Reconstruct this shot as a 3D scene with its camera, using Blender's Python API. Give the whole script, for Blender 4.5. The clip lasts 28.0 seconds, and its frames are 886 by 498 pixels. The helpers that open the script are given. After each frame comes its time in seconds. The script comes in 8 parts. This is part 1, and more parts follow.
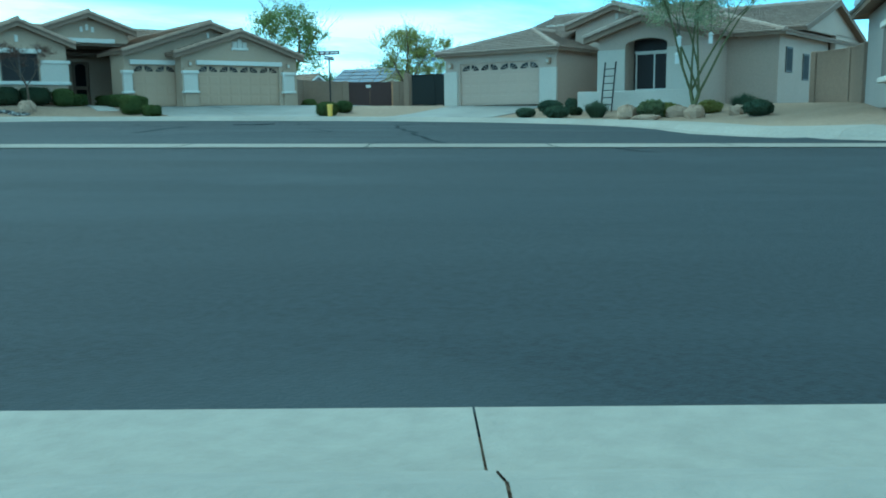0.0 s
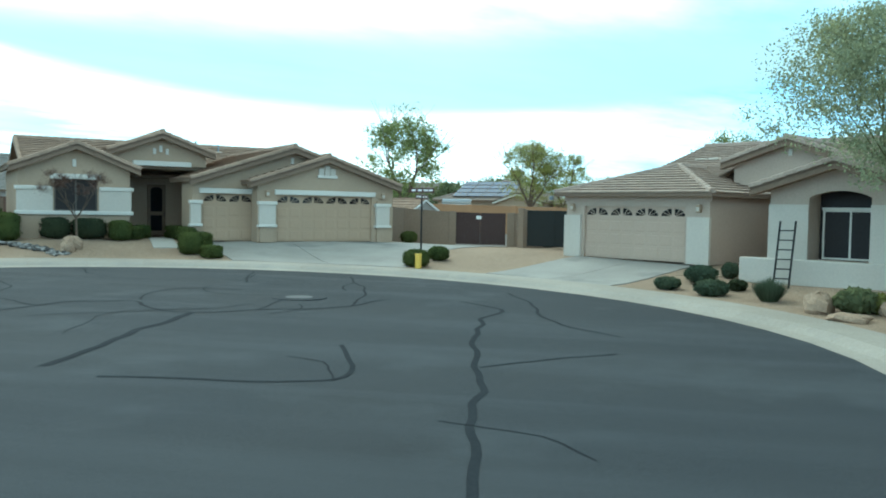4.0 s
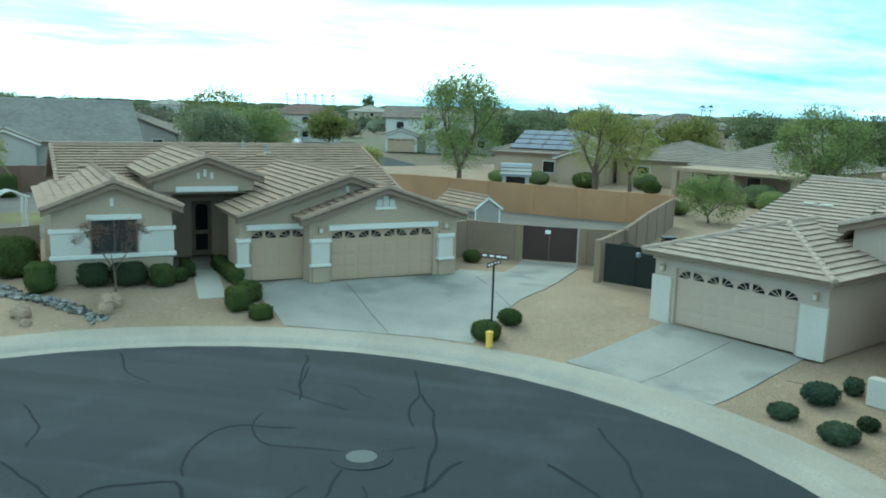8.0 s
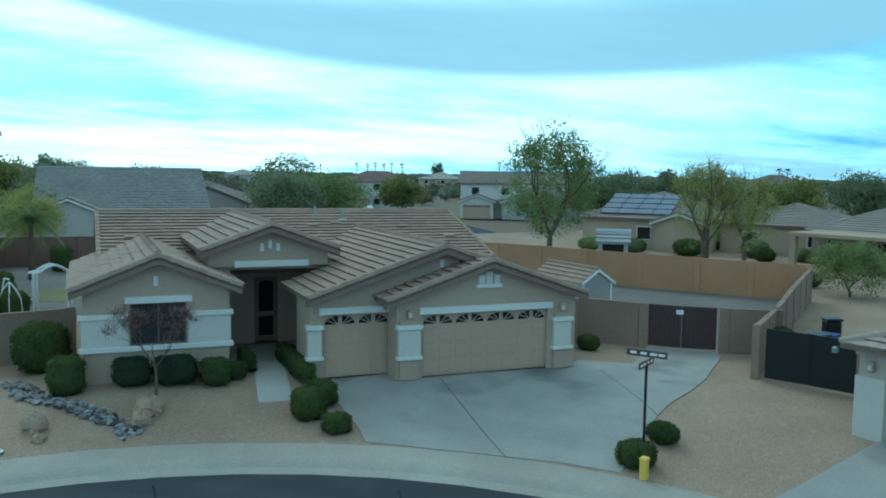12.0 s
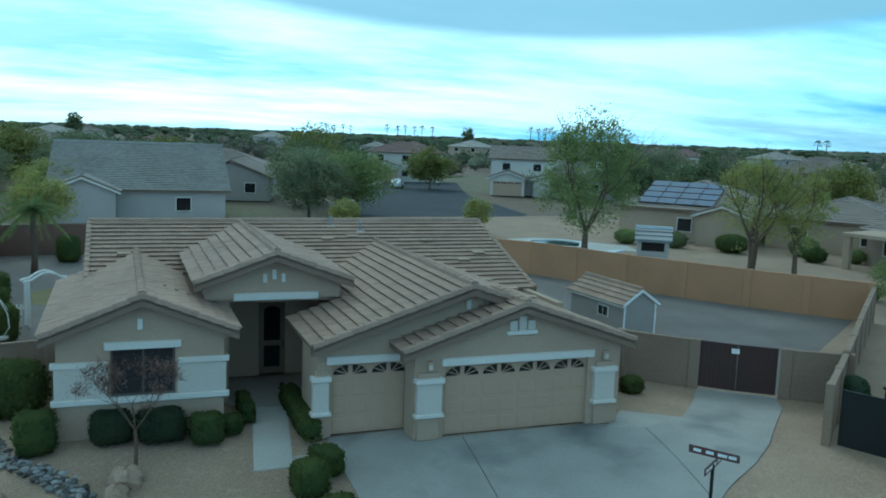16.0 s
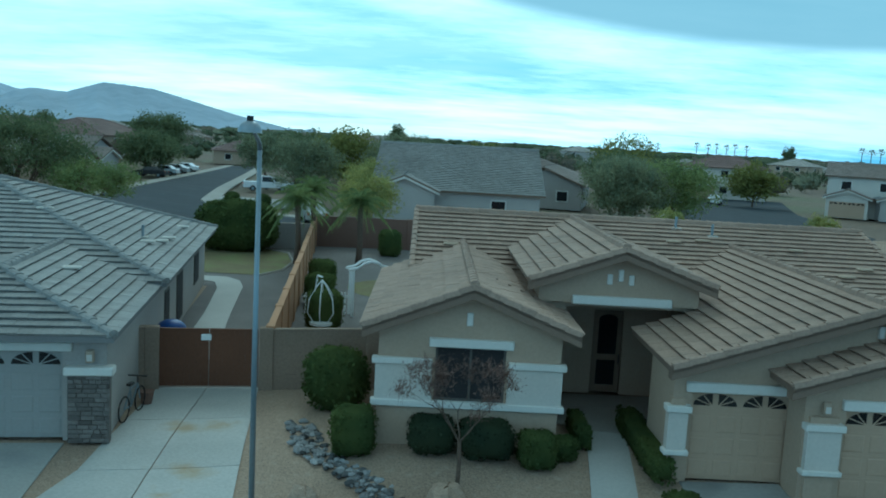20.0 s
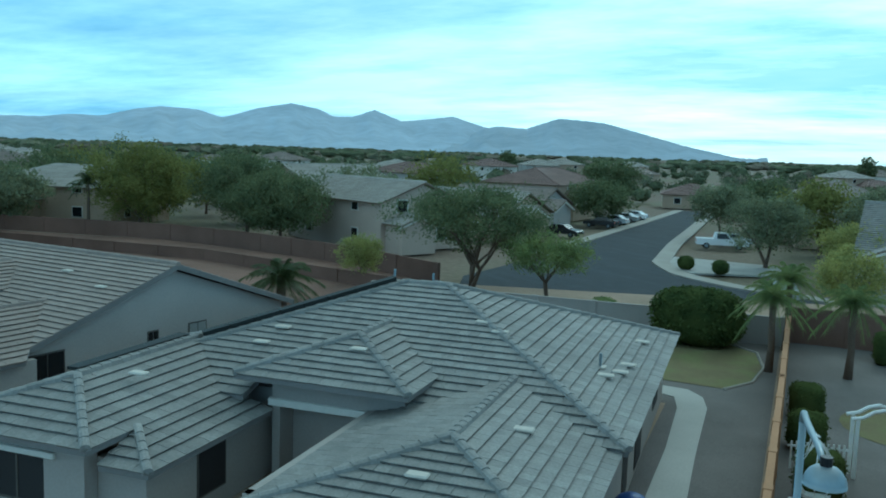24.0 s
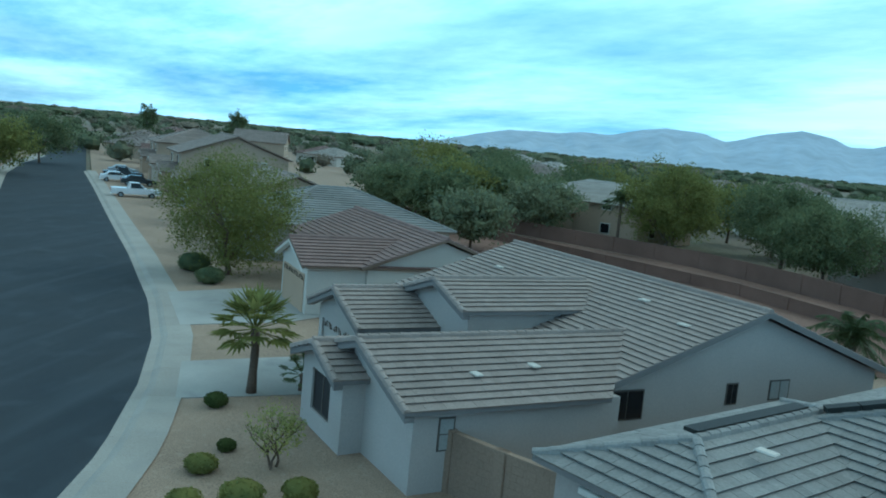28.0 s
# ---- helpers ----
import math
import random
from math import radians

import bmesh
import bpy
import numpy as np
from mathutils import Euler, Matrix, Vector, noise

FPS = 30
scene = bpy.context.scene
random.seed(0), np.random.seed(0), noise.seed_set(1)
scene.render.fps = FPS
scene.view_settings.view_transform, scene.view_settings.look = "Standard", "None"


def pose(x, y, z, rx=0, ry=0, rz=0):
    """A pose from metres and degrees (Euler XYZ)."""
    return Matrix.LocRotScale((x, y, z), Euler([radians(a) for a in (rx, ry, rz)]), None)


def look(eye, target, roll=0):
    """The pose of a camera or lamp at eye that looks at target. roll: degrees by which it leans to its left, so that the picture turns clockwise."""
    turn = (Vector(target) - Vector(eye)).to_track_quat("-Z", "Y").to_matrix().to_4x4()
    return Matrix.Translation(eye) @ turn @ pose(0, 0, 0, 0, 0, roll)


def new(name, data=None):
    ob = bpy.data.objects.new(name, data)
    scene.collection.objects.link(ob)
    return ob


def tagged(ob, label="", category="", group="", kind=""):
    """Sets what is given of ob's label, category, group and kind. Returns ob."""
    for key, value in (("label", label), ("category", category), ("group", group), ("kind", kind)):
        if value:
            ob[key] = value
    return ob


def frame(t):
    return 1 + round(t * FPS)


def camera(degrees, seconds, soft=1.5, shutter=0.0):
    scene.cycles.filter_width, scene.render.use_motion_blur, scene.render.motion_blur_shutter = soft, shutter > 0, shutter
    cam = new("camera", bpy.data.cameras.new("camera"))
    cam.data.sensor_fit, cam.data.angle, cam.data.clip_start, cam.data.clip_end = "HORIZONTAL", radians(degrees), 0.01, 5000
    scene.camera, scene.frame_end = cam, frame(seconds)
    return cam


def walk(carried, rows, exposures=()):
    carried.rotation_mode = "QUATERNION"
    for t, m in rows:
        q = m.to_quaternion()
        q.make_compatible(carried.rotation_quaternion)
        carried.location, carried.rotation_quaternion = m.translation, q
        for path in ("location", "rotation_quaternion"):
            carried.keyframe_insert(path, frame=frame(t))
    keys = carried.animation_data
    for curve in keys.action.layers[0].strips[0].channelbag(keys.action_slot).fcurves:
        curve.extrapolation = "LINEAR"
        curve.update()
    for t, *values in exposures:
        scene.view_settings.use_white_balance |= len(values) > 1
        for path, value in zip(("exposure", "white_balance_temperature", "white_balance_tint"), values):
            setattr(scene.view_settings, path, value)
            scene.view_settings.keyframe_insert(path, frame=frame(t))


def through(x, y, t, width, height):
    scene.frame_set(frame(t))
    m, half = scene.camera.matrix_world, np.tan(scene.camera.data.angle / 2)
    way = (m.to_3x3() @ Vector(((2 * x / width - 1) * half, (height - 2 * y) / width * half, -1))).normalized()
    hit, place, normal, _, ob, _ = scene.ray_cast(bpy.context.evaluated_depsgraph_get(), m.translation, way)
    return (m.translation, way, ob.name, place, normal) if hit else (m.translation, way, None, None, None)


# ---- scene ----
# ---- camera: seconds, eye x y z, yaw, pitch, roll ----
cam = camera(54.6, 28.0, soft=1.9)
PATH = [
    (0.0, -23.17, -40.18, -0.32, -45.38, -8.95, -0.85),
    (0.5, -22.21, -39.50, -0.25, -43.95, -8.63, -0.78),
    (1.0, -21.22, -38.70, -0.15, -42.75, -7.48, -0.21),
    (1.5, -20.21, -37.83, -0.03, -41.73, -5.81, 0.02),
    (2.0, -19.23, -36.97, 0.08, -40.59, -4.23, 0.47),
    (2.5, -18.44, -36.25, 0.28, -39.44, -3.72, 0.46),
    (3.0, -17.77, -35.62, 0.64, -38.35, -2.82, 0.72),
    (3.5, -17.20, -35.09, 1.12, -37.44, -2.43, 0.72),
    (4.0, -16.70, -34.64, 1.75, -36.68, -2.53, 1.04),
    (4.5, -16.21, -34.15, 2.49, -35.88, -2.70, 1.40),
    (6.5, -15.60, -32.76, 5.58, -34.67, -6.93, 2.14),
    (7.0, -15.43, -32.20, 6.24, -34.50, -9.85, 1.95),
    (7.5, -15.34, -31.58, 6.84, -34.10, -9.72, 2.02),
    (8.0, -15.15, -30.76, 7.32, -33.71, -9.34, 1.68),
    (8.5, -14.94, -29.86, 7.67, -33.28, -9.01, 1.65),
    (9.0, -14.69, -28.92, 7.86, -32.75, -8.36, 1.61),
    (9.5, -14.41, -27.90, 7.85, -32.38, -7.29, 1.09),
    (10.0, -14.06, -26.98, 7.70, -32.17, -6.61, 0.50),
    (10.5, -13.68, -26.14, 7.43, -31.92, -5.59, 0.58),
    (11.0, -13.34, -25.45, 7.11, -31.07, -5.74, 0.28),
    (11.5, -13.02, -24.74, 6.93, -30.11, -4.26, 0.42),
    (12.0, -12.76, -24.16, 6.85, -29.09, -4.98, 0.88),
    (12.5, -12.51, -23.63, 6.96, -28.37, -5.04, 0.96),
    (13.0, -12.25, -23.11, 7.26, -27.99, -5.69, 1.61),
    (13.5, -12.05, -22.63, 7.61, -27.91, -6.01, 1.89),
    (15.5, -11.08, -21.12, 8.66, -27.53, -7.54, 1.58),
    (16.0, -10.90, -20.71, 8.74, -27.26, -7.54, 2.09),
    (16.5, -10.62, -20.24, 8.81, -25.47, -7.31, 2.38),
    (17.0, -10.44, -19.72, 8.75, -19.40, -6.06, 2.93),
    (17.5, -10.33, -19.27, 8.44, -13.38, -6.19, 3.28),
    (18.0, -10.28, -18.72, 8.10, -9.39, -5.86, 3.63),
    (18.5, -10.33, -18.15, 7.78, -8.88, -6.19, 3.54),
    (19.0, -10.49, -17.59, 7.59, -8.43, -6.75, 3.04),
    (19.5, -10.70, -17.02, 7.51, -7.87, -6.96, 2.95),
    (20.0, -11.00, -16.41, 7.58, -7.44, -7.31, 3.20),
    (20.5, -11.29, -15.72, 7.82, -7.35, -7.59, 2.85),
    (21.0, -11.59, -15.03, 8.23, -7.27, -7.99, 2.62),
    (21.5, -11.88, -14.41, 8.71, -7.47, -7.70, 2.29),
    (22.0, -12.13, -13.90, 9.00, -3.61, -7.53, 1.19),
    (22.5, -12.28, -13.20, 9.21, 7.30, -6.69, 0.59),
    (24.5, -12.97, -10.74, 10.40, 22.79, -6.83, 2.50),
    (25.0, -13.39, -10.51, 10.60, 25.85, -6.94, 3.12),
    (25.5, -13.89, -10.22, 10.74, 35.16, -7.08, 3.46),
    (26.0, -14.43, -9.90, 10.77, 42.41, -7.73, 4.27),
    (26.5, -15.15, -9.58, 10.62, 47.77, -7.93, 4.95),
    (27.0, -16.10, -9.54, 10.43, 47.62, -7.32, 4.62),
    (27.5, -17.22, -9.72, 10.22, 48.23, -7.69, 4.61),
    (28.0, -18.44, -10.09, 9.99, 53.55, -7.16, 5.49),
]
TRUE = 1.06     # metres to one unit of the plan below
walk(cam, [(t, pose(x * TRUE, y * TRUE, z * TRUE, 0, 0, yaw) @ pose(0, 0, 0, 90 + pitch, 0, 0) @ pose(0, 0, 0, 0, 0, roll))
           for t, x, y, z, yaw, pitch, roll in PATH],
     exposures=[(0.0, 0.66, 4300, -34), (1.0, 1.08, 4580, -28), (3.0, 1.42, 5400, -17), (4.0, 0.90, 5520, -15), (8.0, 0.86, 5230, -22), (10.0, 0.54, 4880, -24), (11.0, 0.18, 4730, -24), (13.0, 0.16, 4650, -16), (20.0, -0.08, 4600, -23), (25.0, 0.02, 4660, -20), (26.5, 0.14, 4660, -18), (28.0, 0.14, 4640, -18)])

# ---- world and sun ----
world = bpy.data.worlds.new("overcast_sky")
scene.world = world
world.use_nodes = True
nt = world.node_tree
nt.nodes.clear()


def wnode(kind, **values):
    n = nt.nodes.new(kind)
    for key, v in values.items():
        n.inputs[key.replace("_", " ")].default_value = v
    return n


# Cloudy sky: a clear Nishita dome, thinly veiled by stretched cloud sheets that glow with the scattered sun.
SUN_ELEV, SUN_AZ = 38.0, 4.0
sky = nt.nodes.new("ShaderNodeTexSky")
sky.sky_type = "NISHITA"
sky.sun_disc = False
sky.sun_elevation = radians(SUN_ELEV)
sky.sun_rotation = radians(SUN_AZ)
sky.air_density, sky.dust_density, sky.ozone_density = 1.0, 1.0, 1.2
coord = nt.nodes.new("ShaderNodeTexCoord")
split = nt.nodes.new("ShaderNodeSeparateXYZ")
nt.links.new(coord.outputs["Generated"], split.inputs[0])
# project the dome onto a flat cloud layer: direction / (height + 0.12)
lift = wnode("ShaderNodeMath"); lift.operation = "MAXIMUM"; lift.inputs[1].default_value = 0.0
nt.links.new(split.outputs["Z"], lift.inputs[0])
lift2 = wnode("ShaderNodeMath"); lift2.operation = "ADD"; lift2.inputs[1].default_value = 0.10
nt.links.new(lift.outputs[0], lift2.inputs[0])
flat = nt.nodes.new("ShaderNodeVectorMath"); flat.operation = "DIVIDE"
comb = nt.nodes.new("ShaderNodeCombineXYZ")
for k in "XYZ":
    nt.links.new(lift2.outputs[0], comb.inputs[k])
nt.links.new(coord.outputs["Generated"], flat.inputs[0])
nt.links.new(comb.outputs[0], flat.inputs[1])
stretch = nt.nodes.new("ShaderNodeMapping")
stretch.inputs["Rotation"].default_value = (0, 0, radians(25))
stretch.inputs["Scale"].default_value = (0.20, 0.34, 0.0)
stretch.inputs["Location"].default_value = (2.3, 0.7, 0.0)
nt.links.new(flat.outputs[0], stretch.inputs[0])
broad = nt.nodes.new("ShaderNodeTexNoise")
broad.inputs["Scale"].default_value, broad.inputs["Detail"].default_value = 0.8, 5.0
broad.inputs["Roughness"].default_value, broad.inputs["Distortion"].default_value = 0.62, 0.5
nt.links.new(stretch.outputs[0], broad.inputs["Vector"])
cover = nt.nodes.new("ShaderNodeValToRGB")
cover.color_ramp.elements[0].position, cover.color_ramp.elements[0].color = 0.36, (0.50, 0.50, 0.50, 1)
cover.color_ramp.elements[1].position, cover.color_ramp.elements[1].color = 0.62, (1, 1, 1, 1)
nt.links.new(broad.outputs["Fac"], cover.inputs[0])
shade = nt.nodes.new("ShaderNodeValToRGB")
fine = nt.nodes.new("ShaderNodeTexNoise")
fine.inputs["Scale"].default_value, fine.inputs["Detail"].default_value = 1.5, 8.0
fine.inputs["Roughness"].default_value = 0.62
nt.links.new(stretch.outputs[0], fine.inputs["Vector"])
shade.color_ramp.elements[0].position, shade.color_ramp.elements[0].color = 0.36, (4.4, 7.8, 10.6, 1)
shade.color_ramp.elements[1].position, shade.color_ramp.elements[1].color = 0.60, (17.2, 18.5, 19.2, 1)
nt.links.new(fine.outputs["Fac"], shade.inputs[0])
mix = nt.nodes.new("ShaderNodeMixRGB")
nt.links.new(cover.outputs[0], mix.inputs[0])
nt.links.new(sky.outputs[0], mix.inputs[1])
nt.links.new(shade.outputs[0], mix.inputs[2])
# unseen warm grey cloud overhead, added to dim and warm ground; thins towards horizon
deck = nt.nodes.new("ShaderNodeValToRGB")
deck.color_ramp.elements[0].position, deck.color_ramp.elements[0].color = 0.22, (0.98, 0.98, 0.98, 1)
deck.color_ramp.elements[1].position, deck.color_ramp.elements[1].color = 0.50, (0.83, 0.67, 0.545, 1)
nt.links.new(split.outputs["Z"], deck.inputs[0])
# cloud glows where the sun stands behind it, and is bluer and dimmer away from it
to_sun = nt.nodes.new("ShaderNodeVectorMath"); to_sun.operation = "DOT_PRODUCT"
to_sun.inputs[1].default_value = (math.sin(radians(SUN_AZ)) * math.cos(radians(SUN_ELEV)), math.cos(radians(SUN_AZ)) * math.cos(radians(SUN_ELEV)), math.sin(radians(SUN_ELEV)))
nt.links.new(coord.outputs["Generated"], to_sun.inputs[0])
glow = nt.nodes.new("ShaderNodeValToRGB")
glow.color_ramp.elements[0].position, glow.color_ramp.elements[0].color = 0.05, (0.76, 0.86, 0.96, 1)
glow.color_ramp.elements[1].position, glow.color_ramp.elements[1].color = 0.83, (1.18, 1.15, 1.12, 1)
dim = glow.color_ramp.elements.new(0.60)
dim.color = (0.66, 0.80, 0.90, 1)
nt.links.new(to_sun.outputs["Value"], glow.inputs[0])
lit = nt.nodes.new("ShaderNodeMixRGB"); lit.blend_type = "MULTIPLY"; lit.inputs[0].default_value = 1.0
nt.links.new(mix.outputs[0], lit.inputs[1])
nt.links.new(glow.outputs[0], lit.inputs[2])
# a grey bank of cloud to the north-east, its lower edge bowed
bearing = wnode("ShaderNodeMath"); bearing.operation = "ARCTAN2"
nt.links.new(split.outputs["Y"], bearing.inputs[0])
nt.links.new(split.outputs["X"], bearing.inputs[1])
off = wnode("ShaderNodeMath"); off.operation = "SUBTRACT"; off.inputs[1].default_value = radians(55)
nt.links.new(bearing.outputs[0], off.inputs[0])
sq = wnode("ShaderNodeMath"); sq.operation = "MULTIPLY"
nt.links.new(off.outputs[0], sq.inputs[0])
nt.links.new(off.outputs[0], sq.inputs[1])
edge_z = wnode("ShaderNodeMath"); edge_z.operation = "MULTIPLY_ADD"; edge_z.inputs[1].default_value = 0.24; edge_z.inputs[2].default_value = 0.098
nt.links.new(sq.outputs[0], edge_z.inputs[0])
above = wnode("ShaderNodeMath"); above.operation = "SUBTRACT"
nt.links.new(split.outputs["Z"], above.inputs[0])
nt.links.new(edge_z.outputs[0], above.inputs[1])
bank = nt.nodes.new("ShaderNodeMapRange"); bank.interpolation_type = "SMOOTHSTEP"
bank.inputs["From Min"].default_value, bank.inputs["From Max"].default_value = 0.0, 0.022
bank.inputs["To Min"].default_value, bank.inputs["To Max"].default_value = 0.0, 0.94
nt.links.new(above.outputs[0], bank.inputs["Value"])
# the bank ends higher up, where the bright veil goes on
crest = nt.nodes.new("ShaderNodeMapRange"); crest.interpolation_type = "SMOOTHSTEP"
crest.inputs["From Min"].default_value, crest.inputs["From Max"].default_value = 0.175, 0.235
crest.inputs["To Min"].default_value, crest.inputs["To Max"].default_value = 1.0, 0.15
nt.links.new(split.outputs["Z"], crest.inputs["Value"])
belt = wnode("ShaderNodeMath"); belt.operation = "MULTIPLY"
nt.links.new(bank.outputs[0], belt.inputs[0])
nt.links.new(crest.outputs[0], belt.inputs[1])
grey = nt.nodes.new("ShaderNodeMixRGB")
grey.inputs[2].default_value = (4.8, 6.5, 7.4, 1)
nt.links.new(belt.outputs[0], grey.inputs[0])
nt.links.new(lit.outputs[0], grey.inputs[1])
veil = nt.nodes.new("ShaderNodeMixRGB")
veil.blend_type = "MULTIPLY"
veil.inputs[0].default_value = 1.0
nt.links.new(grey.outputs[0], veil.inputs[1])
nt.links.new(deck.outputs[0], veil.inputs[2])
back = nt.nodes.new("ShaderNodeBackground")
back.inputs["Strength"].default_value = 0.085
nt.links.new(veil.outputs[0], back.inputs["Color"])
wout = nt.nodes.new("ShaderNodeOutputWorld")
nt.links.new(back.outputs[0], wout.inputs[0])

sun_data = bpy.data.lights.new("sun", "SUN")
sun_data.energy, sun_data.angle, sun_data.color = 0.6, radians(20), (1.0, 0.96, 0.9)
sun = new("sun", sun_data)
az = radians(SUN_AZ)
sun.matrix_world = look((math.sin(az) * 60, math.cos(az) * 60, 60 * math.tan(radians(SUN_ELEV))), (0, 0, 0))

# ---- materials ----
def material(name, color, rough=0.85, metal=0.0, big=0.12, small=0.10, big_scale=0.35, small_scale=14.0, bump=0.25,
             bump_scale=60.0, island=0.0, each=0.0, tint=None, spots=None, spec=0.35, streak=None):
    """A surface: base colour with broad stains, fine grain, relief, and a little change from piece to piece."""
    m = bpy.data.materials.new(name)
    m.use_nodes = True
    t = m.node_tree
    b = t.nodes["Principled BSDF"]
    b.inputs["Roughness"].default_value, b.inputs["Metallic"].default_value = rough, metal
    b.inputs["Specular IOR Level"].default_value = spec
    geo = t.nodes.new("ShaderNodeNewGeometry")
    n1 = t.nodes.new("ShaderNodeTexNoise")
    n1.inputs["Scale"].default_value, n1.inputs["Detail"].default_value = big_scale, 5.0
    n2 = t.nodes.new("ShaderNodeTexNoise")
    n2.inputs["Scale"].default_value, n2.inputs["Detail"].default_value = small_scale, 3.0
    for n in (n1, n2):
        t.links.new(geo.outputs["Position"], n.inputs["Vector"])
    def blend(kind, fac, a, c):
        x = t.nodes.new("ShaderNodeMixRGB")
        x.blend_type = kind
        x.inputs[0].default_value = fac
        for s, v in ((1, a), (2, c)):
            if isinstance(v, tuple):
                x.inputs[s].default_value = v
            else:
                t.links.new(v, x.inputs[s])
        return x.outputs[0]
    def ramp(src, lo, hi, p0=0.3, p1=0.7):
        r = t.nodes.new("ShaderNodeValToRGB")
        r.color_ramp.elements[0].position, r.color_ramp.elements[1].position = p0, p1
        r.color_ramp.elements[0].color = (lo, lo, lo, 1) if not isinstance(lo, tuple) else lo
        r.color_ramp.elements[1].color = (hi, hi, hi, 1) if not isinstance(hi, tuple) else hi
        t.links.new(src, r.inputs[0])
        return r.outputs[0]
    c = (*color, 1)
    if tint:
        c = blend("MIX", 0.5, c, c)
        x = t.nodes.new("ShaderNodeMixRGB")
        t.links.new(ramp(n1.outputs["Fac"], 0.0, 1.0, 0.42, 0.62), x.inputs[0])
        t.links.new(c, x.inputs[1])
        x.inputs[2].default_value = (*tint, 1)
        c = x.outputs[0]
    c = blend("MULTIPLY", 1.0, c, ramp(n1.outputs["Fac"], 1 - big, 1 + big))
    c = blend("MULTIPLY", 1.0, c, ramp(n2.outputs["Fac"], 1 - small, 1 + small))
    if streak:
        # long worn streaks along one direction: angle, colour, amount
        turn = t.nodes.new("ShaderNodeMapping")
        turn.vector_type = "TEXTURE"
        turn.inputs["Rotation"].default_value = (0, 0, radians(streak[0]))
        turn.inputs["Scale"].default_value = (9.0, 0.8, 1.0)
        t.links.new(geo.outputs["Position"], turn.inputs[0])
        n5 = t.nodes.new("ShaderNodeTexNoise")
        n5.inputs["Scale"].default_value, n5.inputs["Detail"].default_value, n5.inputs["Distortion"].default_value = 0.55, 6.0, 0.6
        t.links.new(turn.outputs[0], n5.inputs["Vector"])
        x = t.nodes.new("ShaderNodeMixRGB")
        t.links.new(ramp(n5.outputs["Fac"], 0.0, streak[2], 0.48, 0.70), x.inputs[0])
        t.links.new(c, x.inputs[1])
        x.inputs[2].default_value = (*streak[1], 1)
        c = x.outputs[0]
    if spots:
        n3 = t.nodes.new("ShaderNodeTexNoise")
        n3.inputs["Scale"].default_value, n3.inputs["Detail"].default_value = spots[0], 4.0
        t.links.new(geo.outputs["Position"], n3.inputs["Vector"])
        x = t.nodes.new("ShaderNodeMixRGB")
        t.links.new(ramp(n3.outputs["Fac"], 0.0, spots[2], 0.56, 0.72), x.inputs[0])
        t.links.new(c, x.inputs[1])
        x.inputs[2].default_value = (*spots[1], 1)
        c = x.outputs[0]
    if island:
        c = blend("MULTIPLY", 1.0, c, ramp(geo.outputs["Random Per Island"], 1 - island, 1 + island, 0.0, 1.0))
    if each:
        info = t.nodes.new("ShaderNodeObjectInfo")
        c = blend("MULTIPLY", 1.0, c, ramp(info.outputs["Random"], 1 - each, 1 + each, 0.0, 1.0))
    if isinstance(c, tuple):
        b.inputs["Base Color"].default_value = c
    else:
        t.links.new(c, b.inputs["Base Color"])
    if bump:
        n4 = t.nodes.new("ShaderNodeTexNoise")
        n4.inputs["Scale"].default_value, n4.inputs["Detail"].default_value = bump_scale, 3.0
        t.links.new(geo.outputs["Position"], n4.inputs["Vector"])
        bp = t.nodes.new("ShaderNodeBump")
        bp.inputs["Strength"].default_value, bp.inputs["Distance"].default_value = bump, 0.02
        t.links.new(n4.outputs["Fac"], bp.inputs["Height"])
        t.links.new(bp.outputs[0], b.inputs["Normal"])
    return m


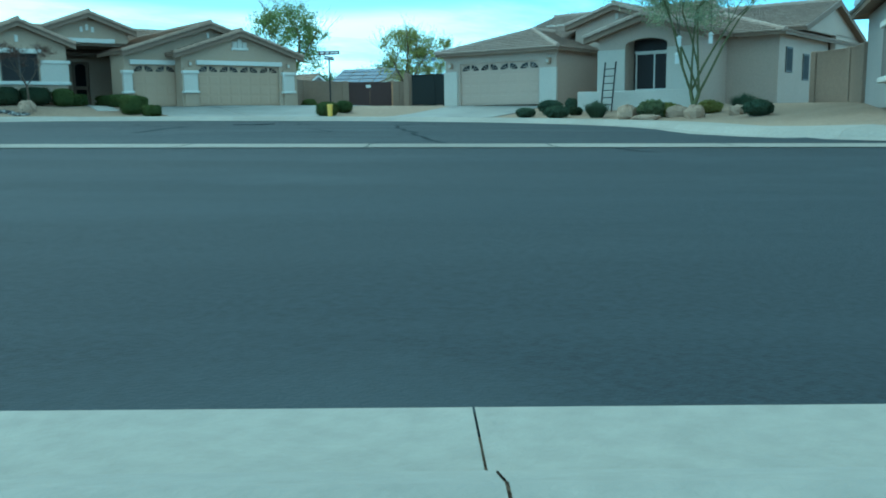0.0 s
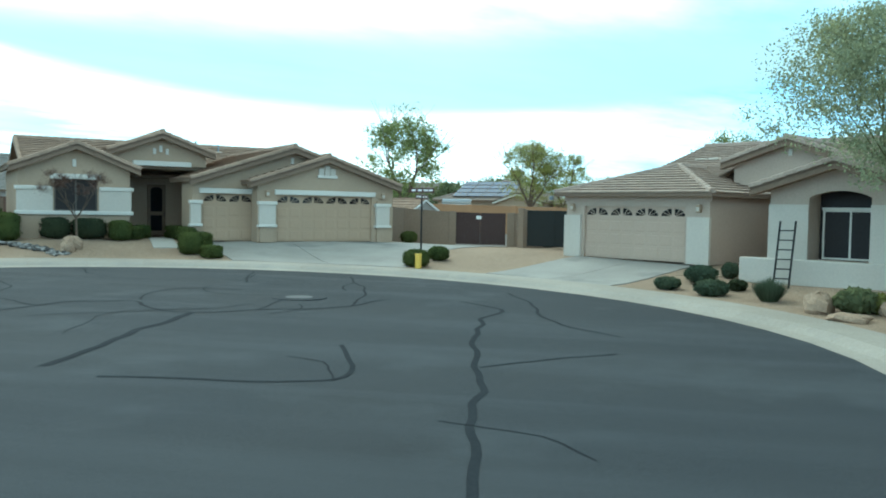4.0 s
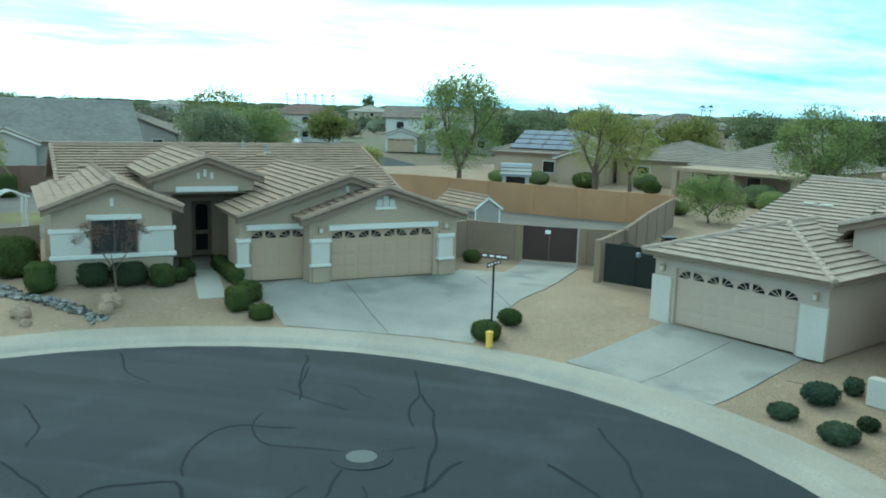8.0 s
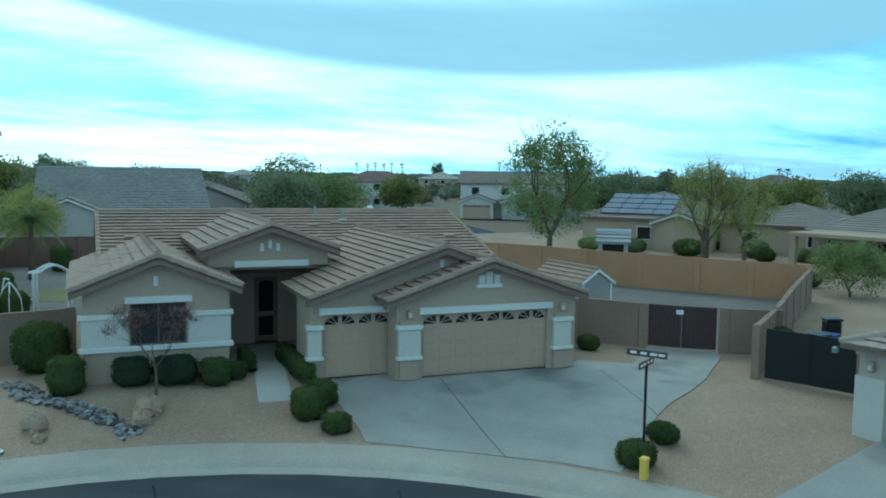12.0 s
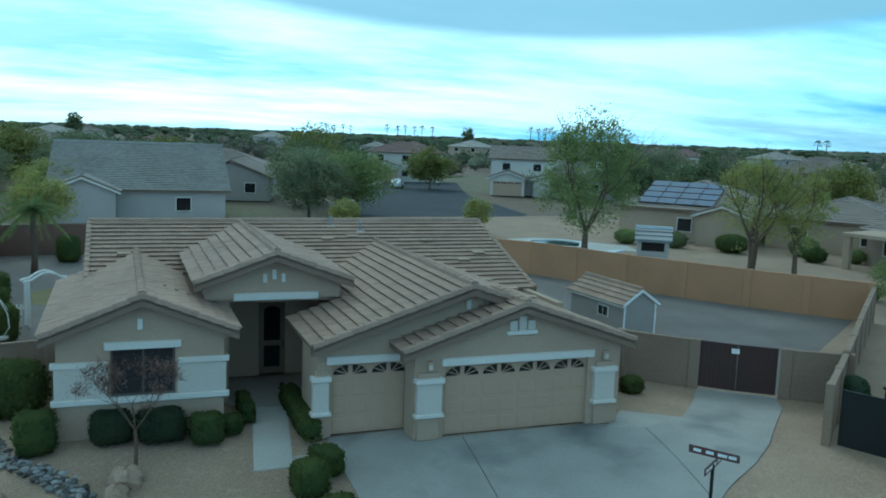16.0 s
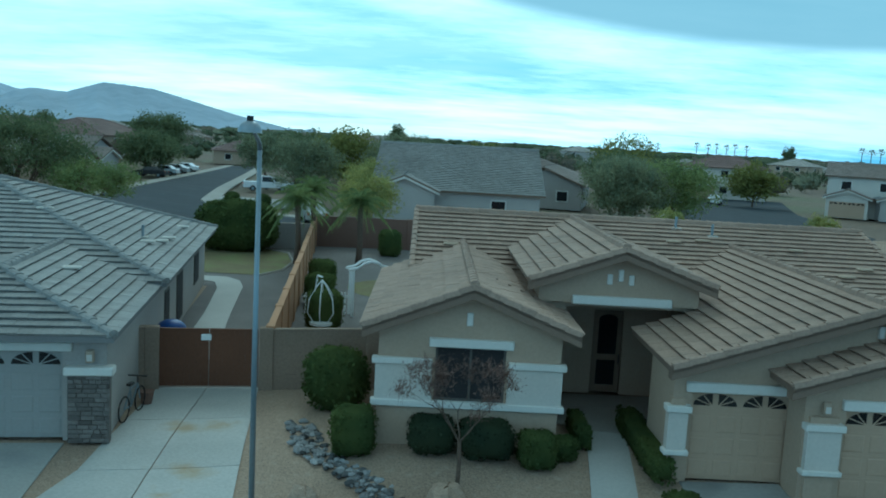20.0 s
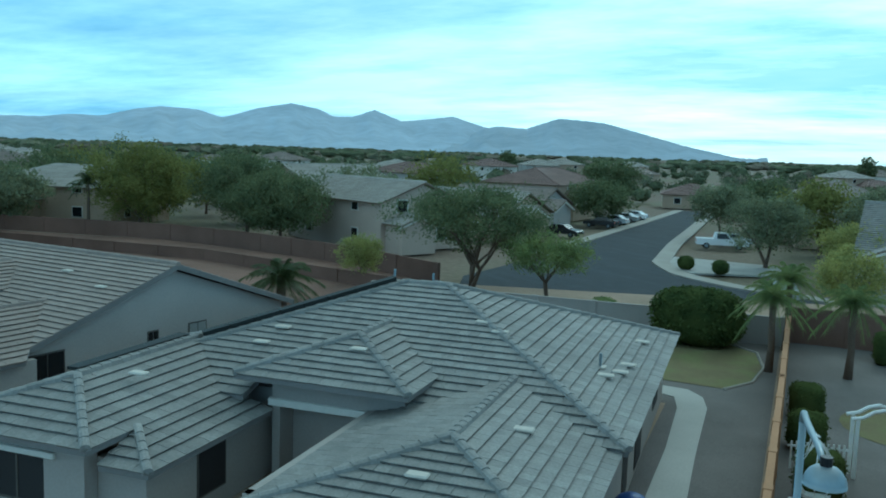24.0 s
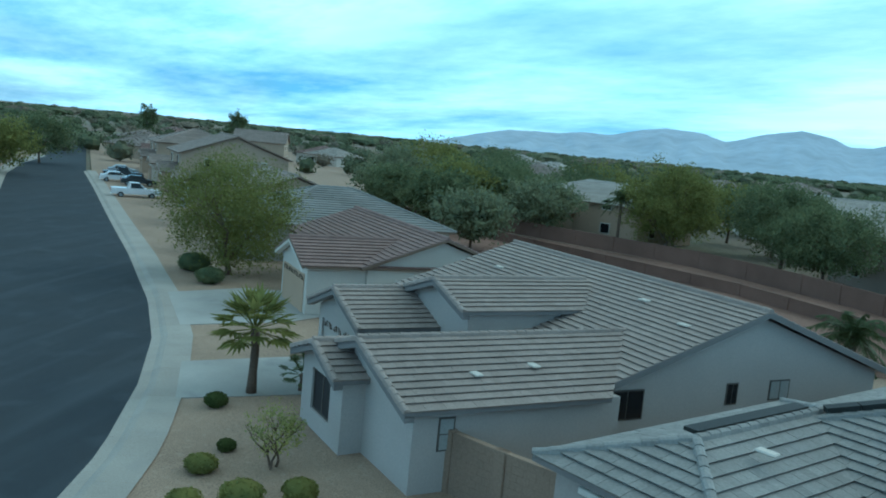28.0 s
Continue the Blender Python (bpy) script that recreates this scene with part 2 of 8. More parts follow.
def leaf_material(name, color, island=0.18, through=0.45):
    """Thin leaves: a matt face that also lets some light through, each leaf a little different."""
    m = bpy.data.materials.new(name)
    m.use_nodes = True
    t = m.node_tree
    out = t.nodes["Material Output"]
    t.nodes.remove(t.nodes["Principled BSDF"])
    geo = t.nodes.new("ShaderNodeNewGeometry")
    n1 = t.nodes.new("ShaderNodeTexNoise")
    n1.inputs["Scale"].default_value, n1.inputs["Detail"].default_value = 0.9, 4.0
    t.links.new(geo.outputs["Position"], n1.inputs["Vector"])
    ra = t.nodes.new("ShaderNodeValToRGB")
    ra.color_ramp.elements[0].position, ra.color_ramp.elements[1].position = 0.32, 0.68
    ra.color_ramp.elements[0].color = (color[0] * 0.78, color[1] * 0.84, color[2] * 0.86, 1)
    ra.color_ramp.elements[1].color = (color[0] * 1.24, color[1] * 1.18, color[2] * 1.05, 1)
    t.links.new(n1.outputs["Fac"], ra.inputs[0])
    rb = t.nodes.new("ShaderNodeValToRGB")
    rb.color_ramp.elements[0].color = (1 - island, 1 - island, 1 - island, 1)
    rb.color_ramp.elements[1].color = (1 + island, 1 + island, 1 + island, 1)
    t.links.new(geo.outputs["Random Per Island"], rb.inputs[0])
    mx = t.nodes.new("ShaderNodeMixRGB")
    mx.blend_type = "MULTIPLY"
    mx.inputs[0].default_value = 1.0
    t.links.new(ra.outputs[0], mx.inputs[1])
    t.links.new(rb.outputs[0], mx.inputs[2])
    dif, tra, sh = t.nodes.new("ShaderNodeBsdfDiffuse"), t.nodes.new("ShaderNodeBsdfTranslucent"), t.nodes.new("ShaderNodeMixShader")
    sh.inputs[0].default_value = through
    t.links.new(mx.outputs[0], dif.inputs["Color"])
    t.links.new(mx.outputs[0], tra.inputs["Color"])
    t.links.new(dif.outputs[0], sh.inputs[1])
    t.links.new(tra.outputs[0], sh.inputs[2])
    t.links.new(sh.outputs[0], out.inputs["Surface"])
    return m


M = dict(
    asphalt=material("asphalt", (0.0355, 0.0420, 0.0505), 0.9, big=0.22, small=0.22, big_scale=0.22, small_scale=30, bump=0.35, bump_scale=90, streak=(135.8, (0.058, 0.068, 0.080), 0.5), tint=(0.025, 0.031, 0.039), spots=(0.5, (0.057, 0.067, 0.078), 0.6)),
    blind=material("window_blind_grey", (0.33, 0.34, 0.33), 0.5),
    cover=material("manhole_cover_grey", (0.13, 0.135, 0.14), 0.85, bump=0.3),
    seal=material("crack_sealant", (0.0322, 0.0378, 0.0448), 0.95, bump=0.2, spec=0.05),
    concrete=material("concrete", (0.36, 0.335, 0.295), 0.88, big=0.10, small=0.08, spots=(0.9, (0.30, 0.29, 0.27), 0.5), each=0.06),
    drive=material("driveway_concrete", (0.3655, 0.357, 0.3315), 0.8, big=0.14, small=0.07, big_scale=0.3, spots=(0.55, (0.25, 0.25, 0.25), 0.6), each=0.03),
    rustdrive=material("rust_stained_concrete", (0.44, 0.43, 0.40), 0.8, big=0.12, small=0.08, spots=(0.7, (0.36, 0.26, 0.13), 0.75), each=0.05),
    gutter=material("weathered_gutter_concrete", (0.29, 0.265, 0.23), 0.9, big=0.12, small=0.10, spots=(1.1, (0.20, 0.18, 0.155), 0.5), each=0.06),
    path=material("pale_new_concrete", (0.47, 0.455, 0.42), 0.85, big=0.08, small=0.06, each=0.04),
    tyre_stain=material("tyre_stained_concrete", (0.32, 0.313, 0.295), 0.75, big=0.12, small=0.07, big_scale=0.5, spots=(0.32, (0.15, 0.155, 0.16), 0.85)),
    gravel=material("desert_gravel", (0.315, 0.238, 0.172), 0.95, big=0.12, small=0.30, small_scale=22, bump=0.7, bump_scale=40, spots=(5.0, (0.42, 0.35, 0.27), 0.5)),
    redgravel=material("red_gravel", (0.19, 0.115, 0.085), 0.95, big=0.12, small=0.25, small_scale=20, bump=0.6, bump_scale=40),
    greygravel=material("grey_gravel", (0.17, 0.155, 0.145), 0.95, big=0.15, small=0.25, small_scale=24, bump=0.6, bump_scale=40),
    desert=material("desert_ground", (0.192, 0.148, 0.108), 0.95, big=0.25, small=0.2, big_scale=0.02, small_scale=1.5, tint=(0.13, 0.13, 0.075)),
    lawn=material("dry_lawn", (0.20, 0.17, 0.085), 0.95, big=0.2, small=0.3, big_scale=0.6, small_scale=30, bump=0.6, bump_scale=80, tint=(0.17, 0.17, 0.07)),
    stucco=material("tan_stucco", (0.41, 0.318, 0.232), 0.92, big=0.06, small=0.05, bump=0.3, bump_scale=50),
    stucco_r=material("pinkish_tan_stucco", (0.48, 0.392, 0.322), 0.92, big=0.06, small=0.05, bump=0.3, bump_scale=50),
    stucco_w=material("cream_white_stucco", (0.58, 0.54, 0.48), 0.92, big=0.05, small=0.04, bump=0.25, bump_scale=50),
    stucco_n=material("grey_beige_stucco", (0.36, 0.328, 0.30), 0.92, big=0.06, small=0.05, bump=0.3, bump_scale=50),
    stucco_n2=material("pale_grey_stucco", (0.42, 0.392, 0.365), 0.92, big=0.06, small=0.05, bump=0.3, bump_scale=50),
    trim=material("white_trim", (0.66, 0.635, 0.58), 0.7, big=0.05, small=0.03, bump=0.08),
    fascia=material("brown_fascia", (0.20, 0.145, 0.105), 0.75, big=0.08, small=0.06, bump=0.1),
    fascia_n=material("grey_fascia", (0.20, 0.19, 0.185), 0.75, big=0.08, small=0.06, bump=0.1),
    door=material("tan_garage_door", (0.43, 0.318, 0.222), 0.75, big=0.04, small=0.03, bump=0.05),
    door_n=material("grey_garage_door", (0.3096, 0.2967, 0.2795), 0.6, big=0.04, small=0.03, bump=0.05),
    glass=material("dark_window_glass", (0.012, 0.014, 0.017), 0.12, big=0.1, small=0.05, bump=0.0, spec=0.5),
    screen=material("dark_sun_screen", (0.025, 0.023, 0.024), 0.7, big=0.1, small=0.1, bump=0.1),
    frame=material("window_frame", (0.10, 0.09, 0.08), 0.5, bump=0.05),
    tile=material("brown_roof_tile", (0.325, 0.238, 0.178), 0.85, big=0.10, small=0.14, island=0.10, each=0.08, bump=0.3, bump_scale=35, spots=(1.2, (0.20, 0.165, 0.13), 0.35)),
    tile_n=material("slate_grey_roof_tile", (0.262, 0.256, 0.242), 0.8, big=0.10, small=0.14, island=0.12, each=0.1, bump=0.3, bump_scale=35, spots=(1.4, (0.16, 0.165, 0.17), 0.4)),
    tile_r=material("pinkish_brown_roof_tile", (0.385, 0.312, 0.262), 0.85, big=0.08, small=0.12, island=0.08, each=0.08, bump=0.3, bump_scale=35, spots=(1.2, (0.25, 0.205, 0.175), 0.3)),
    door_r=material("pinkish_garage_door", (0.50, 0.39, 0.31), 0.75, big=0.04, small=0.03, bump=0.05),
    tile_n2=material("taupe_roof_tile", (0.30, 0.255, 0.225), 0.85, big=0.08, small=0.12, island=0.08, each=0.08, bump=0.3, bump_scale=35),
    tile_red=material("red_brown_roof_tile", (0.23, 0.16, 0.14), 0.85, big=0.10, small=0.14, island=0.10, bump=0.3, bump_scale=35),
    tile_far=material("weathered_far_roof_tile", (0.28, 0.235, 0.205), 0.85, big=0.10, small=0.14, island=0.10, each=0.15, bump=0.3, bump_scale=35),
    tile_pale=material("pale_sand_roof_tile", (0.40, 0.37, 0.33), 0.85, big=0.10, small=0.14, island=0.10, each=0.15, bump=0.3, bump_scale=35),
    block=material("tan_block_wall", (0.255, 0.1913, 0.1403), 0.93, big=0.10, small=0.10, bump=0.35, bump_scale=30),
    block_o=material("orange_tan_block_wall", (0.4136, 0.2376, 0.1276), 0.93, big=0.10, small=0.08, bump=0.35, bump_scale=30),
    block_d=material("dark_red_block_wall", (0.17, 0.105, 0.080), 0.93, big=0.15, small=0.10, bump=0.35, bump_scale=30),
    gate_b=material("dark_brown_gate", (0.055, 0.030, 0.026), 0.6, big=0.1, small=0.08, bump=0.1),
    gate_r=material("rust_brown_gate", (0.13, 0.058, 0.030), 0.65, big=0.15, small=0.1, bump=0.1),
    gate_k=material("black_gate_panel", (0.014, 0.016, 0.015), 0.6, big=0.1, small=0.1, bump=0.1),
    iron=material("dark_metal", (0.03, 0.03, 0.032), 0.45, 0.6, bump=0.05),
    galv=material("galvanised_pole", (0.27, 0.31, 0.34), 0.45, 0.6, big=0.08, small=0.05, bump=0.05),
    white=material("white_paint", (0.8, 0.8, 0.78), 0.5, big=0.04, small=0.03, bump=0.03),
    yellow=material("yellow_plastic", (0.75, 0.52, 0.10), 0.5, big=0.05, small=0.04, bump=0.03),
    red=material("red_sign", (0.33, 0.045, 0.03), 0.5, bump=0.03),
    signbrown=material("brown_street_sign", (0.10, 0.05, 0.045), 0.5, bump=0.03),
    blue=material("blue_plastic", (0.025, 0.06, 0.22), 0.45, big=0.05, small=0.04, bump=0.03),
    rock=material("desert_boulder", (0.36, 0.27, 0.195), 0.9, big=0.15, small=0.2, big_scale=3, small_scale=25, bump=0.6, bump_scale=20),
    cobble=material("river_cobble", (0.21, 0.205, 0.20), 0.8, big=0.2, small=0.15, each=0.8, bump=0.3),
    bark=material("brown_bark", (0.13, 0.095, 0.07), 0.95, big=0.15, small=0.2, bump=0.6, bump_scale=30),
    greenbark=material("green_bark", (0.12, 0.125, 0.06), 0.9, big=0.15, small=0.15, bump=0.4, bump_scale=30),
    twig=material("bare_twig", (0.15, 0.095, 0.075), 0.95, big=0.15, small=0.2, bump=0.2),
    hedge=leaf_material("clipped_hedge_leaf", (0.096, 0.120, 0.046), 0.3),
    sage=leaf_material("dusky_shrub_leaf", (0.056, 0.070, 0.044), 0.3),
    bush=leaf_material("blue_green_shrub_leaf", (0.09, 0.12, 0.085), 0.3),
    leaf=leaf_material("olive_tree_leaf", (0.24, 0.28, 0.12), 0.2),
    leaf_d=leaf_material("dark_green_tree_leaf", (0.165, 0.19, 0.105), 0.2),
    leaf_y=leaf_material("yellow_green_tree_leaf", (0.36, 0.36, 0.14), 0.18),
    leaf_g=leaf_material("grey_green_tree_leaf", (0.22, 0.24, 0.155), 0.2),
    leaf_p=leaf_material("feathery_palo_verde_leaf", (0.33, 0.36, 0.24), 0.2),
    leaf_o=leaf_material("deep_olive_tree_leaf", (0.22, 0.225, 0.08), 0.2),
    water=material("dark_pool_water", (0.02, 0.05, 0.055), 0.08, big=0.1, small=0.05, bump=0.05, bump_scale=6, spec=0.6),
    wood_a=leaf_material("far_dark_foliage", (0.12, 0.135, 0.085), 0.25, 0.1),
    wood_b=leaf_material("far_grey_foliage", (0.18, 0.185, 0.13), 0.25, 0.1),
    wood_c=leaf_material("far_brown_foliage", (0.20, 0.175, 0.14), 0.25, 0.1),
    palm=material("palm_frond", (0.085, 0.105, 0.040), 0.6, big=0.2, small=0.15, island=0.3, bump=0.0),
    solar=material("solar_panel", (0.05, 0.10, 0.19), 0.25, big=0.1, small=0.05, bump=0.0, spec=0.8),
    carwhite=material("white_car_paint", (0.75, 0.76, 0.78), 0.25, big=0.03, small=0.02, bump=0.0, spec=0.6),
    cardark=material("dark_car_paint", (0.03, 0.032, 0.036), 0.25, big=0.03, small=0.02, bump=0.0, spec=0.6),
    carsilver=material("silver_car_paint", (0.38, 0.40, 0.42), 0.3, 0.5, big=0.03, small=0.02, bump=0.0, spec=0.6),
    tyre=material("black_rubber", (0.015, 0.015, 0.016), 0.8, bump=0.1),
    # distance haze is painted into the base colour of both mountain ranges
    mountain_n=material("nearer_haze_tinted_mountain", (0.38, 0.44, 0.51), 1.0, big=0.10, small=0.06, big_scale=0.004, small_scale=0.02, bump=0.0, spec=0.0),
    mountain=material("haze_tinted_mountain", (0.43, 0.50, 0.585), 1.0, big=0.10, small=0.08, big_scale=0.004, small_scale=0.02, bump=0.0, spec=0.0),
    stone=material("stacked_stone", (0.145, 0.128, 0.115), 0.9, big=0.15, small=0.2, each=0.35, island=0.3, bump=0.5, bump_scale=30),
)

# ---- building helpers ----
from mathutils.geometry import tessellate_polygon


def smooth(t):
    t = min(max(t, 0.0), 1.0)
    return t * t * (3 - 2 * t)


def land(x, y):
    """Height of the ground: the street falls to the east and south, and the lots rise behind the pavement."""
    s, o = (x + 16.5) * -0.717 + (y + 27.5) * 0.697, (x + 16.5) * 0.697 + (y + 27.5) * 0.717
    h = -0.585 + 0.0145 * min(max(s, -14), 40) + 0.0082 * min(max(o, -14), 27)
    d = min(o, math.hypot(x + 12.6, y + 17.6) - 14.8) if o > 0 else -12.35 - o
    h += (0.55 - 0.40 * smooth((s - 5) / 20)) * smooth((d - 1.4) / 6.5) * (1 if o > 0 else 0.3)
    h -= 0.28 * smooth(1 - math.hypot(x - 13, y - 2) / 9)
    h += 0.30 * smooth(1 - math.hypot(x + 8.2, y - 3.5) / 6.5)
    return h * (1 - smooth((math.hypot(x + 12, y + 8) - 75) / 75))


def drape(bits):
    """Lays the bits of something flat or fence-like on the land."""
    bits.v = [(x, y, z + land(x, y)) for x, y, z in bits.v]
    return bits


def lay_sheet(ob):
    """Cuts a flat sheet along a grid, fine round the cul-de-sac, and lays it on the land."""
    bm = bmesh.new()
    bm.from_mesh(ob.data)
    for k in (0, 1):
        lo, hi = min(v.co[k] for v in bm.verts), max(v.co[k] for v in bm.verts)
        fine = [-32 + 1.3 * i for i in range(42)] if k == 0 else [-44 + 1.3 * i for i in range(44)]
        coarse = [-160 + 8 * i for i in range(41)]
        for c in sorted(set(fine + [c for c in coarse if not fine[0] < c < fine[-1]])):
            if lo < c < hi:
                p, n = Vector((0, 0, 0)), Vector((0, 0, 0))
                p[k], n[k] = c, 1
                bmesh.ops.bisect_plane(bm, geom=bm.verts[:] + bm.edges[:] + bm.faces[:], plane_co=p, plane_no=n)
    for v in bm.verts:
        v.co.z += land(v.co.x, v.co.y)
    bmesh.ops.triangulate(bm, faces=bm.faces[:])
    bm.to_mesh(ob.data)
    bm.free()
    return ob


def mesh_object(name, verts, faces, mat, smooth=False):
    me = bpy.data.meshes.new(name)
    me.from_pydata([tuple(v) for v in verts], [], faces)
    me.materials.append(mat)
    if smooth:
        me.polygons.foreach_set("use_smooth", [True] * len(me.polygons))
    me.update()
    return new(name, me)


def thing(name, x=0, y=0, z=0, turn=0, label="", category="", group="", kind="", pad=None, size=1.0):
    """The base of a thing, on the land; a house stands on a pad of its own height."""
    e = new(name)
    e.empty_display_size = 0.2
    if pad is None:
        pad = land(x, y) if (x, y) != (0, 0) else 0.0
    e.matrix_world = pose(x, y, z + pad, 0, 0, turn) @ Matrix.Diagonal((size, size, size, 1))
    return tagged(e, label, category, group, kind)


class Bits:
    """Gathers boxes, prisms and polygons of one part into one mesh."""
    def __init__(self):
        self.v, self.f, self.cuts = [], [], []

    def add(self, verts, faces):
        k = len(self.v)
        self.v += [tuple(p) for p in verts]
        self.f += [tuple(i + k for i in f) for f in faces]
        return self

    def box(self, x0, x1, y0, y1, z0, z1):
        return self.add([(x, y, z) for z in (z0, z1) for x, y in ((x0, y0), (x1, y0), (x1, y1), (x0, y1))],
                        [(3, 2, 1, 0), (4, 5, 6, 7), (0, 1, 5, 4), (1, 2, 6, 5), (2, 3, 7, 6), (3, 0, 4, 7)])

    def prism(self, outline, z0, z1):
        n = len(outline)
        a = sum(outline[i][0] * outline[(i + 1) % n][1] - outline[(i + 1) % n][0] * outline[i][1] for i in range(n))
        o = outline if a > 0 else outline[::-1]
        return self.add([(x, y, z0) for x, y in o] + [(x, y, z1) for x, y in o],
                        [tuple(range(n))[::-1], tuple(range(n, 2 * n))] + [(i, (i + 1) % n, n + (i + 1) % n, n + i) for i in range(n)])

    def slab(self, pts, thick):
        """A flat polygon in space, thickened downwards."""
        n = len(pts)
        return self.add(list(pts) + [(x, y, z - thick) for x, y, z in pts],
                        [tuple(range(n)), tuple(range(n, 2 * n))[::-1]] + [(i, n + i, n + (i + 1) % n, (i + 1) % n) for i in range(n)])

    def bar(self, a, b, w, h=None, up=(0, 0, 1)):
        """A square bar from a to b."""
        h = h or w
        a, b = Vector(a), Vector(b)
        d = (b - a).normalized()
        u = Vector(up)
        if abs(d.dot(u)) > 0.95:
            u = Vector((1, 0, 0))
        s = d.cross(u).normalized() * (w / 2)
        t = s.cross(d).normalized() * (h / 2)
        return self.add([p + o for p in (a, b) for o in (-s - t, s - t, s + t, -s + t)],
                        [(0, 1, 2, 3), (7, 6, 5, 4), (0, 4, 5, 1), (1, 5, 6, 2), (2, 6, 7, 3), (3, 7, 4, 0)])

    def tube(self, path, radii, sides=8, cap=True):
        rings = []
        k0 = len(self.v)
        for i, p in enumerate(path):
            p = Vector(p)
            d = (Vector(path[min(i + 1, len(path) - 1)]) - Vector(path[max(i - 1, 0)])).normalized()
            u = Vector((1, 0, 0)) if abs(d.z) > 0.9 else Vector((0, 0, 1))
            s = d.cross(u).normalized()
            t = s.cross(d)
            r = radii[i] if isinstance(radii, (list, tuple)) else radii
            self.v += [tuple(p + r * (math.cos(2 * math.pi * j / sides) * s + math.sin(2 * math.pi * j / sides) * t)) for j in range(sides)]
        for i in range(len(path) - 1):
            for j in range(sides):
                a, b = k0 + i * sides + j, k0 + i * sides + (j + 1) % sides
                self.f.append((a, b, b + sides, a + sides))
        if cap:
            self.f.append(tuple(range(k0, k0 + sides))[::-1])
            e = k0 + (len(path) - 1) * sides
            self.f.append(tuple(range(e, e + sides)))
        return self

    def disc(self, x, y, z0, z1, r, sides=24):
        return self.prism([(x + r * math.cos(2 * math.pi * i / sides), y + r * math.sin(2 * math.pi * i / sides)) for i in range(sides)], z0, z1)

    def done(self, name, mat, parent=None, label="", smooth=False):
        ob = mesh_object(name, self.v, self.f, mat, smooth)
        if parent is not None:
            ob.parent = parent
        return tagged(ob, label)


def part(name, bits, mat, parent, label="", smooth=False):
    """Links the bits as one part; walls gathered in one go become a part each."""
    if len(bits.cuts) > 1:
        cuts = bits.cuts + [(len(bits.v), len(bits.f))]
        first = None
        if cuts[0] != (0, 0):
            cuts = [(0, 0)] + cuts
        for (v0, f0), (v1, f1) in zip(cuts, cuts[1:]):
            one = Bits()
            one.v, one.f = bits.v[v0:v1], [tuple(i - v0 for i in f) for f in bits.f[f0:f1]]
            first = one.done(name, mat, parent, label, smooth)
        return first
    return bits.done(name, mat, parent, label, smooth)


def rounded_box(x0, x1, y0, y1, z0, z1, r=0.03):
    """A box with chamfered edges."""
    b = Bits()
    vs, idx = [], {}
    for sx in (0, 1):
        for sy in (0, 1):
            for sz in (0, 1):
                for a in range(3):
                    p = [(x0, x1)[sx], (y0, y1)[sy], (z0, z1)[sz]]
                    for c in range(3):
                        if c != a:
                            p[c] += r if (sx, sy, sz)[c] == 0 else -r
                    idx[(sx, sy, sz, a)] = len(vs)
                    vs.append(tuple(p))
    bm = bmesh.new()
    for v in vs:
        bm.verts.new(v)
    bmesh.ops.convex_hull(bm, input=bm.verts)
    bm.verts.index_update()
    b.add([v.co[:] for v in bm.verts], [tuple(v.index for v in f.verts) for f in bm.faces])
    bm.free()
    return b


def along(x0, y0, x1, y1):
    """The frame of a wall from one foot to the other: x along it, y to its left, z up."""
    d = math.hypot(x1 - x0, y1 - y0)
    return Matrix(((((x1 - x0) / d), -((y1 - y0) / d), 0, x0), ((y1 - y0) / d, (x1 - x0) / d, 0, y0), (0, 0, 1, 0), (0, 0, 0, 1))), d


def wall_bits(bits, x0, y0, x1, y1, z0, z1, thick=0.2, holes=(), gable=None):
    """A wall from (x0, y0) to (x1, y1), its outer face on the right of that way, with holes (u0, u1, z0, z1) and a gable top (u, z)."""
    m, d = along(x0, y0, x1, y1)
    e = 0.004   # the ends stop just short, inside the wall that they meet
    us = sorted({e, d - e, *[h[0] for h in holes], *[h[1] for h in holes]})
    zs = sorted({z0, z1, *[h[2] for h in holes], *[h[3] for h in holes]})
    b = Bits()
    for ua, ub in zip(us, us[1:]):
        run = None
        for za, zb in zip(zs, zs[1:]):
            solid = not any(h[0] < (ua + ub) / 2 < h[1] and h[2] < (za + zb) / 2 < h[3] for h in holes)
            if solid and run is not None:
                run = (run[0], zb)
            elif solid:
                run = (za, zb)
            elif run is not None:
                b.box(ua, ub, 0, thick, *run)
                run = None
        if run is not None:
            b.box(ua, ub, 0, thick, *run)
    if gable:
        n = len(gable)
        pts = [(e, z1)] + list(gable) + [(d - e, z1)]
        k = len(pts)
        b.add([(u, 0, z) for u, z in pts] + [(u, thick, z) for u, z in pts],
              [tuple(range(k))[::-1], tuple(range(k, 2 * k))] + [(i, (i + 1) % k, k + (i + 1) % k, k + i) for i in range(k)])
    # weld the blocks of the wall into one piece
    seen, order, remap = {}, [], []
    for v in b.v:
        k = tuple(round(c, 4) for c in v)
        if k not in seen:
            seen[k] = len(order)
            order.append(v)
        remap.append(seen[k])
    bits.cuts.append((len(bits.v), len(bits.f)))
    bits.add([m @ Vector(v) for v in order], [tuple(remap[i] for i in f) for f in b.f])
    return bits



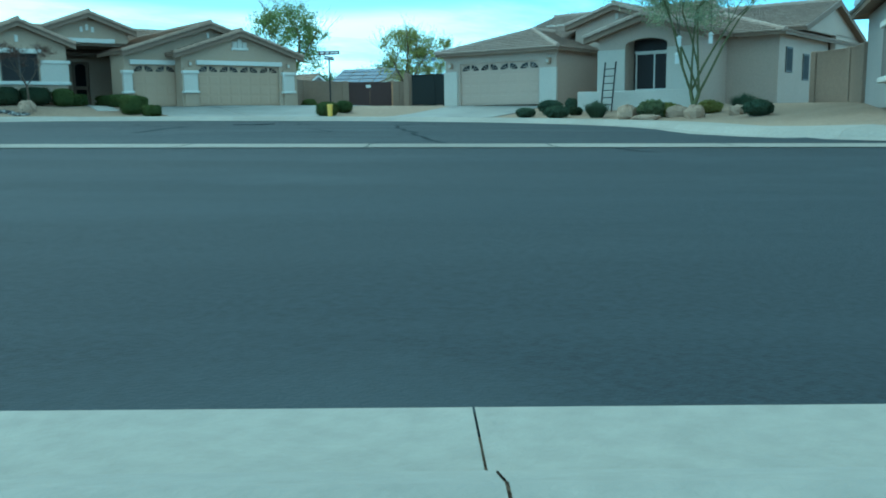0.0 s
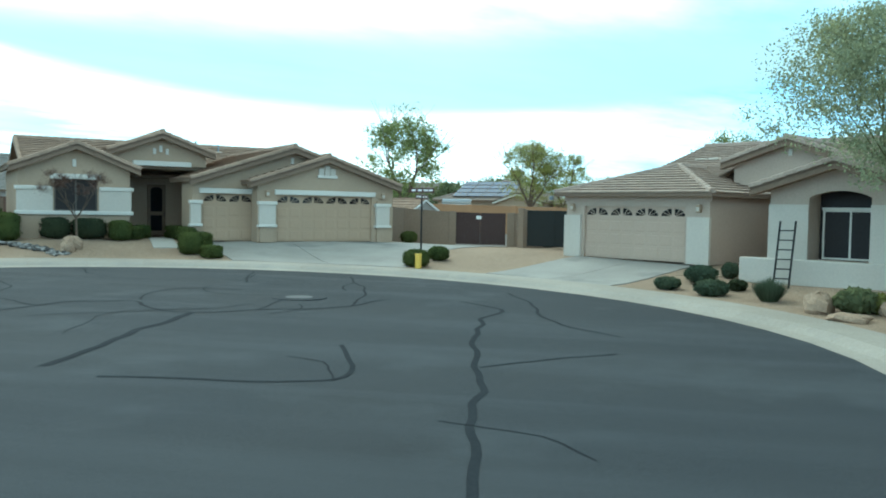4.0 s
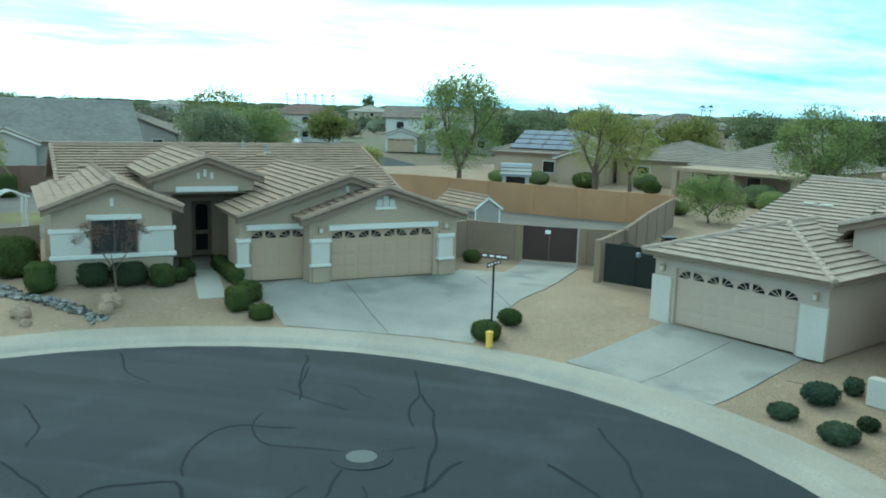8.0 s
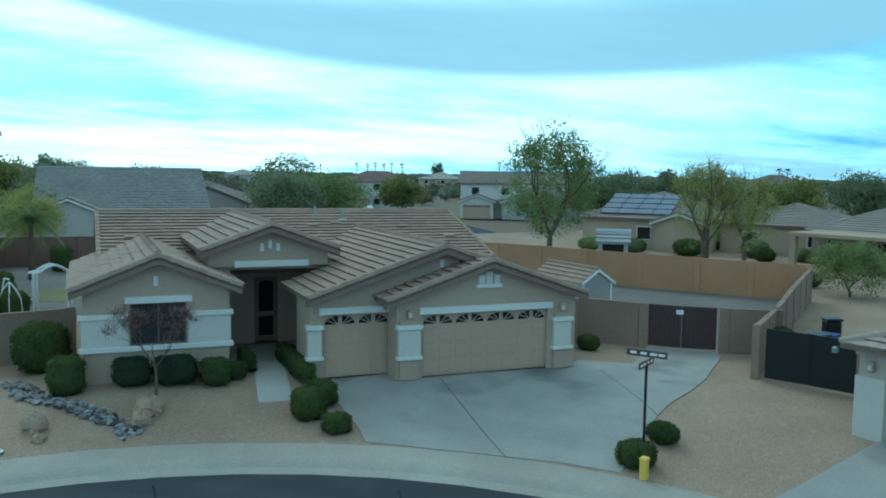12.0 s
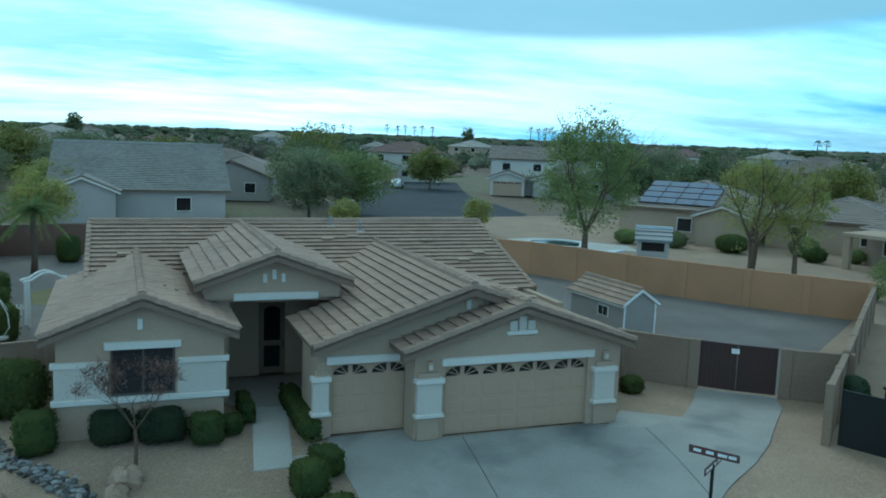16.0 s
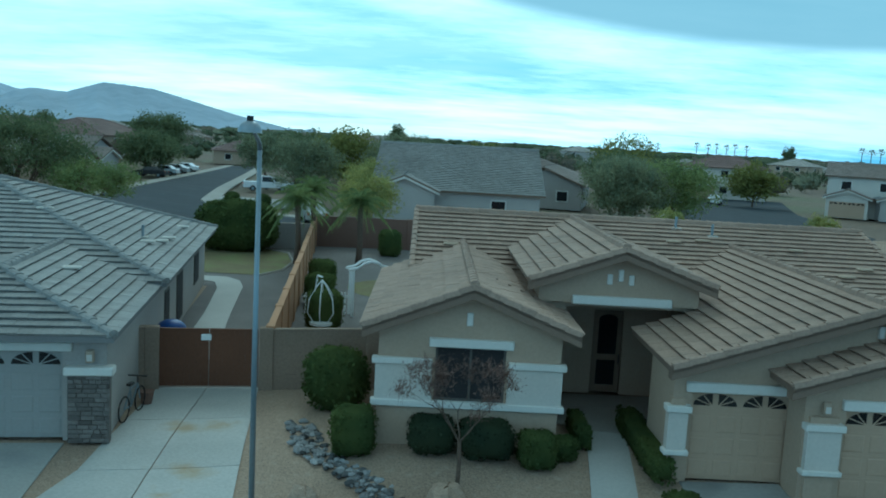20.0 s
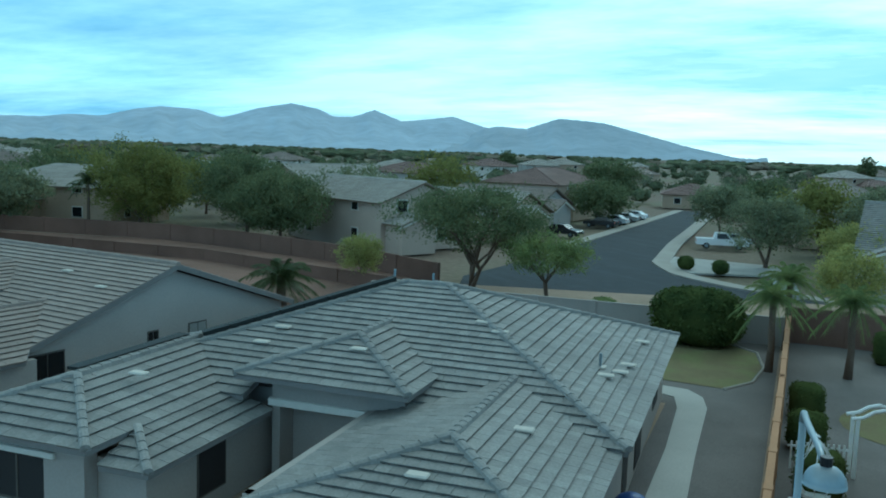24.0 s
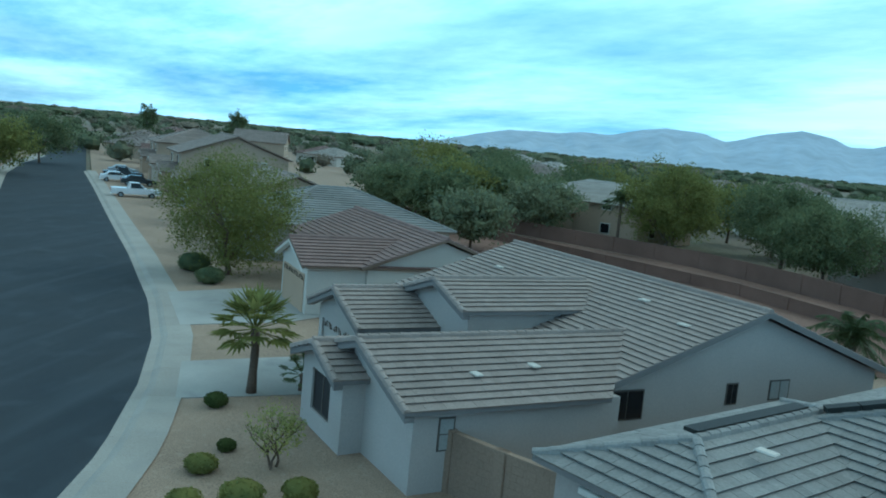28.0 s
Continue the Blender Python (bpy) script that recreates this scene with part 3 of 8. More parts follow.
def roof_face(parent, pts, mat, under, name="roof_slope", course=0.35, wide=0.34, near=0, near_from=0, rnd=None, thick=0.14):
    """One roof slope: a slab, and courses of flat tiles, each lapping over the one below.
    pts: eave start, eave end, then the upper points, counter-clockwise from above."""
    rnd = rnd or random.Random(7)
    p0, p1 = Vector(pts[0]), Vector(pts[1])
    ex = (p1 - p0).normalized()
    nrm = Vector((0, 0, 0))
    for i in range(len(pts)):
        a, b = Vector(pts[i]), Vector(pts[(i + 1) % len(pts)])
        nrm += a.cross(b)
    nrm.normalize()
    if nrm.z < 0:
        nrm = -nrm
    ey = nrm.cross(ex).normalized()
    q = [((Vector(p) - p0).dot(ex), (Vector(p) - p0).dot(ey)) for p in pts]
    slab = Bits().slab(pts, thick)
    face = part(name, slab, under, parent)
    top = max(v for _, v in q)

    def span(v):
        xs = []
        for i in range(len(q)):
            (xa, va), (xb, vb) = q[i], q[(i + 1) % len(q)]
            if abs(va - vb) < 1e-6:
                if abs(va - v) < 1e-4:
                    xs += [xa, xb]
            elif min(va, vb) - 1e-6 <= v <= max(va, vb) + 1e-6:
                xs.append(xa + (xb - xa) * (v - va) / (vb - va))
        return (min(xs), max(xs)) if xs else None
    rows = max(1, int(top / course))
    step = top / rows
    bulk = Bits()
    singles = []
    for r in range(rows):
        va, vb = r * step - (0.05 if r == 0 else 0.0), (r + 1) * step
        a0, b0 = span(max(0.0, va)) or (0, 0)
        s1 = span(min(top - 1e-4, vb)) or (0, 0)
        a1, b1 = s1
        lo, hi = min(a0, a1), max(b0, b1)
        x = lo - (wide / 2 if r % 2 else 0) - 0.001
        while x < hi:
            g = 0.004
            xa, xb = x + g, x + wide - g
            c = [min(max(xa, a0), b0), min(max(xb, a0), b0), min(max(xb, a1), b1), min(max(xa, a1), b1)]
            x += wide
            if c[1] - c[0] < 0.02 and c[2] - c[3] < 0.02:
                continue
            j = rnd.uniform(-0.004, 0.006)
            h0, h1 = 0.08 + j, 0.022 + j
            vs = [(c[0], va + 0.03, 0.01), (c[1], va + 0.03, 0.01), (c[2], vb, 0.0), (c[3], vb, 0.0), (c[0], va, h0), (c[1], va, h0), (c[2], vb, h1), (c[3], vb, h1)]
            vs = [p0 + ex * u + ey * v + nrm * w for u, v, w in vs]
            fs = [(4, 5, 6, 7), (0, 1, 5, 4), (1, 2, 6, 5), (3, 0, 4, 7)]
            if near_from <= len(singles) + near_from and len(singles) < near and r >= near_from:
                singles.append((vs, fs))
            else:
                bulk.add(vs, fs)
    if bulk.v:
        tagged(part("tile_field", bulk, mat, face), kind="stuff")
    for vs, fs in singles:
        part("tile", Bits().add(vs, fs), mat, face)
    return face


def ridge_cap(parent, a, b, mat, w=0.26, h=0.10, seg=0.38, name="ridge_capping"):
    """Lapped half-round cap tiles along a ridge or hip."""
    a, b = Vector(a), Vector(b)
    d = b - a
    n = max(1, int(d.length / seg))
    e = d.normalized()
    s = e.cross(Vector((0, 0, 1))).normalized()
    u = s.cross(e).normalized()
    bits = Bits()
    for i in range(n):
        p, q = a + d * (i / n), a + d * ((i + 1.08) / n)
        ring = []
        for c, lift in ((p, 0.03), (q, 0.0)):
            for k in range(6):
                an = math.pi * k / 5
                ring.append(c + s * (math.cos(an) * w / 2) + u * (math.sin(an) * h - (0.09 if k in (0, 5) else 0.01) + lift))
        bits.add(ring, [(k, k + 1, k + 7, k + 6) for k in range(5)] + [(5, 4, 3, 2, 1, 0), (6, 7, 8, 9, 10, 11)])
    return tagged(part(name, bits, mat, parent), kind="stuff")


def gable_roof(parent, x0, x1, y0, y1, eave, pitch, axis, mat, under, near=0, caps=True):
    """Two slopes with the ridge along 'x' or 'y'; the outline is that of the eaves."""
    if axis == "y":
        xm = (x0 + x1) / 2
        top = eave + (x1 - x0) / 2 * pitch
        roof_face(parent, [(x0, y1, eave), (x0, y0, eave), (xm, y0, top), (xm, y1, top)], mat, under, near=near)
        roof_face(parent, [(x1, y0, eave), (x1, y1, eave), (xm, y1, top), (xm, y0, top)], mat, under, near=near)
        ridge = ((xm, y0, top + 0.05), (xm, y1, top + 0.05))
    else:
        ym = (y0 + y1) / 2
        top = eave + (y1 - y0) / 2 * pitch
        roof_face(parent, [(x0, y0, eave), (x1, y0, eave), (x1, ym, top), (x0, ym, top)], mat, under, near=near)
        roof_face(parent, [(x1, y1, eave), (x0, y1, eave), (x0, ym, top), (x1, ym, top)], mat, under, near=0)
        ridge = ((x0, ym, top + 0.05), (x1, ym, top + 0.05))
    if caps:
        ridge_cap(parent, *ridge, mat)
    return top


def hip_roof(parent, x0, x1, y0, y1, eave, pitch, mat, under, near=0, course=0.35, wide=0.34):
    w, d = x1 - x0, y1 - y0
    r = min(w, d) / 2
    top = eave + r * pitch
    if w >= d:
        a, b = (x0 + r, y0 + r, top), (x1 - r, y0 + r, top)
    else:
        a, b = (x0 + r, y0 + r, top), (x0 + r, y1 - r, top)
    c = [(x0, y0, eave), (x1, y0, eave), (x1, y1, eave), (x0, y1, eave)]
    k = dict(course=course, wide=wide)
    if w >= d:
        roof_face(parent, [c[0], c[1], b, a], mat, under, near=near, **k)
        roof_face(parent, [c[1], c[2], b], mat, under, **k)
        roof_face(parent, [c[2], c[3], a, b], mat, under, **k)
        roof_face(parent, [c[3], c[0], a], mat, under, **k)
        ends = [(c[0], a), (c[3], a), (c[1], b), (c[2], b)]
    else:
        roof_face(parent, [c[0], c[1], a], mat, under, near=near, **k)
        roof_face(parent, [c[1], c[2], b, a], mat, under, **k)
        roof_face(parent, [c[2], c[3], b], mat, under, **k)
        roof_face(parent, [c[3], c[0], a, b], mat, under, **k)
        ends = [(c[0], a), (c[1], a), (c[2], b), (c[3], b)]
    up = Vector((0, 0, 0.05))
    for p, q in ends:
        ridge_cap(parent, Vector(p) + up, Vector(q) + up, mat)
    if abs(w - d) > 0.1:
        ridge_cap(parent, Vector(a) + up, Vector(b) + up, mat)
    return top


def polygon_sheet(name, outline, z, mat, parent=None):
    """A flat sheet with any outline."""
    pts = [Vector((x, y, z)) for x, y in outline]
    faces = []
    for a, b, c in tessellate_polygon([pts]):
        n = (pts[b] - pts[a]).cross(pts[c] - pts[a]).z
        if abs(n) > 1e-9:
            faces.append((a, b, c) if n > 0 else (c, b, a))
    ob = lay_sheet(mesh_object(name, pts, faces, mat))
    if parent is not None:
        ob.parent = parent
    return ob


def slab_on_ground(name, outline, z0, z1, mat, parent):
    """A cast slab with any outline and an edge of real depth."""
    pts = [Vector((x, y, z1)) for x, y in outline]
    k = len(pts)
    faces = []
    for a, b, c in tessellate_polygon([pts]):
        n = (pts[b] - pts[a]).cross(pts[c] - pts[a]).z
        if abs(n) > 1e-9:
            faces.append((a, b, c) if n > 0 else (c, b, a))
    area = sum(outline[i][0] * outline[(i + 1) % k][1] - outline[(i + 1) % k][0] * outline[i][1] for i in range(k))
    side = [(i, k + i, k + (i + 1) % k, (i + 1) % k) for i in range(k)]
    if area < 0:
        side = [f[::-1] for f in side]
    ob = lay_sheet(mesh_object(name, pts + [Vector((x, y, z0)) for x, y in outline], faces + side, mat))
    ob.parent = parent
    return ob

# ---- ground, streets and pavements ----
DX, DY = -0.717, 0.697          # the main street runs this way
NX, NY = 0.697, 0.717           # and this is across it, towards the houses
QX, QY = -16.5, -27.5
BULB, BULB_R = (-12.6, -17.6), 14.8


def street(s, o):
    return (QX + s * DX + o * NX, QY + s * DY + o * NY)


def arc(cx, cy, r, a0, a1, n):
    return [(cx + r * math.cos(a0 + (a1 - a0) * i / n), cy + r * math.sin(a0 + (a1 - a0) * i / n)) for i in range(n + 1)]


FILLET = 6.0
fa, fb = street(24.55, FILLET), street(-16.35, FILLET)
n_ang = math.atan2(NY, NX)
ang_a = math.atan2(fa[1] - BULB[1], fa[0] - BULB[0])
ang_b = math.atan2(fb[1] - BULB[1], fb[0] - BULB[0])
far_bend = [(-320, 62), (-162, 24.4), (-136, 19.4), (-98, 11.8), (-80.6, 8.4), (-65.3, 5.1), (-56.8, 2.7), (-50.1, 0.1), (-44.0, -2.8), (-40.4, -5.1)]
kerb_line = far_bend + [street(29, 0)]
kerb_line += arc(*fa, FILLET, n_ang + math.pi, ang_a + math.pi + 2 * math.pi * (ang_a + math.pi < n_ang - math.pi + 0.01), 8)
a_from = ang_a if ang_a > ang_b else ang_a + 2 * math.pi
kerb_line += arc(*BULB, BULB_R, a_from, ang_b, 44)[1:-1]
end_b = ang_b + math.pi
kerb_line += arc(*fb, FILLET, end_b, n_ang + math.pi, 8)
kerb_line += [street(-s, 0) for s in (22, 40, 80, 200)]
opposite = [street(-200, -12.5), street(-80, -12.5), street(-30, -12.5), street(-8, -12.5), street(10, -12.5), street(30, -12.0), (-58, -8.0), (-66, -4.8), (-76, -2.8), (-101, 1.5), (-150, 10.7), (-172, 16.4), (-200, 26), (-322, 54)]


def offset(line, d):
    """The line moved d to its left."""
    out = []
    for i, p in enumerate(line):
        a, b = line[max(i - 1, 0)], line[min(i + 1, len(line) - 1)]
        k = math.hypot(b[0] - a[0], b[1] - a[1]) or 1
        out.append((p[0] - (b[1] - a[1]) / k * d, p[1] + (b[0] - a[0]) / k * d))
    return out


def resample(line, step):
    out, rest = [line[0]], 0.0
    for a, b in zip(line, line[1:]):
        k = math.hypot(b[0] - a[0], b[1] - a[1])
        t = step - rest
        while t <= k:
            out.append((a[0] + (b[0] - a[0]) * t / k, a[1] + (b[1] - a[1]) * t / k))
            t += step
        rest = k - (t - step)
    return out


Z_ROAD, Z_WALK, Z_LOT = -0.16, 0.0, -0.02
ground = polygon_sheet("ground", [(-4500, -4500), (4500, -4500), (4500, 4500), (-4500, 4500)], -0.30, M["desert"])
tagged(ground, "pale desert soil stretching to the horizon", "ground", kind="structure")
road = polygon_sheet("road", kerb_line + opposite, Z_ROAD, M["asphalt"])
tagged(road, "dark patched asphalt street with a round cul-de-sac", "road", kind="structure")
lot = polygon_sheet("front_yards_gravel", offset(kerb_line, 0.8) + [(140, -150), (140, 60), (20, 60), (-40, 46), (-330, 150)], Z_LOT, M["gravel"])
tagged(lot, "tan decomposed granite gravel of the front yards", "gravel", kind="structure")
lot2 = polygon_sheet("opposite_yards_gravel", offset(opposite, 0.8) + [(-330, -160), (60, -260)], Z_LOT, M["gravel"])
tagged(lot2, "tan gravel of the yards across the street", "gravel", kind="structure")


def pavement(name, line, side, step, label):
    """Rolled kerb and footway as slabs cast one after another along a kerb line."""
    pave = thing(name, label=label, category="pavement", kind="structure")
    pts = resample(line, step)
    rows = [offset(pts, side * d) for d in (-0.40, 0.0, 0.14, 0.30, 1.42)]
    hs = [Z_ROAD + 0.005, Z_ROAD + 0.03, Z_ROAD + 0.11, Z_WALK + 0.005, Z_WALK + 0.012]
    shared = 0
    bulk = Bits()
    for i in range(len(pts) - 1):
        g = 0.0013
        quad = []
        for row, h in zip(rows, hs):
            a, b = row[i], row[i + 1]
            quad.append(((a[0] + (b[0] - a[0]) * g, a[1] + (b[1] - a[1]) * g, h), (b[0] + (a[0] - b[0]) * g, b[1] + (a[1] - b[1]) * g, h)))
        vs = [p for q in quad for p in q]
        fs = [(2 * k, 2 * k + 1, 2 * k + 3, 2 * k + 2) for k in range(4)]
        if side < 0:
            fs = [f[::-1] for f in fs]
        near = math.hypot(pts[i][0] + 14, pts[i][1] + 18) < 60
        if near:
            part("slab", drape(Bits().add(vs, fs)), M["concrete"], pave)
        else:
            bulk.add(*(drape(Bits().add(vs, fs)).v, fs))
    bed = Bits()
    k = len(pts)
    bed.v = [(*p, h - 0.014) for row, h in zip(rows, hs) for p in row]
    bed.f = [(j * k + i, j * k + i + 1, (j + 1) * k + i + 1, (j + 1) * k + i) for j in range(4) for i in range(k - 1)]
    if side < 0:
        bed.f = [q[::-1] for q in bed.f]
    part("joint_bed", drape(bed), M["gravel"], pave)
    if bulk.v:
        tagged(part("far_slabs", bulk, M["concrete"], pave), kind="stuff")
    return pave


pavement("pavement", kerb_line[1:-1], 1, 1.85, "pale concrete pavement with a rolled kerb round the cul-de-sac")
pavement("pavement_opposite", opposite[1:-1], 1, 1.85, "pale concrete pavement with a rolled kerb across the street")

# the concrete valley gutter across the mouth of the cul-de-sac
gutter = thing("valley_gutter", label="pale concrete valley gutter crossing the asphalt", category="gutter", kind="structure")
for i in range(14):
    s = 22.45 - i * 2.85
    a, b = street(s - 0.01, 0.22), street(s - 2.83, 0.22)
    c, d = street(s - 2.83, -1.06), street(s - 0.01, -1.06)
    m0, m1 = street(s - 0.01, -0.42), street(s - 2.83, -0.42)
    z = Z_ROAD + 0.012
    part("slab", drape(Bits().add([(*a, z), (*m0, z - 0.006), (*d, z), (*b, z), (*m1, z - 0.006), (*c, z)], [(0, 1, 4, 3), (1, 2, 5, 4)])), M["gutter"], gutter)

# ---- parts that houses share ----
def garage_door(parent, x0, x1, z0, z1, y, mat, lites, panels=True):
    """A sectional door in the plane y facing -y: four sections with pressed panels, and arched sunburst lites on top."""
    d = part("garage_door", Bits().box(x0, x1, y, y + 0.05, z0, z1), mat, parent)
    h = (z1 - z0) / 4
    n = max(2, round((x1 - x0) / 0.62))
    w = (x1 - x0) / n
    for r in range(3 if panels else 0):
        for c in range(n):
            a, b = x0 + c * w + 0.06, x0 + (c + 1) * w - 0.06
            lo, hi = z0 + r * h + 0.07, z0 + (r + 1) * h - 0.06
            part("panel", Bits().add([(a, y - 0.002, lo), (b, y - 0.002, lo), (b, y - 0.002, hi), (a, y - 0.002, hi), (a + 0.03, y - 0.014, lo + 0.03), (b - 0.03, y - 0.014, lo + 0.03), (b - 0.03, y - 0.014, hi - 0.03), (a + 0.03, y - 0.014, hi - 0.03)],
                    [(4, 5, 6, 7), (0, 1, 5, 4), (1, 2, 6, 5), (2, 3, 7, 6), (3, 0, 4, 7)]), mat, d)
    for r in range(1, 4):
        part("seam", Bits().box(x0, x1, y - 0.004, y + 0.01, z0 + r * h - 0.006, z0 + r * h + 0.006), mat, d)
    lw = (x1 - x0) / lites
    for i in range(lites):
        # quarter-round sunbursts in mirrored pairs
        a, b = x0 + i * lw + 0.07, x0 + (i + 1) * lw - 0.07
        lo, hi = z1 - 0.36, z1 - 0.07
        left = i % 2 == 0
        pts = []
        for k in range(9):
            an = math.pi / 2 * k / 8
            x = b - (b - a) * math.cos(an) if left else a + (b - a) * math.cos(an)
            pts.append((x, lo + (hi - lo) * math.sin(an)))
        corner = (b, lo) if left else (a, lo)
        ring = [corner] + (pts if not left else pts)
        k = len(ring)
        part("lite", Bits().add([(x, y - 0.008, z) for x, z in ring], [tuple(range(k)) if not left else tuple(range(k))]), M["glass"], d, "dark arched window lite")
        bars = Bits()
        for an in (30, 60):
            q = math.radians(an)
            x = b - (b - a) * math.cos(q) if left else a + (b - a) * math.cos(q)
            bars.bar((corner[0], y - 0.014, lo), (x, y - 0.014, lo + (hi - lo) * math.sin(q)), 0.022, 0.01, up=(0, 1, 0))
        part("sunburst", bars, mat, d)
    return d


def window(parent, x0, x1, z0, z1, y, mullions=1, mat="glass", trim=None, name="window"):
    """A framed window in the plane y facing -y."""
    f = Bits()
    w = 0.06
    for a in ((x0, x0 + w, z0, z1), (x1 - w, x1, z0, z1), (x0 + w, x1 - w, z0, z0 + w), (x0 + w, x1 - w, z1 - w, z1)):
        f.box(a[0], a[1], y + 0.02, y + 0.10, a[2], a[3])
    for i in range(1, mullions + 1):
        x = x0 + (x1 - x0) * i / (mullions + 1)
        f.box(x - 0.03, x + 0.03, y + 0.03, y + 0.09, z0 + w, z1 - w)
    win = part(name, f, trim or M["frame"], parent)
    for i in range(mullions + 1):
        a = x0 + (x1 - x0) * i / (mullions + 1) + 0.03
        b = x0 + (x1 - x0) * (i + 1) / (mullions + 1) - 0.03
        part("pane", Bits().box(a, b, y + 0.05, y + 0.07, z0 + w, z1 - w), M[mat], win)
    return win


def pilaster(parent, x0, x1, y0, y1, z1, base_mat, cap=True):
    """A garage pier: plain foot, white wainscot with a sill and a cap."""
    p = part("pier", Bits().box(x0 + 0.06, x1 - 0.06, y0 + 0.06, y1, 0.0, z1), base_mat, parent)
    part("wainscot", Bits().box(x0, x1, y0, y1, 0.80, 1.78), M["stucco_w"], p, "cream stucco wainscot block")
    part("sill", rounded_box(x0 - 0.07, x1 + 0.07, y0 - 0.07, y1, 0.70, 0.82, 0.02), M["trim"], p)
    if cap:
        part("cap", rounded_box(x0 - 0.07, x1 + 0.07, y0 - 0.07, y1, 1.74, 1.90, 0.02), M["trim"], p)
    return p


def coach_lamp(parent, x, y, z):
    l = part("wall_lamp", rounded_box(x - 0.09, x + 0.09, y - 0.16, y, z, z + 0.30, 0.03), M["stucco"], parent, "square wall lamp beside the garage")
    part("lamp_glass", Bits().box(x - 0.06, x + 0.06, y - 0.168, y - 0.158, z + 0.05, z + 0.2), M["stucco_w"], l)


def fascia_gable(parent, x0, x1, y, eave, pitch, mat, depth=0.20, tile=None):
    """Barge boards below the two rakes of a gable that faces -y."""
    xm = (x0 + x1) / 2
    top = eave + (x1 - x0) / 2 * pitch
    for a, b in (((x0, eave), (xm, top)), ((x1, eave), (xm, top))):
        part("barge_board", Bits().add([(a[0], y, a[1] - 0.10), (b[0], y, b[1] - 0.10), (b[0], y, b[1] - 0.10 - depth), (a[0], y, a[1] - 0.10 - depth),
                                        (a[0], y + 0.32, a[1] - 0.10), (b[0], y + 0.32, b[1] - 0.10), (b[0], y + 0.32, b[1] - 0.10 - depth), (a[0], y + 0.32, a[1] - 0.10 - depth)],
                                       [(0, 1, 2, 3), (7, 6, 5, 4), (0, 4, 5, 1), (3, 2, 6, 7), (0, 3, 7, 4), (1, 5, 6, 2)]), mat, parent)
        if tile:
            ridge_cap(parent, (a[0], y + 0.06, a[1] + 0.03), (b[0], y + 0.06, b[1] + 0.03), tile, w=0.22, h=0.07, seg=0.4, name="rake_capping")


def roof_vent(parent, x, y, z, pitch_dir=(0, 1), kind="flat", mat=None):
    mat = mat or M["stucco_w"]
    if kind == "flat":
        part("roof_vent", rounded_box(x - 0.26, x + 0.26, y - 0.15, y + 0.15, z, z + 0.08, 0.03), mat, parent, "low pale roof vent")
    else:
        v = part("vent_pipe", Bits().tube([(x, y, z - 0.1), (x, y, z + 0.45)], 0.05, 8), M["galv"], parent)
        part("flashing", Bits().box(x - 0.18, x + 0.18, y - 0.18, y + 0.18, z - 0.02, z + 0.04), mat, v)


# ---- the tan house at the head of the cul-de-sac ----
H1 = thing("house", -0.01, 0.04, 0, -6.5, "single-storey tan stucco house with brown tile roof", "house", pad=0.25, size=0.94)
P = 0.333
st, tl, fs_ = M["stucco"], M["tile"], M["fascia"]
body = Bits()
wall_bits(body, -0.95, 0.0, 6.05, 0.0, 0.0, 2.75, 0.25, [(0.95, 5.83, 0.0, 2.22)], [(3.5, 3.88)])
wall_bits(body, 6.05, 0.0, 6.05, 6.0, 0.0, 2.75, 0.25)
wall_bits(body, -0.95, 0.9, -0.95, 0.0, 0.0, 2.75, 0.25)
part("garage_wall", body, st, H1)
body = Bits()
wall_bits(body, -3.68, 0.9, -0.70, 0.9, 0.0, 2.8, 0.25, [(0.45, 2.83, 0.0, 2.22)])
body.add([(-3.68, 0.9, 2.8), (5.8, 0.9, 2.8), (5.8, 0.9, 2.82), (1.05, 0.9, 4.37), (-3.68, 0.9, 2.82), (-3.68, 1.1, 2.8), (5.8, 1.1, 2.8), (5.8, 1.1, 2.82), (1.05, 1.1, 4.37), (-3.68, 1.1, 2.82)],
         [(0, 1, 2, 3, 4), (9, 8, 7, 6, 5), (4, 3, 8, 9), (3, 2, 7, 8)])
wall_bits(body, -3.68, 3.0, -3.68, 0.9, 0.0, 2.8, 0.25)
wall_bits(body, -2.0, 3.0, -3.43, 3.0, 0.0, 2.8, 0.25)
part("single_garage_wall", body, st, H1)
body = Bits()
wall_bits(body, -10.75, 2.1, -6.20, 2.1, 0.0, 3.12, 0.25, [(1.42, 3.18, 1.30, 2.72)], [(2.275, 4.16)])
wall_bits(body, -6.20, 2.1, -6.20, 7.88, 0.0, 3.05, 0.25)
wall_bits(body, -10.75, 10.0, -10.75, 2.1, 0.0, 3.12, 0.25)
part("wing_wall", body, st, H1)
body = Bits()
wall_bits(body, -6.55, 4.45, -2.15, 4.45, 3.55, 4.30, 0.25, (), [(2.2, 5.02)])
wall_bits(body, -6.55, 4.70, -5.75, 4.70, 0.0, 3.55, 0.25)
wall_bits(body, -6.10, 7.9, -1.5, 7.9, 0.0, 3.55, 0.25, [(1.80, 2.75, 0.0, 2.72)])
part("entry_wall", body, st, H1)
part("porch_ceiling", Bits().box(-6.0, -1.75, 4.72, 7.89, 3.40, 3.56), st, H1)
part("porch_side_wall", Bits().box(-2.0, -1.75, 3.3, 7.89, 0.0, 3.39), st, H1)
for a, b in ((-6.53, -6.30), (-2.40, -2.17)):
    part("clerestory_wall", Bits().box(a, b, 4.72, 10.6, 3.38, 4.28), st, H1)
body = Bits()
RY, PM = 13.2, 0.333   # the main ridge, and the pitch up to it
e0, rz = 3.12, 3.12 + 6.1 * PM
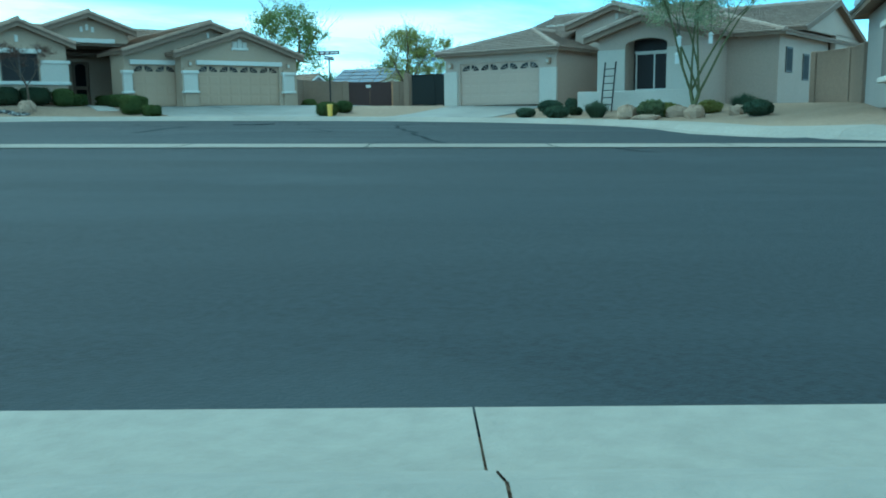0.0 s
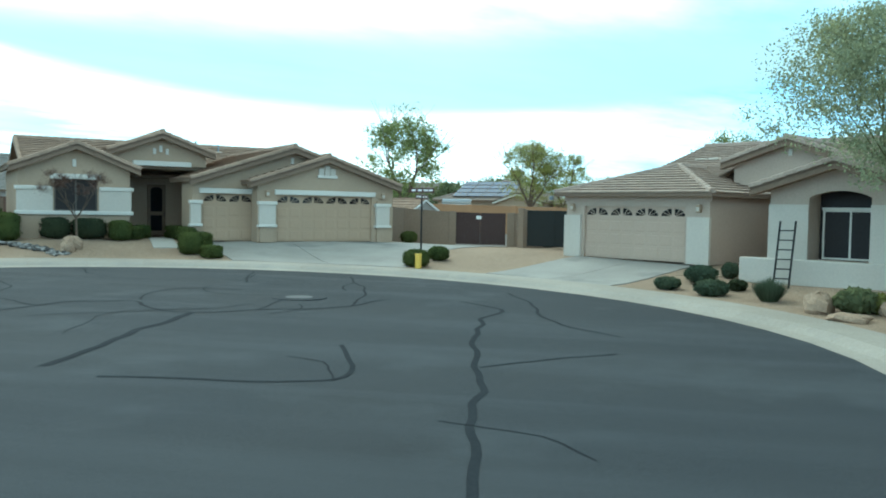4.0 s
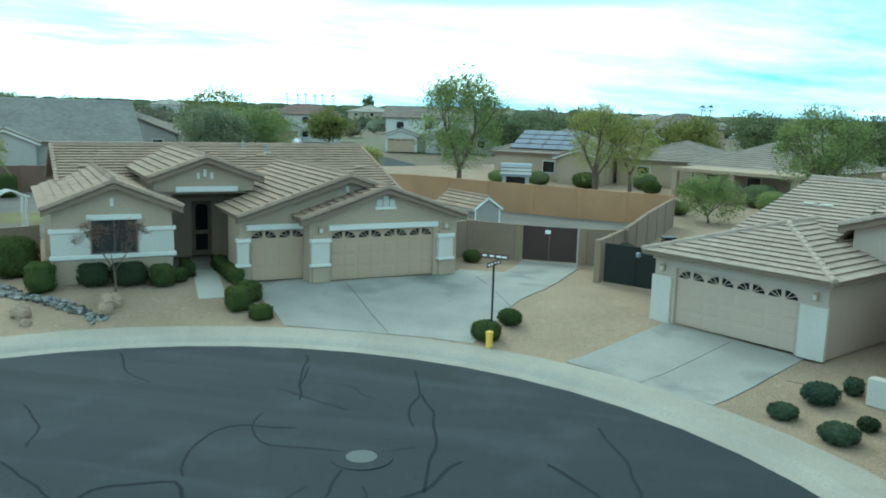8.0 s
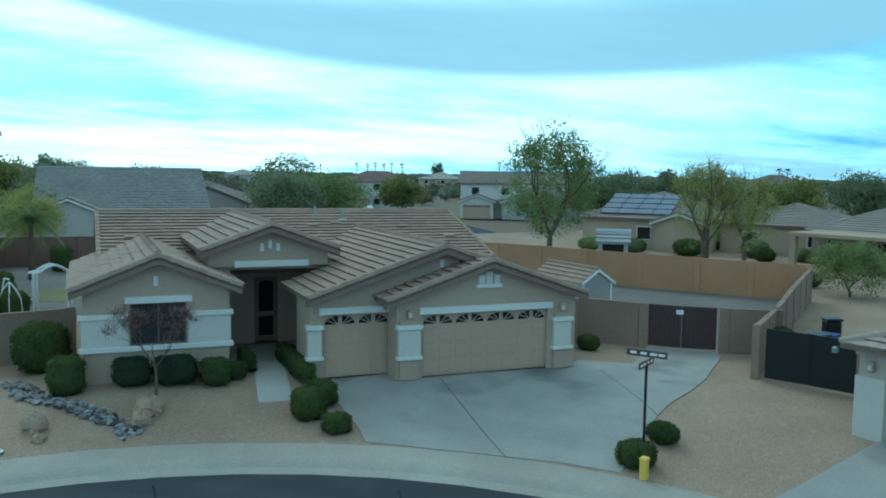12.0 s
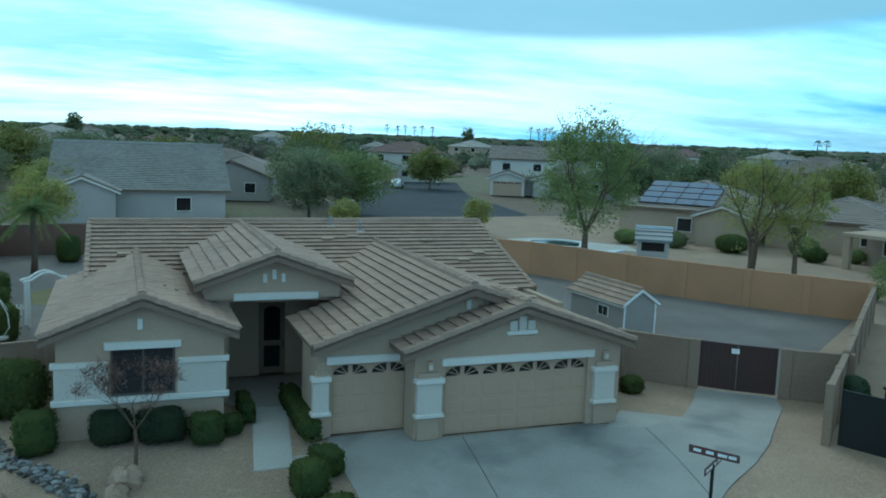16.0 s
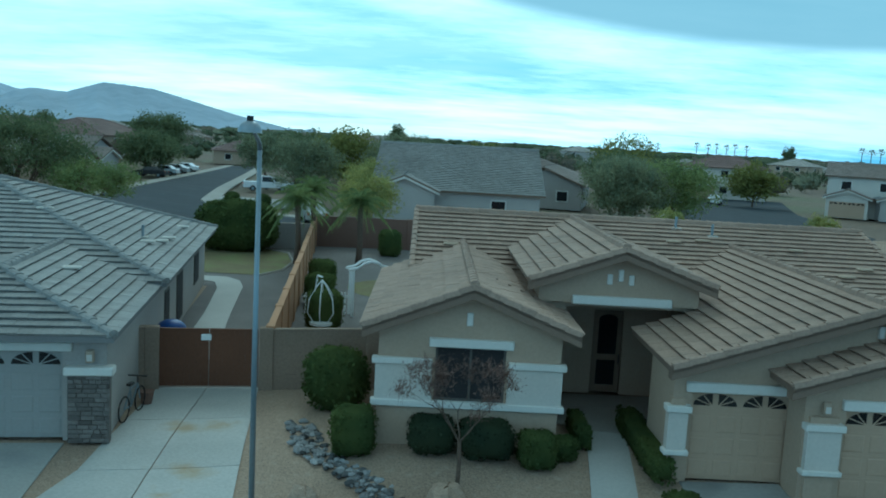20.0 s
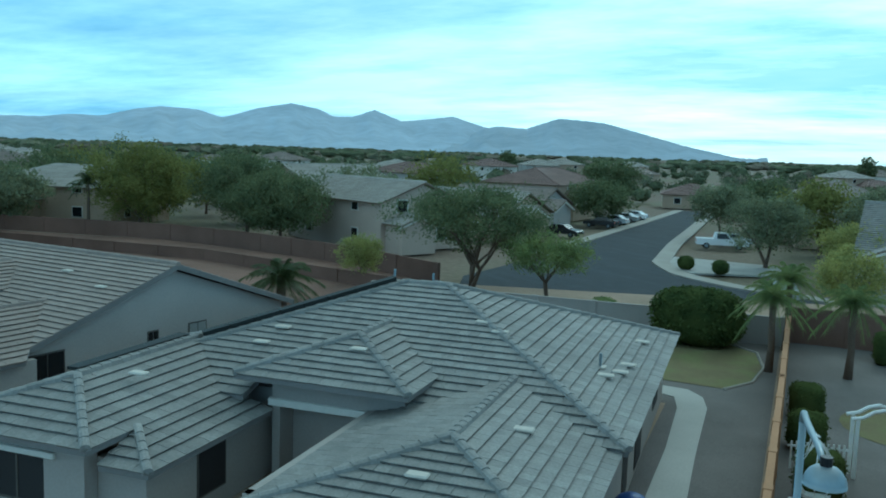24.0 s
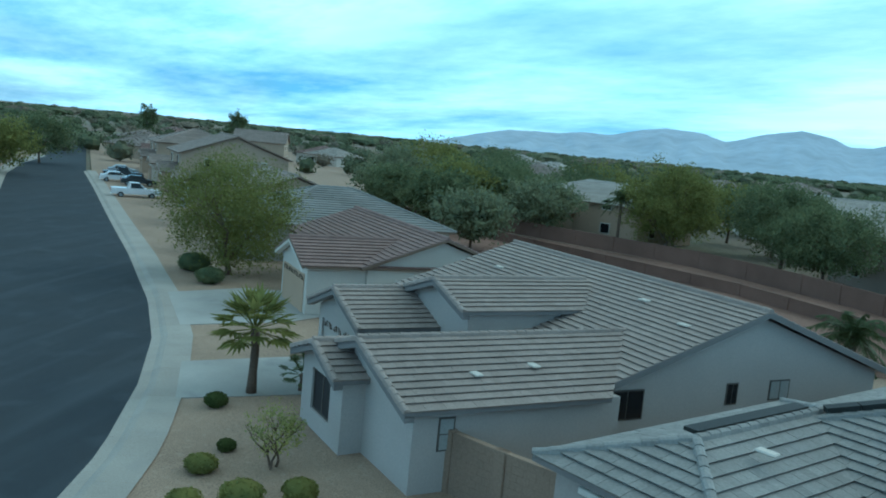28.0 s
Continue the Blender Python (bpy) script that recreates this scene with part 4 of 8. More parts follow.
wall_bits(body, -9.9, 18.9, -9.9, 9.9, 0.0, 3.1, 0.25)
wall_bits(body, 6.2, 4.2, 6.2, 18.9, 0.0, 3.1, 0.25)
wall_bits(body, 6.2, 18.9, -9.9, 18.9, 0.0, 3.1, 0.25)
for x in (-9.9, 6.0):
    part("gable_wall", Bits().add([(x, 7.4, 3.05), (x, 19.0, 3.05), (x, RY, rz - 0.16), (x + 0.2, 7.4, 3.05), (x + 0.2, 19.0, 3.05), (x + 0.2, RY, rz - 0.16)], [(0, 1, 2), (5, 4, 3), (0, 2, 5, 3), (1, 4, 5, 2)]), st, H1)
part("main_wall", body, st, H1)
# roofs
roof_face(H1, [(-10.2, 7.1, e0), (6.5, 7.1, e0), (6.5, RY, rz), (-10.2, RY, rz)], tl, fs_, near=110)
roof_face(H1, [(6.5, 19.3, e0), (-10.2, 19.3, e0), (-10.2, RY, rz), (6.5, RY, rz)], tl, fs_)
ridge_cap(H1, (-10.2, RY, rz + 0.05), (6.5, RY, rz + 0.05), tl)
for gx in (-10.22, 6.52):
    for gy in (7.1, 19.3):
        part("barge_board", Bits().bar((gx, gy, e0 - 0.12), (gx, RY, rz - 0.12), 0.05, 0.24), fs_, H1)
        ridge_cap(H1, (gx + (0.06 if gx < 0 else -0.06), gy, e0 + 0.03), (gx + (0.06 if gx < 0 else -0.06), RY, rz + 0.03), tl, w=0.22, h=0.07, seg=0.4, name="rake_capping")
# the single garage's gable: its outer slope stops at the entry, and goes on higher up behind it
roof_face(H1, [(-3.90, 4.5, 2.88), (-3.90, 0.42, 2.88), (1.05, 0.42, 4.53), (1.05, 4.5, 4.53)], tl, fs_, near=60)
roof_face(H1, [(-2.10, 11.4, 3.48), (-2.10, 4.51, 3.48), (1.05, 4.51, 4.53), (1.05, 11.4, 4.53)], tl, fs_)
roof_face(H1, [(6.0, 0.42, 2.88), (6.0, 11.4, 2.88), (1.05, 11.4, 4.53), (1.05, 0.42, 4.53)], tl, fs_, near=60)
ridge_cap(H1, (1.05, 0.42, 4.58), (1.05, 11.4, 4.58), tl)
gable_roof(H1, -1.45, 6.35, -0.42, 2.2, 2.80, P, "y", tl, fs_, near=20)
roof_face(H1, [(-11.15, 10.6, 3.23), (-11.15, 1.65, 3.23), (-8.475, 1.65, 4.30), (-8.475, 10.6, 4.30)], tl, fs_, near=40)
roof_face(H1, [(-5.80, 1.65, 3.23), (-5.80, 4.5, 3.23), (-8.475, 4.5, 4.30), (-8.475, 1.65, 4.30)], tl, fs_, near=40)
roof_face(H1, [(-6.58, 4.51, 3.542), (-6.58, 10.6, 3.542), (-8.475, 10.6, 4.30), (-8.475, 4.51, 4.30)], tl, fs_)
ridge_cap(H1, (-8.475, 1.65, 4.35), (-8.475, 10.6, 4.35), tl)
gable_roof(H1, -6.90, -1.80, 3.95, 13.2, 4.22, 0.36, "y", tl, fs_, near=40)
for x0, x1, y, e, p in ((-3.90, 6.0, 0.42, 2.88, P), (-1.45, 6.35, -0.42, 2.80, P), (-11.15, -5.80, 1.65, 3.23, 0.40), (-6.90, -1.80, 3.95, 4.22, 0.36)):
    fascia_gable(H1, x0, x1, y, e, p, fs_, tile=tl)
# doors and openings
garage_door(H1, 0.0, 4.88, 0.04, 2.22, 0.12, M["door"], 8)
garage_door(H1, -3.23, -0.85, 0.04, 2.22, 1.02, M["door"], 4)
part("lintel", rounded_box(-0.12, 5.06, -0.10, 0.04, 2.22, 2.46, 0.02), M["trim"], H1, "white stucco lintel over the double garage door")
part("lintel", rounded_box(-3.40, -0.70, 0.80, 0.93, 2.22, 2.46, 0.02), M["trim"], H1, "white stucco lintel over the single garage door")
pilaster(H1, -0.90, -0.12, -0.16, 0.05, 2.05, st)
pilaster(H1, 5.08, 5.80, -0.16, 0.05, 2.05, st)
pilaster(H1, -3.80, -3.34, 0.74, 1.0, 2.05, st)
coach_lamp(H1, -0.50, -0.02, 2.12)
coach_lamp(H1, 5.45, -0.02, 2.12)
# left wing: wainscot, sills, window
for a, b in ((-10.81, -9.39), (-7.51, -6.14)):
    part("wainscot", Bits().box(a, b, 2.04, 2.2, 1.28, 2.24), M["stucco_w"], H1, "cream stucco wainscot")
part("sill_band", rounded_box(-10.90, -6.05, 1.98, 2.2, 1.14, 1.31, 0.02), M["trim"], H1, "white stucco band")
for a, b in ((-10.90, -9.40), (-7.50, -6.05)):
    part("upper_band", rounded_box(a, b, 1.98, 2.2, 2.21, 2.38, 0.02), M["trim"], H1, "white stucco band")
part("window_head", rounded_box(-9.50, -7.40, 1.96, 2.15, 2.70, 2.92, 0.02), M["trim"], H1, "white stucco window head")
window(H1, -9.33, -7.57, 1.31, 2.72, 2.12, 1, "screen")
part("entry_lintel", rounded_box(-5.65, -2.90, 4.34, 4.50, 3.52, 3.76, 0.02), M["trim"], H1, "white stucco beam over the entry")
# tan door; the porch's shade is put into its darker fascia brown
door = part("front_door", rounded_box(-4.29, -3.36, 7.94, 8.02, 0.05, 2.71, 0.02), fs_, H1, "front door in shade-darkened brown with two dark panes")
part("door_pane", Bits().box(-4.12, -3.53, 7.925, 7.945, 1.30, 2.42), M["glass"], door)
arch_top = [(-3.825 + 0.295 * math.cos(math.pi * i / 10), 2.42 + 0.16 * math.sin(math.pi * i / 10)) for i in range(11)]
part("door_pane", Bits().add([(x, 7.93, z) for x, z in arch_top], [tuple(range(11))]), M["glass"], door, "arched head of the door's pane")
part("door_pane", Bits().box(-4.12, -3.53, 7.925, 7.945, 0.30, 1.10), M["glass"], door)
part("door_handle", Bits().tube([(-3.43, 7.90, 1.0), (-3.43, 7.90, 1.3)], 0.02, 6), M["iron"], door)
# gable vents and ornaments
for x in (-4.65, -4.35, -4.05):
    part("gable_ornament", rounded_box(x - 0.07, x + 0.07, 4.38, 4.46, 4.10 + (0.10 if x == -4.35 else 0), 4.38 + (0.14 if x == -4.35 else 0), 0.015), M["trim"], H1, "small white gable ornament")
part("gable_ornament", rounded_box(-8.60, -8.45, 2.03, 2.11, 3.25, 3.58, 0.015), M["trim"], H1, "small white gable ornament")
part("gable_ornament", rounded_box(0.98, 1.12, 0.83, 0.91, 3.72, 4.02, 0.015), M["trim"], H1, "small white gable ornament")
gv = part("gable_vent", rounded_box(1.98, 3.0, -0.09, 0.02, 3.06, 3.20, 0.02), M["trim"], H1, "white shuttered gable vent")
for i, (a, b, z) in enumerate(((2.06, 2.32, 3.52), (2.36, 2.62, 3.66), (2.66, 2.92, 3.52))):
    part("shutter", rounded_box(a, b, -0.07, 0.02, 3.2, z, 0.02), M["stucco_w"], gv)
for x, y in ((-8.9, 10.3), (-1.0, 11.4), (0.1, 11.6), (3.3, 11.2), (5.2, 10.0), (4.3, 9.4), (-9.3, 8.5)):
    roof_vent(H1, x, y, e0 + (y - 7.1) * PM + 0.05, mat=st)
for x, y in ((4.7, 4.0), (3.9, 6.2), (5.2, 6.6)):
    roof_vent(H1, x, y, 2.88 + (6.0 - x) * P + 0.05, mat=st)
for x, y in ((0.6, 12.2), (-0.6, 12.7)):
    roof_vent(H1, x, y, e0 + (y - 7.1) * PM, kind="pipe")

# ---- the pinkish tan house with the hipped garage ----
R = thing("house", 8.23, -13.03, 0, -84, "single-storey pinkish tan stucco house with hipped tile roof", "house", pad=0.03, size=0.925)
# in its own frame x runs along the front (towards -y in the world), y into the depth (+x)
sr = M["stucco_r"]
body = Bits()
wall_bits(body, -3.4, 0.0, 3.45, 0.0, 0.0, 2.64, 0.25, [(0.96, 5.82, 0.0, 2.18)])
wall_bits(body, 3.45, 0.0, 3.45, 5.0, 0.0, 2.64, 0.25)
wall_bits(body, -3.4, 16.0, -3.4, 0.0, 0.0, 2.64, 0.25)
part("garage_wall", body, sr, R)
# the window bay: an arched niche in its front, with the window at its back
AX0, AX1, ASP, ATOP = 8.05, 9.98, 2.50, 2.72
arch = [(AX0 + (AX1 - AX0) * i / 12, ASP + (ATOP - ASP) * math.sin(math.pi * i / 12) ** 0.7 if 0 < i < 12 else ASP) for i in range(13)]
body = Bits()
wall_bits(body, 6.75, -1.85, 11.30, -1.85, -0.3, 2.82, 0.25, [(AX0 - 6.75, AX1 - 6.75, 0.50, ATOP)], [(2.25, 3.56)])
spandrel = Bits()
for (xa, za), (xb, zb) in zip(arch, arch[1:]):
    spandrel.add([(xa, -1.85, za), (xb, -1.85, zb), (xb, -1.85, ATOP + 0.004), (xa, -1.85, ATOP + 0.004), (xa, -1.6, za), (xb, -1.6, zb), (xb, -1.6, ATOP + 0.004), (xa, -1.6, ATOP + 0.004)], [(0, 1, 2, 3), (7, 6, 5, 4), (0, 4, 5, 1)])
wall_bits(body, 6.75, 9.0, 6.75, -1.85, -0.3, 2.82, 0.25)
wall_bits(body, 11.30, -1.85, 11.30, 9.0, -0.3, 2.82, 0.25)
part("wing_wall", body, sr, R)
part("arch_head", spandrel, sr, R)
for a, b in ((AX0 - 0.25, AX0 - 0.004), (AX1 + 0.004, AX1 + 0.25)):
    part("niche_jamb", Bits().box(a, b, -1.597, -0.95, 0.3, 2.8), sr, R)
part("niche_head", Bits().box(AX0, AX1, -1.597, -1.0, 2.74, 2.8), sr, R)
part("niche_sill", Bits().box(AX0, AX1, -1.597, -1.0, 0.3, 0.496), sr, R)
body = Bits()
wall_bits(body, 2.15, 4.1, 6.9, 4.1, 2.6, 4.08, 0.25, [(1.75, 3.3, 2.6, 3.25)], [(2.375, 4.84)])
wall_bits(body, 2.15, 9.0, 2.15, 4.1, 2.6, 4.08, 0.25)
wall_bits(body, 6.9, 4.1, 6.9, 9.0, 2.6, 4.08, 0.25)
wall_bits(body, 3.45, 5.0, 6.75, 5.0, 0.0, 3.6, 0.25)
wall_bits(body, 11.30, 1.5, 13.55, 1.5, -0.3, 2.80, 0.25)
wall_bits(body, 13.55, 1.5, 13.55, 9.0, -0.3, 2.80, 0.25)
wall_bits(body, 13.9, 9.0, 13.9, 16.0, -0.3, 3.2, 0.25)
wall_bits(body, 13.9, 16.0, -2.1, 16.0, 0.0, 3.2, 0.25)
for x, v0, v1, vm, zt in ((-2.1, 3.2, 15.8, 9.5, 5.1), (7.2, 3.2, 15.8, 9.5, 5.1), (13.7, 3.2, 13.4, 8.3, 4.55)):
    part("gable_wall", Bits().add([(x, v0, 3.1), (x, v1, 3.1), (x, vm, zt), (x + 0.2, v0, 3.1), (x + 0.2, v1, 3.1), (x + 0.2, vm, zt)], [(0, 1, 2), (5, 4, 3), (0, 2, 5, 3), (1, 4, 5, 2)]), sr, R)
part("main_wall", body, sr, R)
tr = M["tile_r"]
hip_roof(R, -3.75, 3.80, -0.45, 12.0, 2.72, P, tr, fs_, near=60)
mr = 3.27 + 6.5 * 0.312
roof_face(R, [(-2.4, 3.0, 3.27), (1.70, 3.0, 3.27), (1.70, 9.5, mr), (-2.4, 9.5, mr)], tr, fs_)
roof_face(R, [(1.705, 6.6, 4.393), (7.6, 6.6, 4.393), (7.6, 9.5, mr), (1.705, 9.5, mr)], tr, fs_)
roof_face(R, [(7.6, 16.0, 3.27), (-2.4, 16.0, 3.27), (-2.4, 9.5, mr), (7.6, 9.5, mr)], tr, fs_)
ridge_cap(R, (-2.4, 9.5, mr + 0.05), (7.6, 9.5, mr + 0.05), tr)
gable_roof(R, 7.2, 14.2, 3.0, 13.6, 3.15, 0.292, "x", tr, fs_)
hip_roof(R, 5.5, 13.95, 1.0, 15.0, 2.86, 0.30, tr, fs_, near=30)
gable_roof(R, 6.25, 11.75, -2.35, 6.5, 2.86, 0.305, "y", tr, fs_, near=40)
gable_roof(R, 1.75, 7.35, 3.65, 10.0, 4.12, 0.315, "y", tr, fs_)
fascia_gable(R, 6.25, 11.75, -2.35, 2.86, 0.305, fs_, tile=tr)
fascia_gable(R, 1.75, 7.35, 3.65, 4.12, 0.315, fs_, tile=tr)
for gx, vm, v1, zt in ((-2.42, 9.5, 16.0, 5.18), (14.22, 8.3, 13.6, 4.58)):
    for gy in (3.0, v1):
        part("barge_board", Bits().bar((gx, gy, 3.05), (gx, vm, zt), 0.05, 0.22), fs_, R)
garage_door(R, -2.44, 2.42, 0.04, 2.18, 0.12, M["door_r"], 8)
for a, b in ((-3.45, -2.58), (2.55, 3.50)):
    part("pier", Bits().box(a, b, -0.10, 0.05, 0.0, 1.80), M["stucco_w"], R, "cream stucco garage pier")
part("eave_band", Bits().box(-3.5, 3.55, -0.04, 0.02, 2.40, 2.64), sr, R)
for x in (-3.0, 3.05):
    coach_lamp(R, x, -0.02, 1.98)
for v0, z0, z1 in ((2.4, 1.2, 2.3), (4.9, 0.9, 2.1)):
    w = part("window", Bits().box(13.50, 13.60, v0, v0 + 0.9, z0, z1), M["frame"], R)
    part("pane", Bits().box(13.59, 13.61, v0 + 0.08, v0 + 0.82, z0 + 0.08, z1 - 0.08), M["screen"], w)
part("plinth", rounded_box(5.85, 11.42, -2.15, -1.8, -0.35, 0.50, 0.03), M["stucco_w"], R, "low cream stucco plinth below the window")
for a, b in ((6.72, AX0), (AX1, 11.33)):
    part("pilaster", Bits().box(a, b, -1.90, -1.84, 0.50, 2.28), M["stucco_w"], R, "cream stucco panel beside the niche")
# the room's darkness is put into a dark sheet behind the window
part("niche_back", Bits().box(AX0 - 0.24, AX1 + 0.24, -0.98, -0.92, 0.31, 2.79), M["screen"], R, "dark sheet standing in for the unlit room")
win = window(R, 8.20, 9.96, 0.52, 2.12, -1.16, 1, "screen", M["trim"])
pts = [(8.20 + 1.76 * i / 12, 2.20 + 0.42 * math.sin(math.pi * i / 12) ** 0.5 if 0 < i < 12 else 2.20) for i in range(13)]
part("arched_pane", Bits().add([(x, -1.15, z) for x, z in pts], [tuple(range(13))[::-1]]), M["screen"], win)
part("transom", Bits().box(8.18, 9.98, -1.20, -1.12, 2.12, 2.20), M["trim"], win)
for x, y, z in ((-0.9, 6.6, 4.43), (-0.2, 6.6, 4.43), (3.0, 8.6, 5.02)):
    roof_vent(R, x, y, z)
part("gable_ornament", rounded_box(4.48, 4.62, 4.03, 4.11, 4.30, 4.58, 0.015), M["trim"], R, "small pale gable ornament")
dish = part("satellite_dish", Bits().tube([(14.1, 13.2, 4.2), (14.1, 13.1, 4.9), (14.05, 12.9, 5.0)], 0.025, 6), M["galv"], R, "small grey satellite dish")
part("reflector", Bits().tube([(14.02, 12.95, 5.0), (13.95, 12.80, 5.03), (13.93, 12.76, 5.04)], [0.05, 0.26, 0.28], 14), M["galv"], dish)
flood = part("flood_light", rounded_box(-3.92, -3.76, -0.62, -0.44, 2.42, 2.60, 0.03), M["galv"], R, "grey flood light under the eave")

# ---- the grey-roofed house ----
N = thing("house", 0.68, 1.22, 0, 2.12, "single-storey grey stucco house with slate grey hipped tile roof", "house", pad=0.12)
sn, tn, fn = M["stucco_n"], M["tile_n"], M["fascia_n"]
body = Bits()
wall_bits(body, -23.5, 3.2, -16.65, 3.2, 0.0, 2.65, 0.25, [(1.0, 5.88, 0.0, 2.15)])
wall_bits(body, -16.65, 3.2, -16.65, 10.4, 0.0, 2.65, 0.25)
wall_bits(body, -16.65, 10.4, -16.65, 23.4, 0.0, 2.65, 0.25, [(1.2, 2.2, 0.4, 2.0), (4.0, 5.5, 0.3, 2.1), (9.0, 10.5, 0.8, 2.1)])
wall_bits(body, -16.65, 23.4, -32.2, 23.4, 0.0, 2.65, 0.25)
wall_bits(body, -23.5, 10.0, -23.5, 3.2, 0.0, 2.65, 0.25)
wall_bits(body, -28.4, 10.4, -23.5, 10.4, 0.0, 2.65, 0.25, ())
part("main_wall", body, sn, N)
body = Bits()
wall_bits(body, -32.8, 4.05, -28.45, 4.05, 0.0, 2.65, 0.25, [(1.2, 3.1, 0.9, 2.2)])
wall_bits(body, -28.45, 4.05, -28.45, 4.5, 0.0, 2.65, 0.25)
wall_bits(body, -28.45, 4.5, -27.0, 4.5, 0.0, 2.25, 0.2)
wall_bits(body, -27.0, 4.5, -27.0, 10.4, 0.0, 2.25, 0.25, [(2.0, 3.3, 0.6, 2.0)])
wall_bits(body, -32.2, 23.4, -32.2, 10.0, 0.0, 2.65, 0.25)
wall_bits(body, -32.8, 10.0, -32.8, 4.05, 0.0, 2.65, 0.25)
part("wing_wall", body, sn, N)
body = Bits()
wall_bits(body, -26.6, 9.6, -22.4, 9.6, 2.4, 3.45, 0.25)
wall_bits(body, -22.4, 9.6, -22.4, 13.0, 0.0, 3.45, 0.25)
wall_bits(body, -26.6, 13.0, -26.6, 9.6, 0.0, 3.45, 0.25)
part("entry_wall", body, sn, N)
# main hipped roof; its front slope leaves the entry court open
nr, nz = 7.45, 2.75 + 7.45 * P
ra, rb = (-32.6 + nr, 16.45, nz), (-16.2 - nr, 16.45, nz)
cz_ = 2.75 + 2.2 * P
roof_face(N, [(-32.6, 9.0, 2.75), (-27.2, 9.0, 2.75), (-27.2, 11.2, cz_), (-30.4, 11.2, cz_)], tn, fn, near=40)
roof_face(N, [(-22.3, 9.0, 2.75), (-16.2, 9.0, 2.75), (-18.4, 11.2, cz_), (-22.3, 11.2, cz_)], tn, fn, near=60)
roof_face(N, [(-30.4, 11.2, cz_), (-18.4, 11.2, cz_), rb, ra], tn, fn, near=60)
roof_face(N, [(-16.2, 9.0, 2.75), (-16.2, 23.9, 2.75), rb], tn, fn)
roof_face(N, [(-16.2, 23.9, 2.75), (-32.6, 23.9, 2.75), ra, rb], tn, fn)
roof_face(N, [(-32.6, 23.9, 2.75), (-32.6, 9.0, 2.75), ra], tn, fn)
for p, q in (((-32.6, 9.0, 2.8), ra), ((-32.6, 23.9, 2.8), ra), ((-16.2, 9.0, 2.8), rb), ((-16.2, 23.9, 2.8), rb), (ra, rb)):
    ridge_cap(N, p, (q[0], q[1], q[2] + 0.05), tn)
hip_roof(N, -23.2, -16.4, 2.65, 15.6, 2.62, 0.27, tn, fn, near=100)
hip_roof(N, -33.2, -28.0, 3.6, 14.5, 2.74, P, tn, fn, near=60)
hip_roof(N, -27.4, -22.0, 8.8, 17.0, 3.42, P, tn, fn, near=40)
# the wing's slope runs on lower over a side porch
roof_face(N, [(-26.55, 4.0, 2.26), (-26.55, 9.5, 2.26), (-28.0, 9.5, 2.74), (-28.0, 5.42, 2.74)], tn, fn)
roof_face(N, [(-28.0, 4.0, 2.26), (-26.55, 4.0, 2.26), (-28.0, 5.42, 2.74)], tn, fn)
ridge_cap(N, (-26.55, 4.0, 2.31), (-28.0, 5.42, 2.79), tn)
garage_door(N, -22.5, -17.62, 0.04, 2.15, 3.32, M["door_n"], 8)
part("entry_beam", rounded_box(-26.7, -22.3, 9.5, 9.66, 2.40, 2.62, 0.02), M["trim"], N, "pale stucco beam over the entry")
window(N, -31.6, -29.7, 0.9, 2.2, 4.1, 1, "screen")

ws = part("window_shelf", rounded_box(-32.0, -29.3, 3.94, 4.08, 2.2, 2.36, 0.02), M["trim"], N, "pale stucco window head")
w = part("window", Bits().box(-27.1, -26.97, 6.5, 7.8, 0.6, 2.0), M["frame"], N)
part("pane", Bits().box(-26.975, -26.955, 6.56, 7.74, 0.66, 1.94), M["screen"], w)
part("pier", Bits().box(-17.45, -16.55, 3.02, 3.25, 0.0, 1.65), M["stone"], N, "stacked stone garage pier")
part("pier_cap", rounded_box(-17.55, -16.45, 2.92, 3.3, 1.62, 1.82, 0.03), M["trim"], N, "white stucco pier cap")
part("pier", Bits().box(-23.5, -22.65, 3.02, 3.25, 0.0, 1.65), M["stone"], N, "stacked stone garage pier")
part("pier_cap", rounded_box(-23.6, -22.55, 2.92, 3.3, 1.62, 1.82, 0.03), M["trim"], N, "white stucco pier cap")
rs = random.Random(2)
for k in range(15):
    zz = 0.02 + k * 0.108
    xx = -17.47
    while xx < -16.6:
        w0 = min(rs.uniform(0.14, 0.36), -16.53 - xx)
        part("stone", rounded_box(xx, xx + w0 - 0.008, 2.985 + rs.uniform(-0.012, 0.012), 3.03, zz, zz + 0.10, 0.012), M["stone"], N)
        xx += w0
coach_lamp(N, -17.0, 3.2, 1.9)
part("lintel", rounded_box(-22.7, -17.4, 3.10, 3.24, 2.15, 2.36, 0.02), M["trim"], N, "pale stucco lintel over the garage door")
for u0, u1, z0, z1 in ((11.6, 12.6, 0.4, 2.0), (14.4, 15.9, 0.3, 2.1), (19.4, 20.9, 0.8, 2.1)):
    w = part("window", Bits().box(-16.72, -16.62, u0, u1, z0, z1), M["frame"], N)
    part("pane", Bits().box(-16.625, -16.61, u0 + 0.06, u1 - 0.06, z0 + 0.06, z1 - 0.06), M["screen"], w)
for x, y, z in ((-29.4, 7.2, 3.55), (-28.2, 11.6, 3.68), (-28.0, 12.6, 4.0), (-21.6, 14.2, 4.5), (-24.3, 10.6, 4.08), (-18.6, 7.9, 3.28), (-20.0, 4.4, 3.15), (-17.6, 14.0, 3.28), (-17.3, 15.0, 3.18), (-17.2, 16.2, 3.15), (-20.9, 13.7, 4.35), (-20.6, 20.8, 3.85), (-17.2, 20.0, 3.15)):
    roof_vent(N, x, y, z)
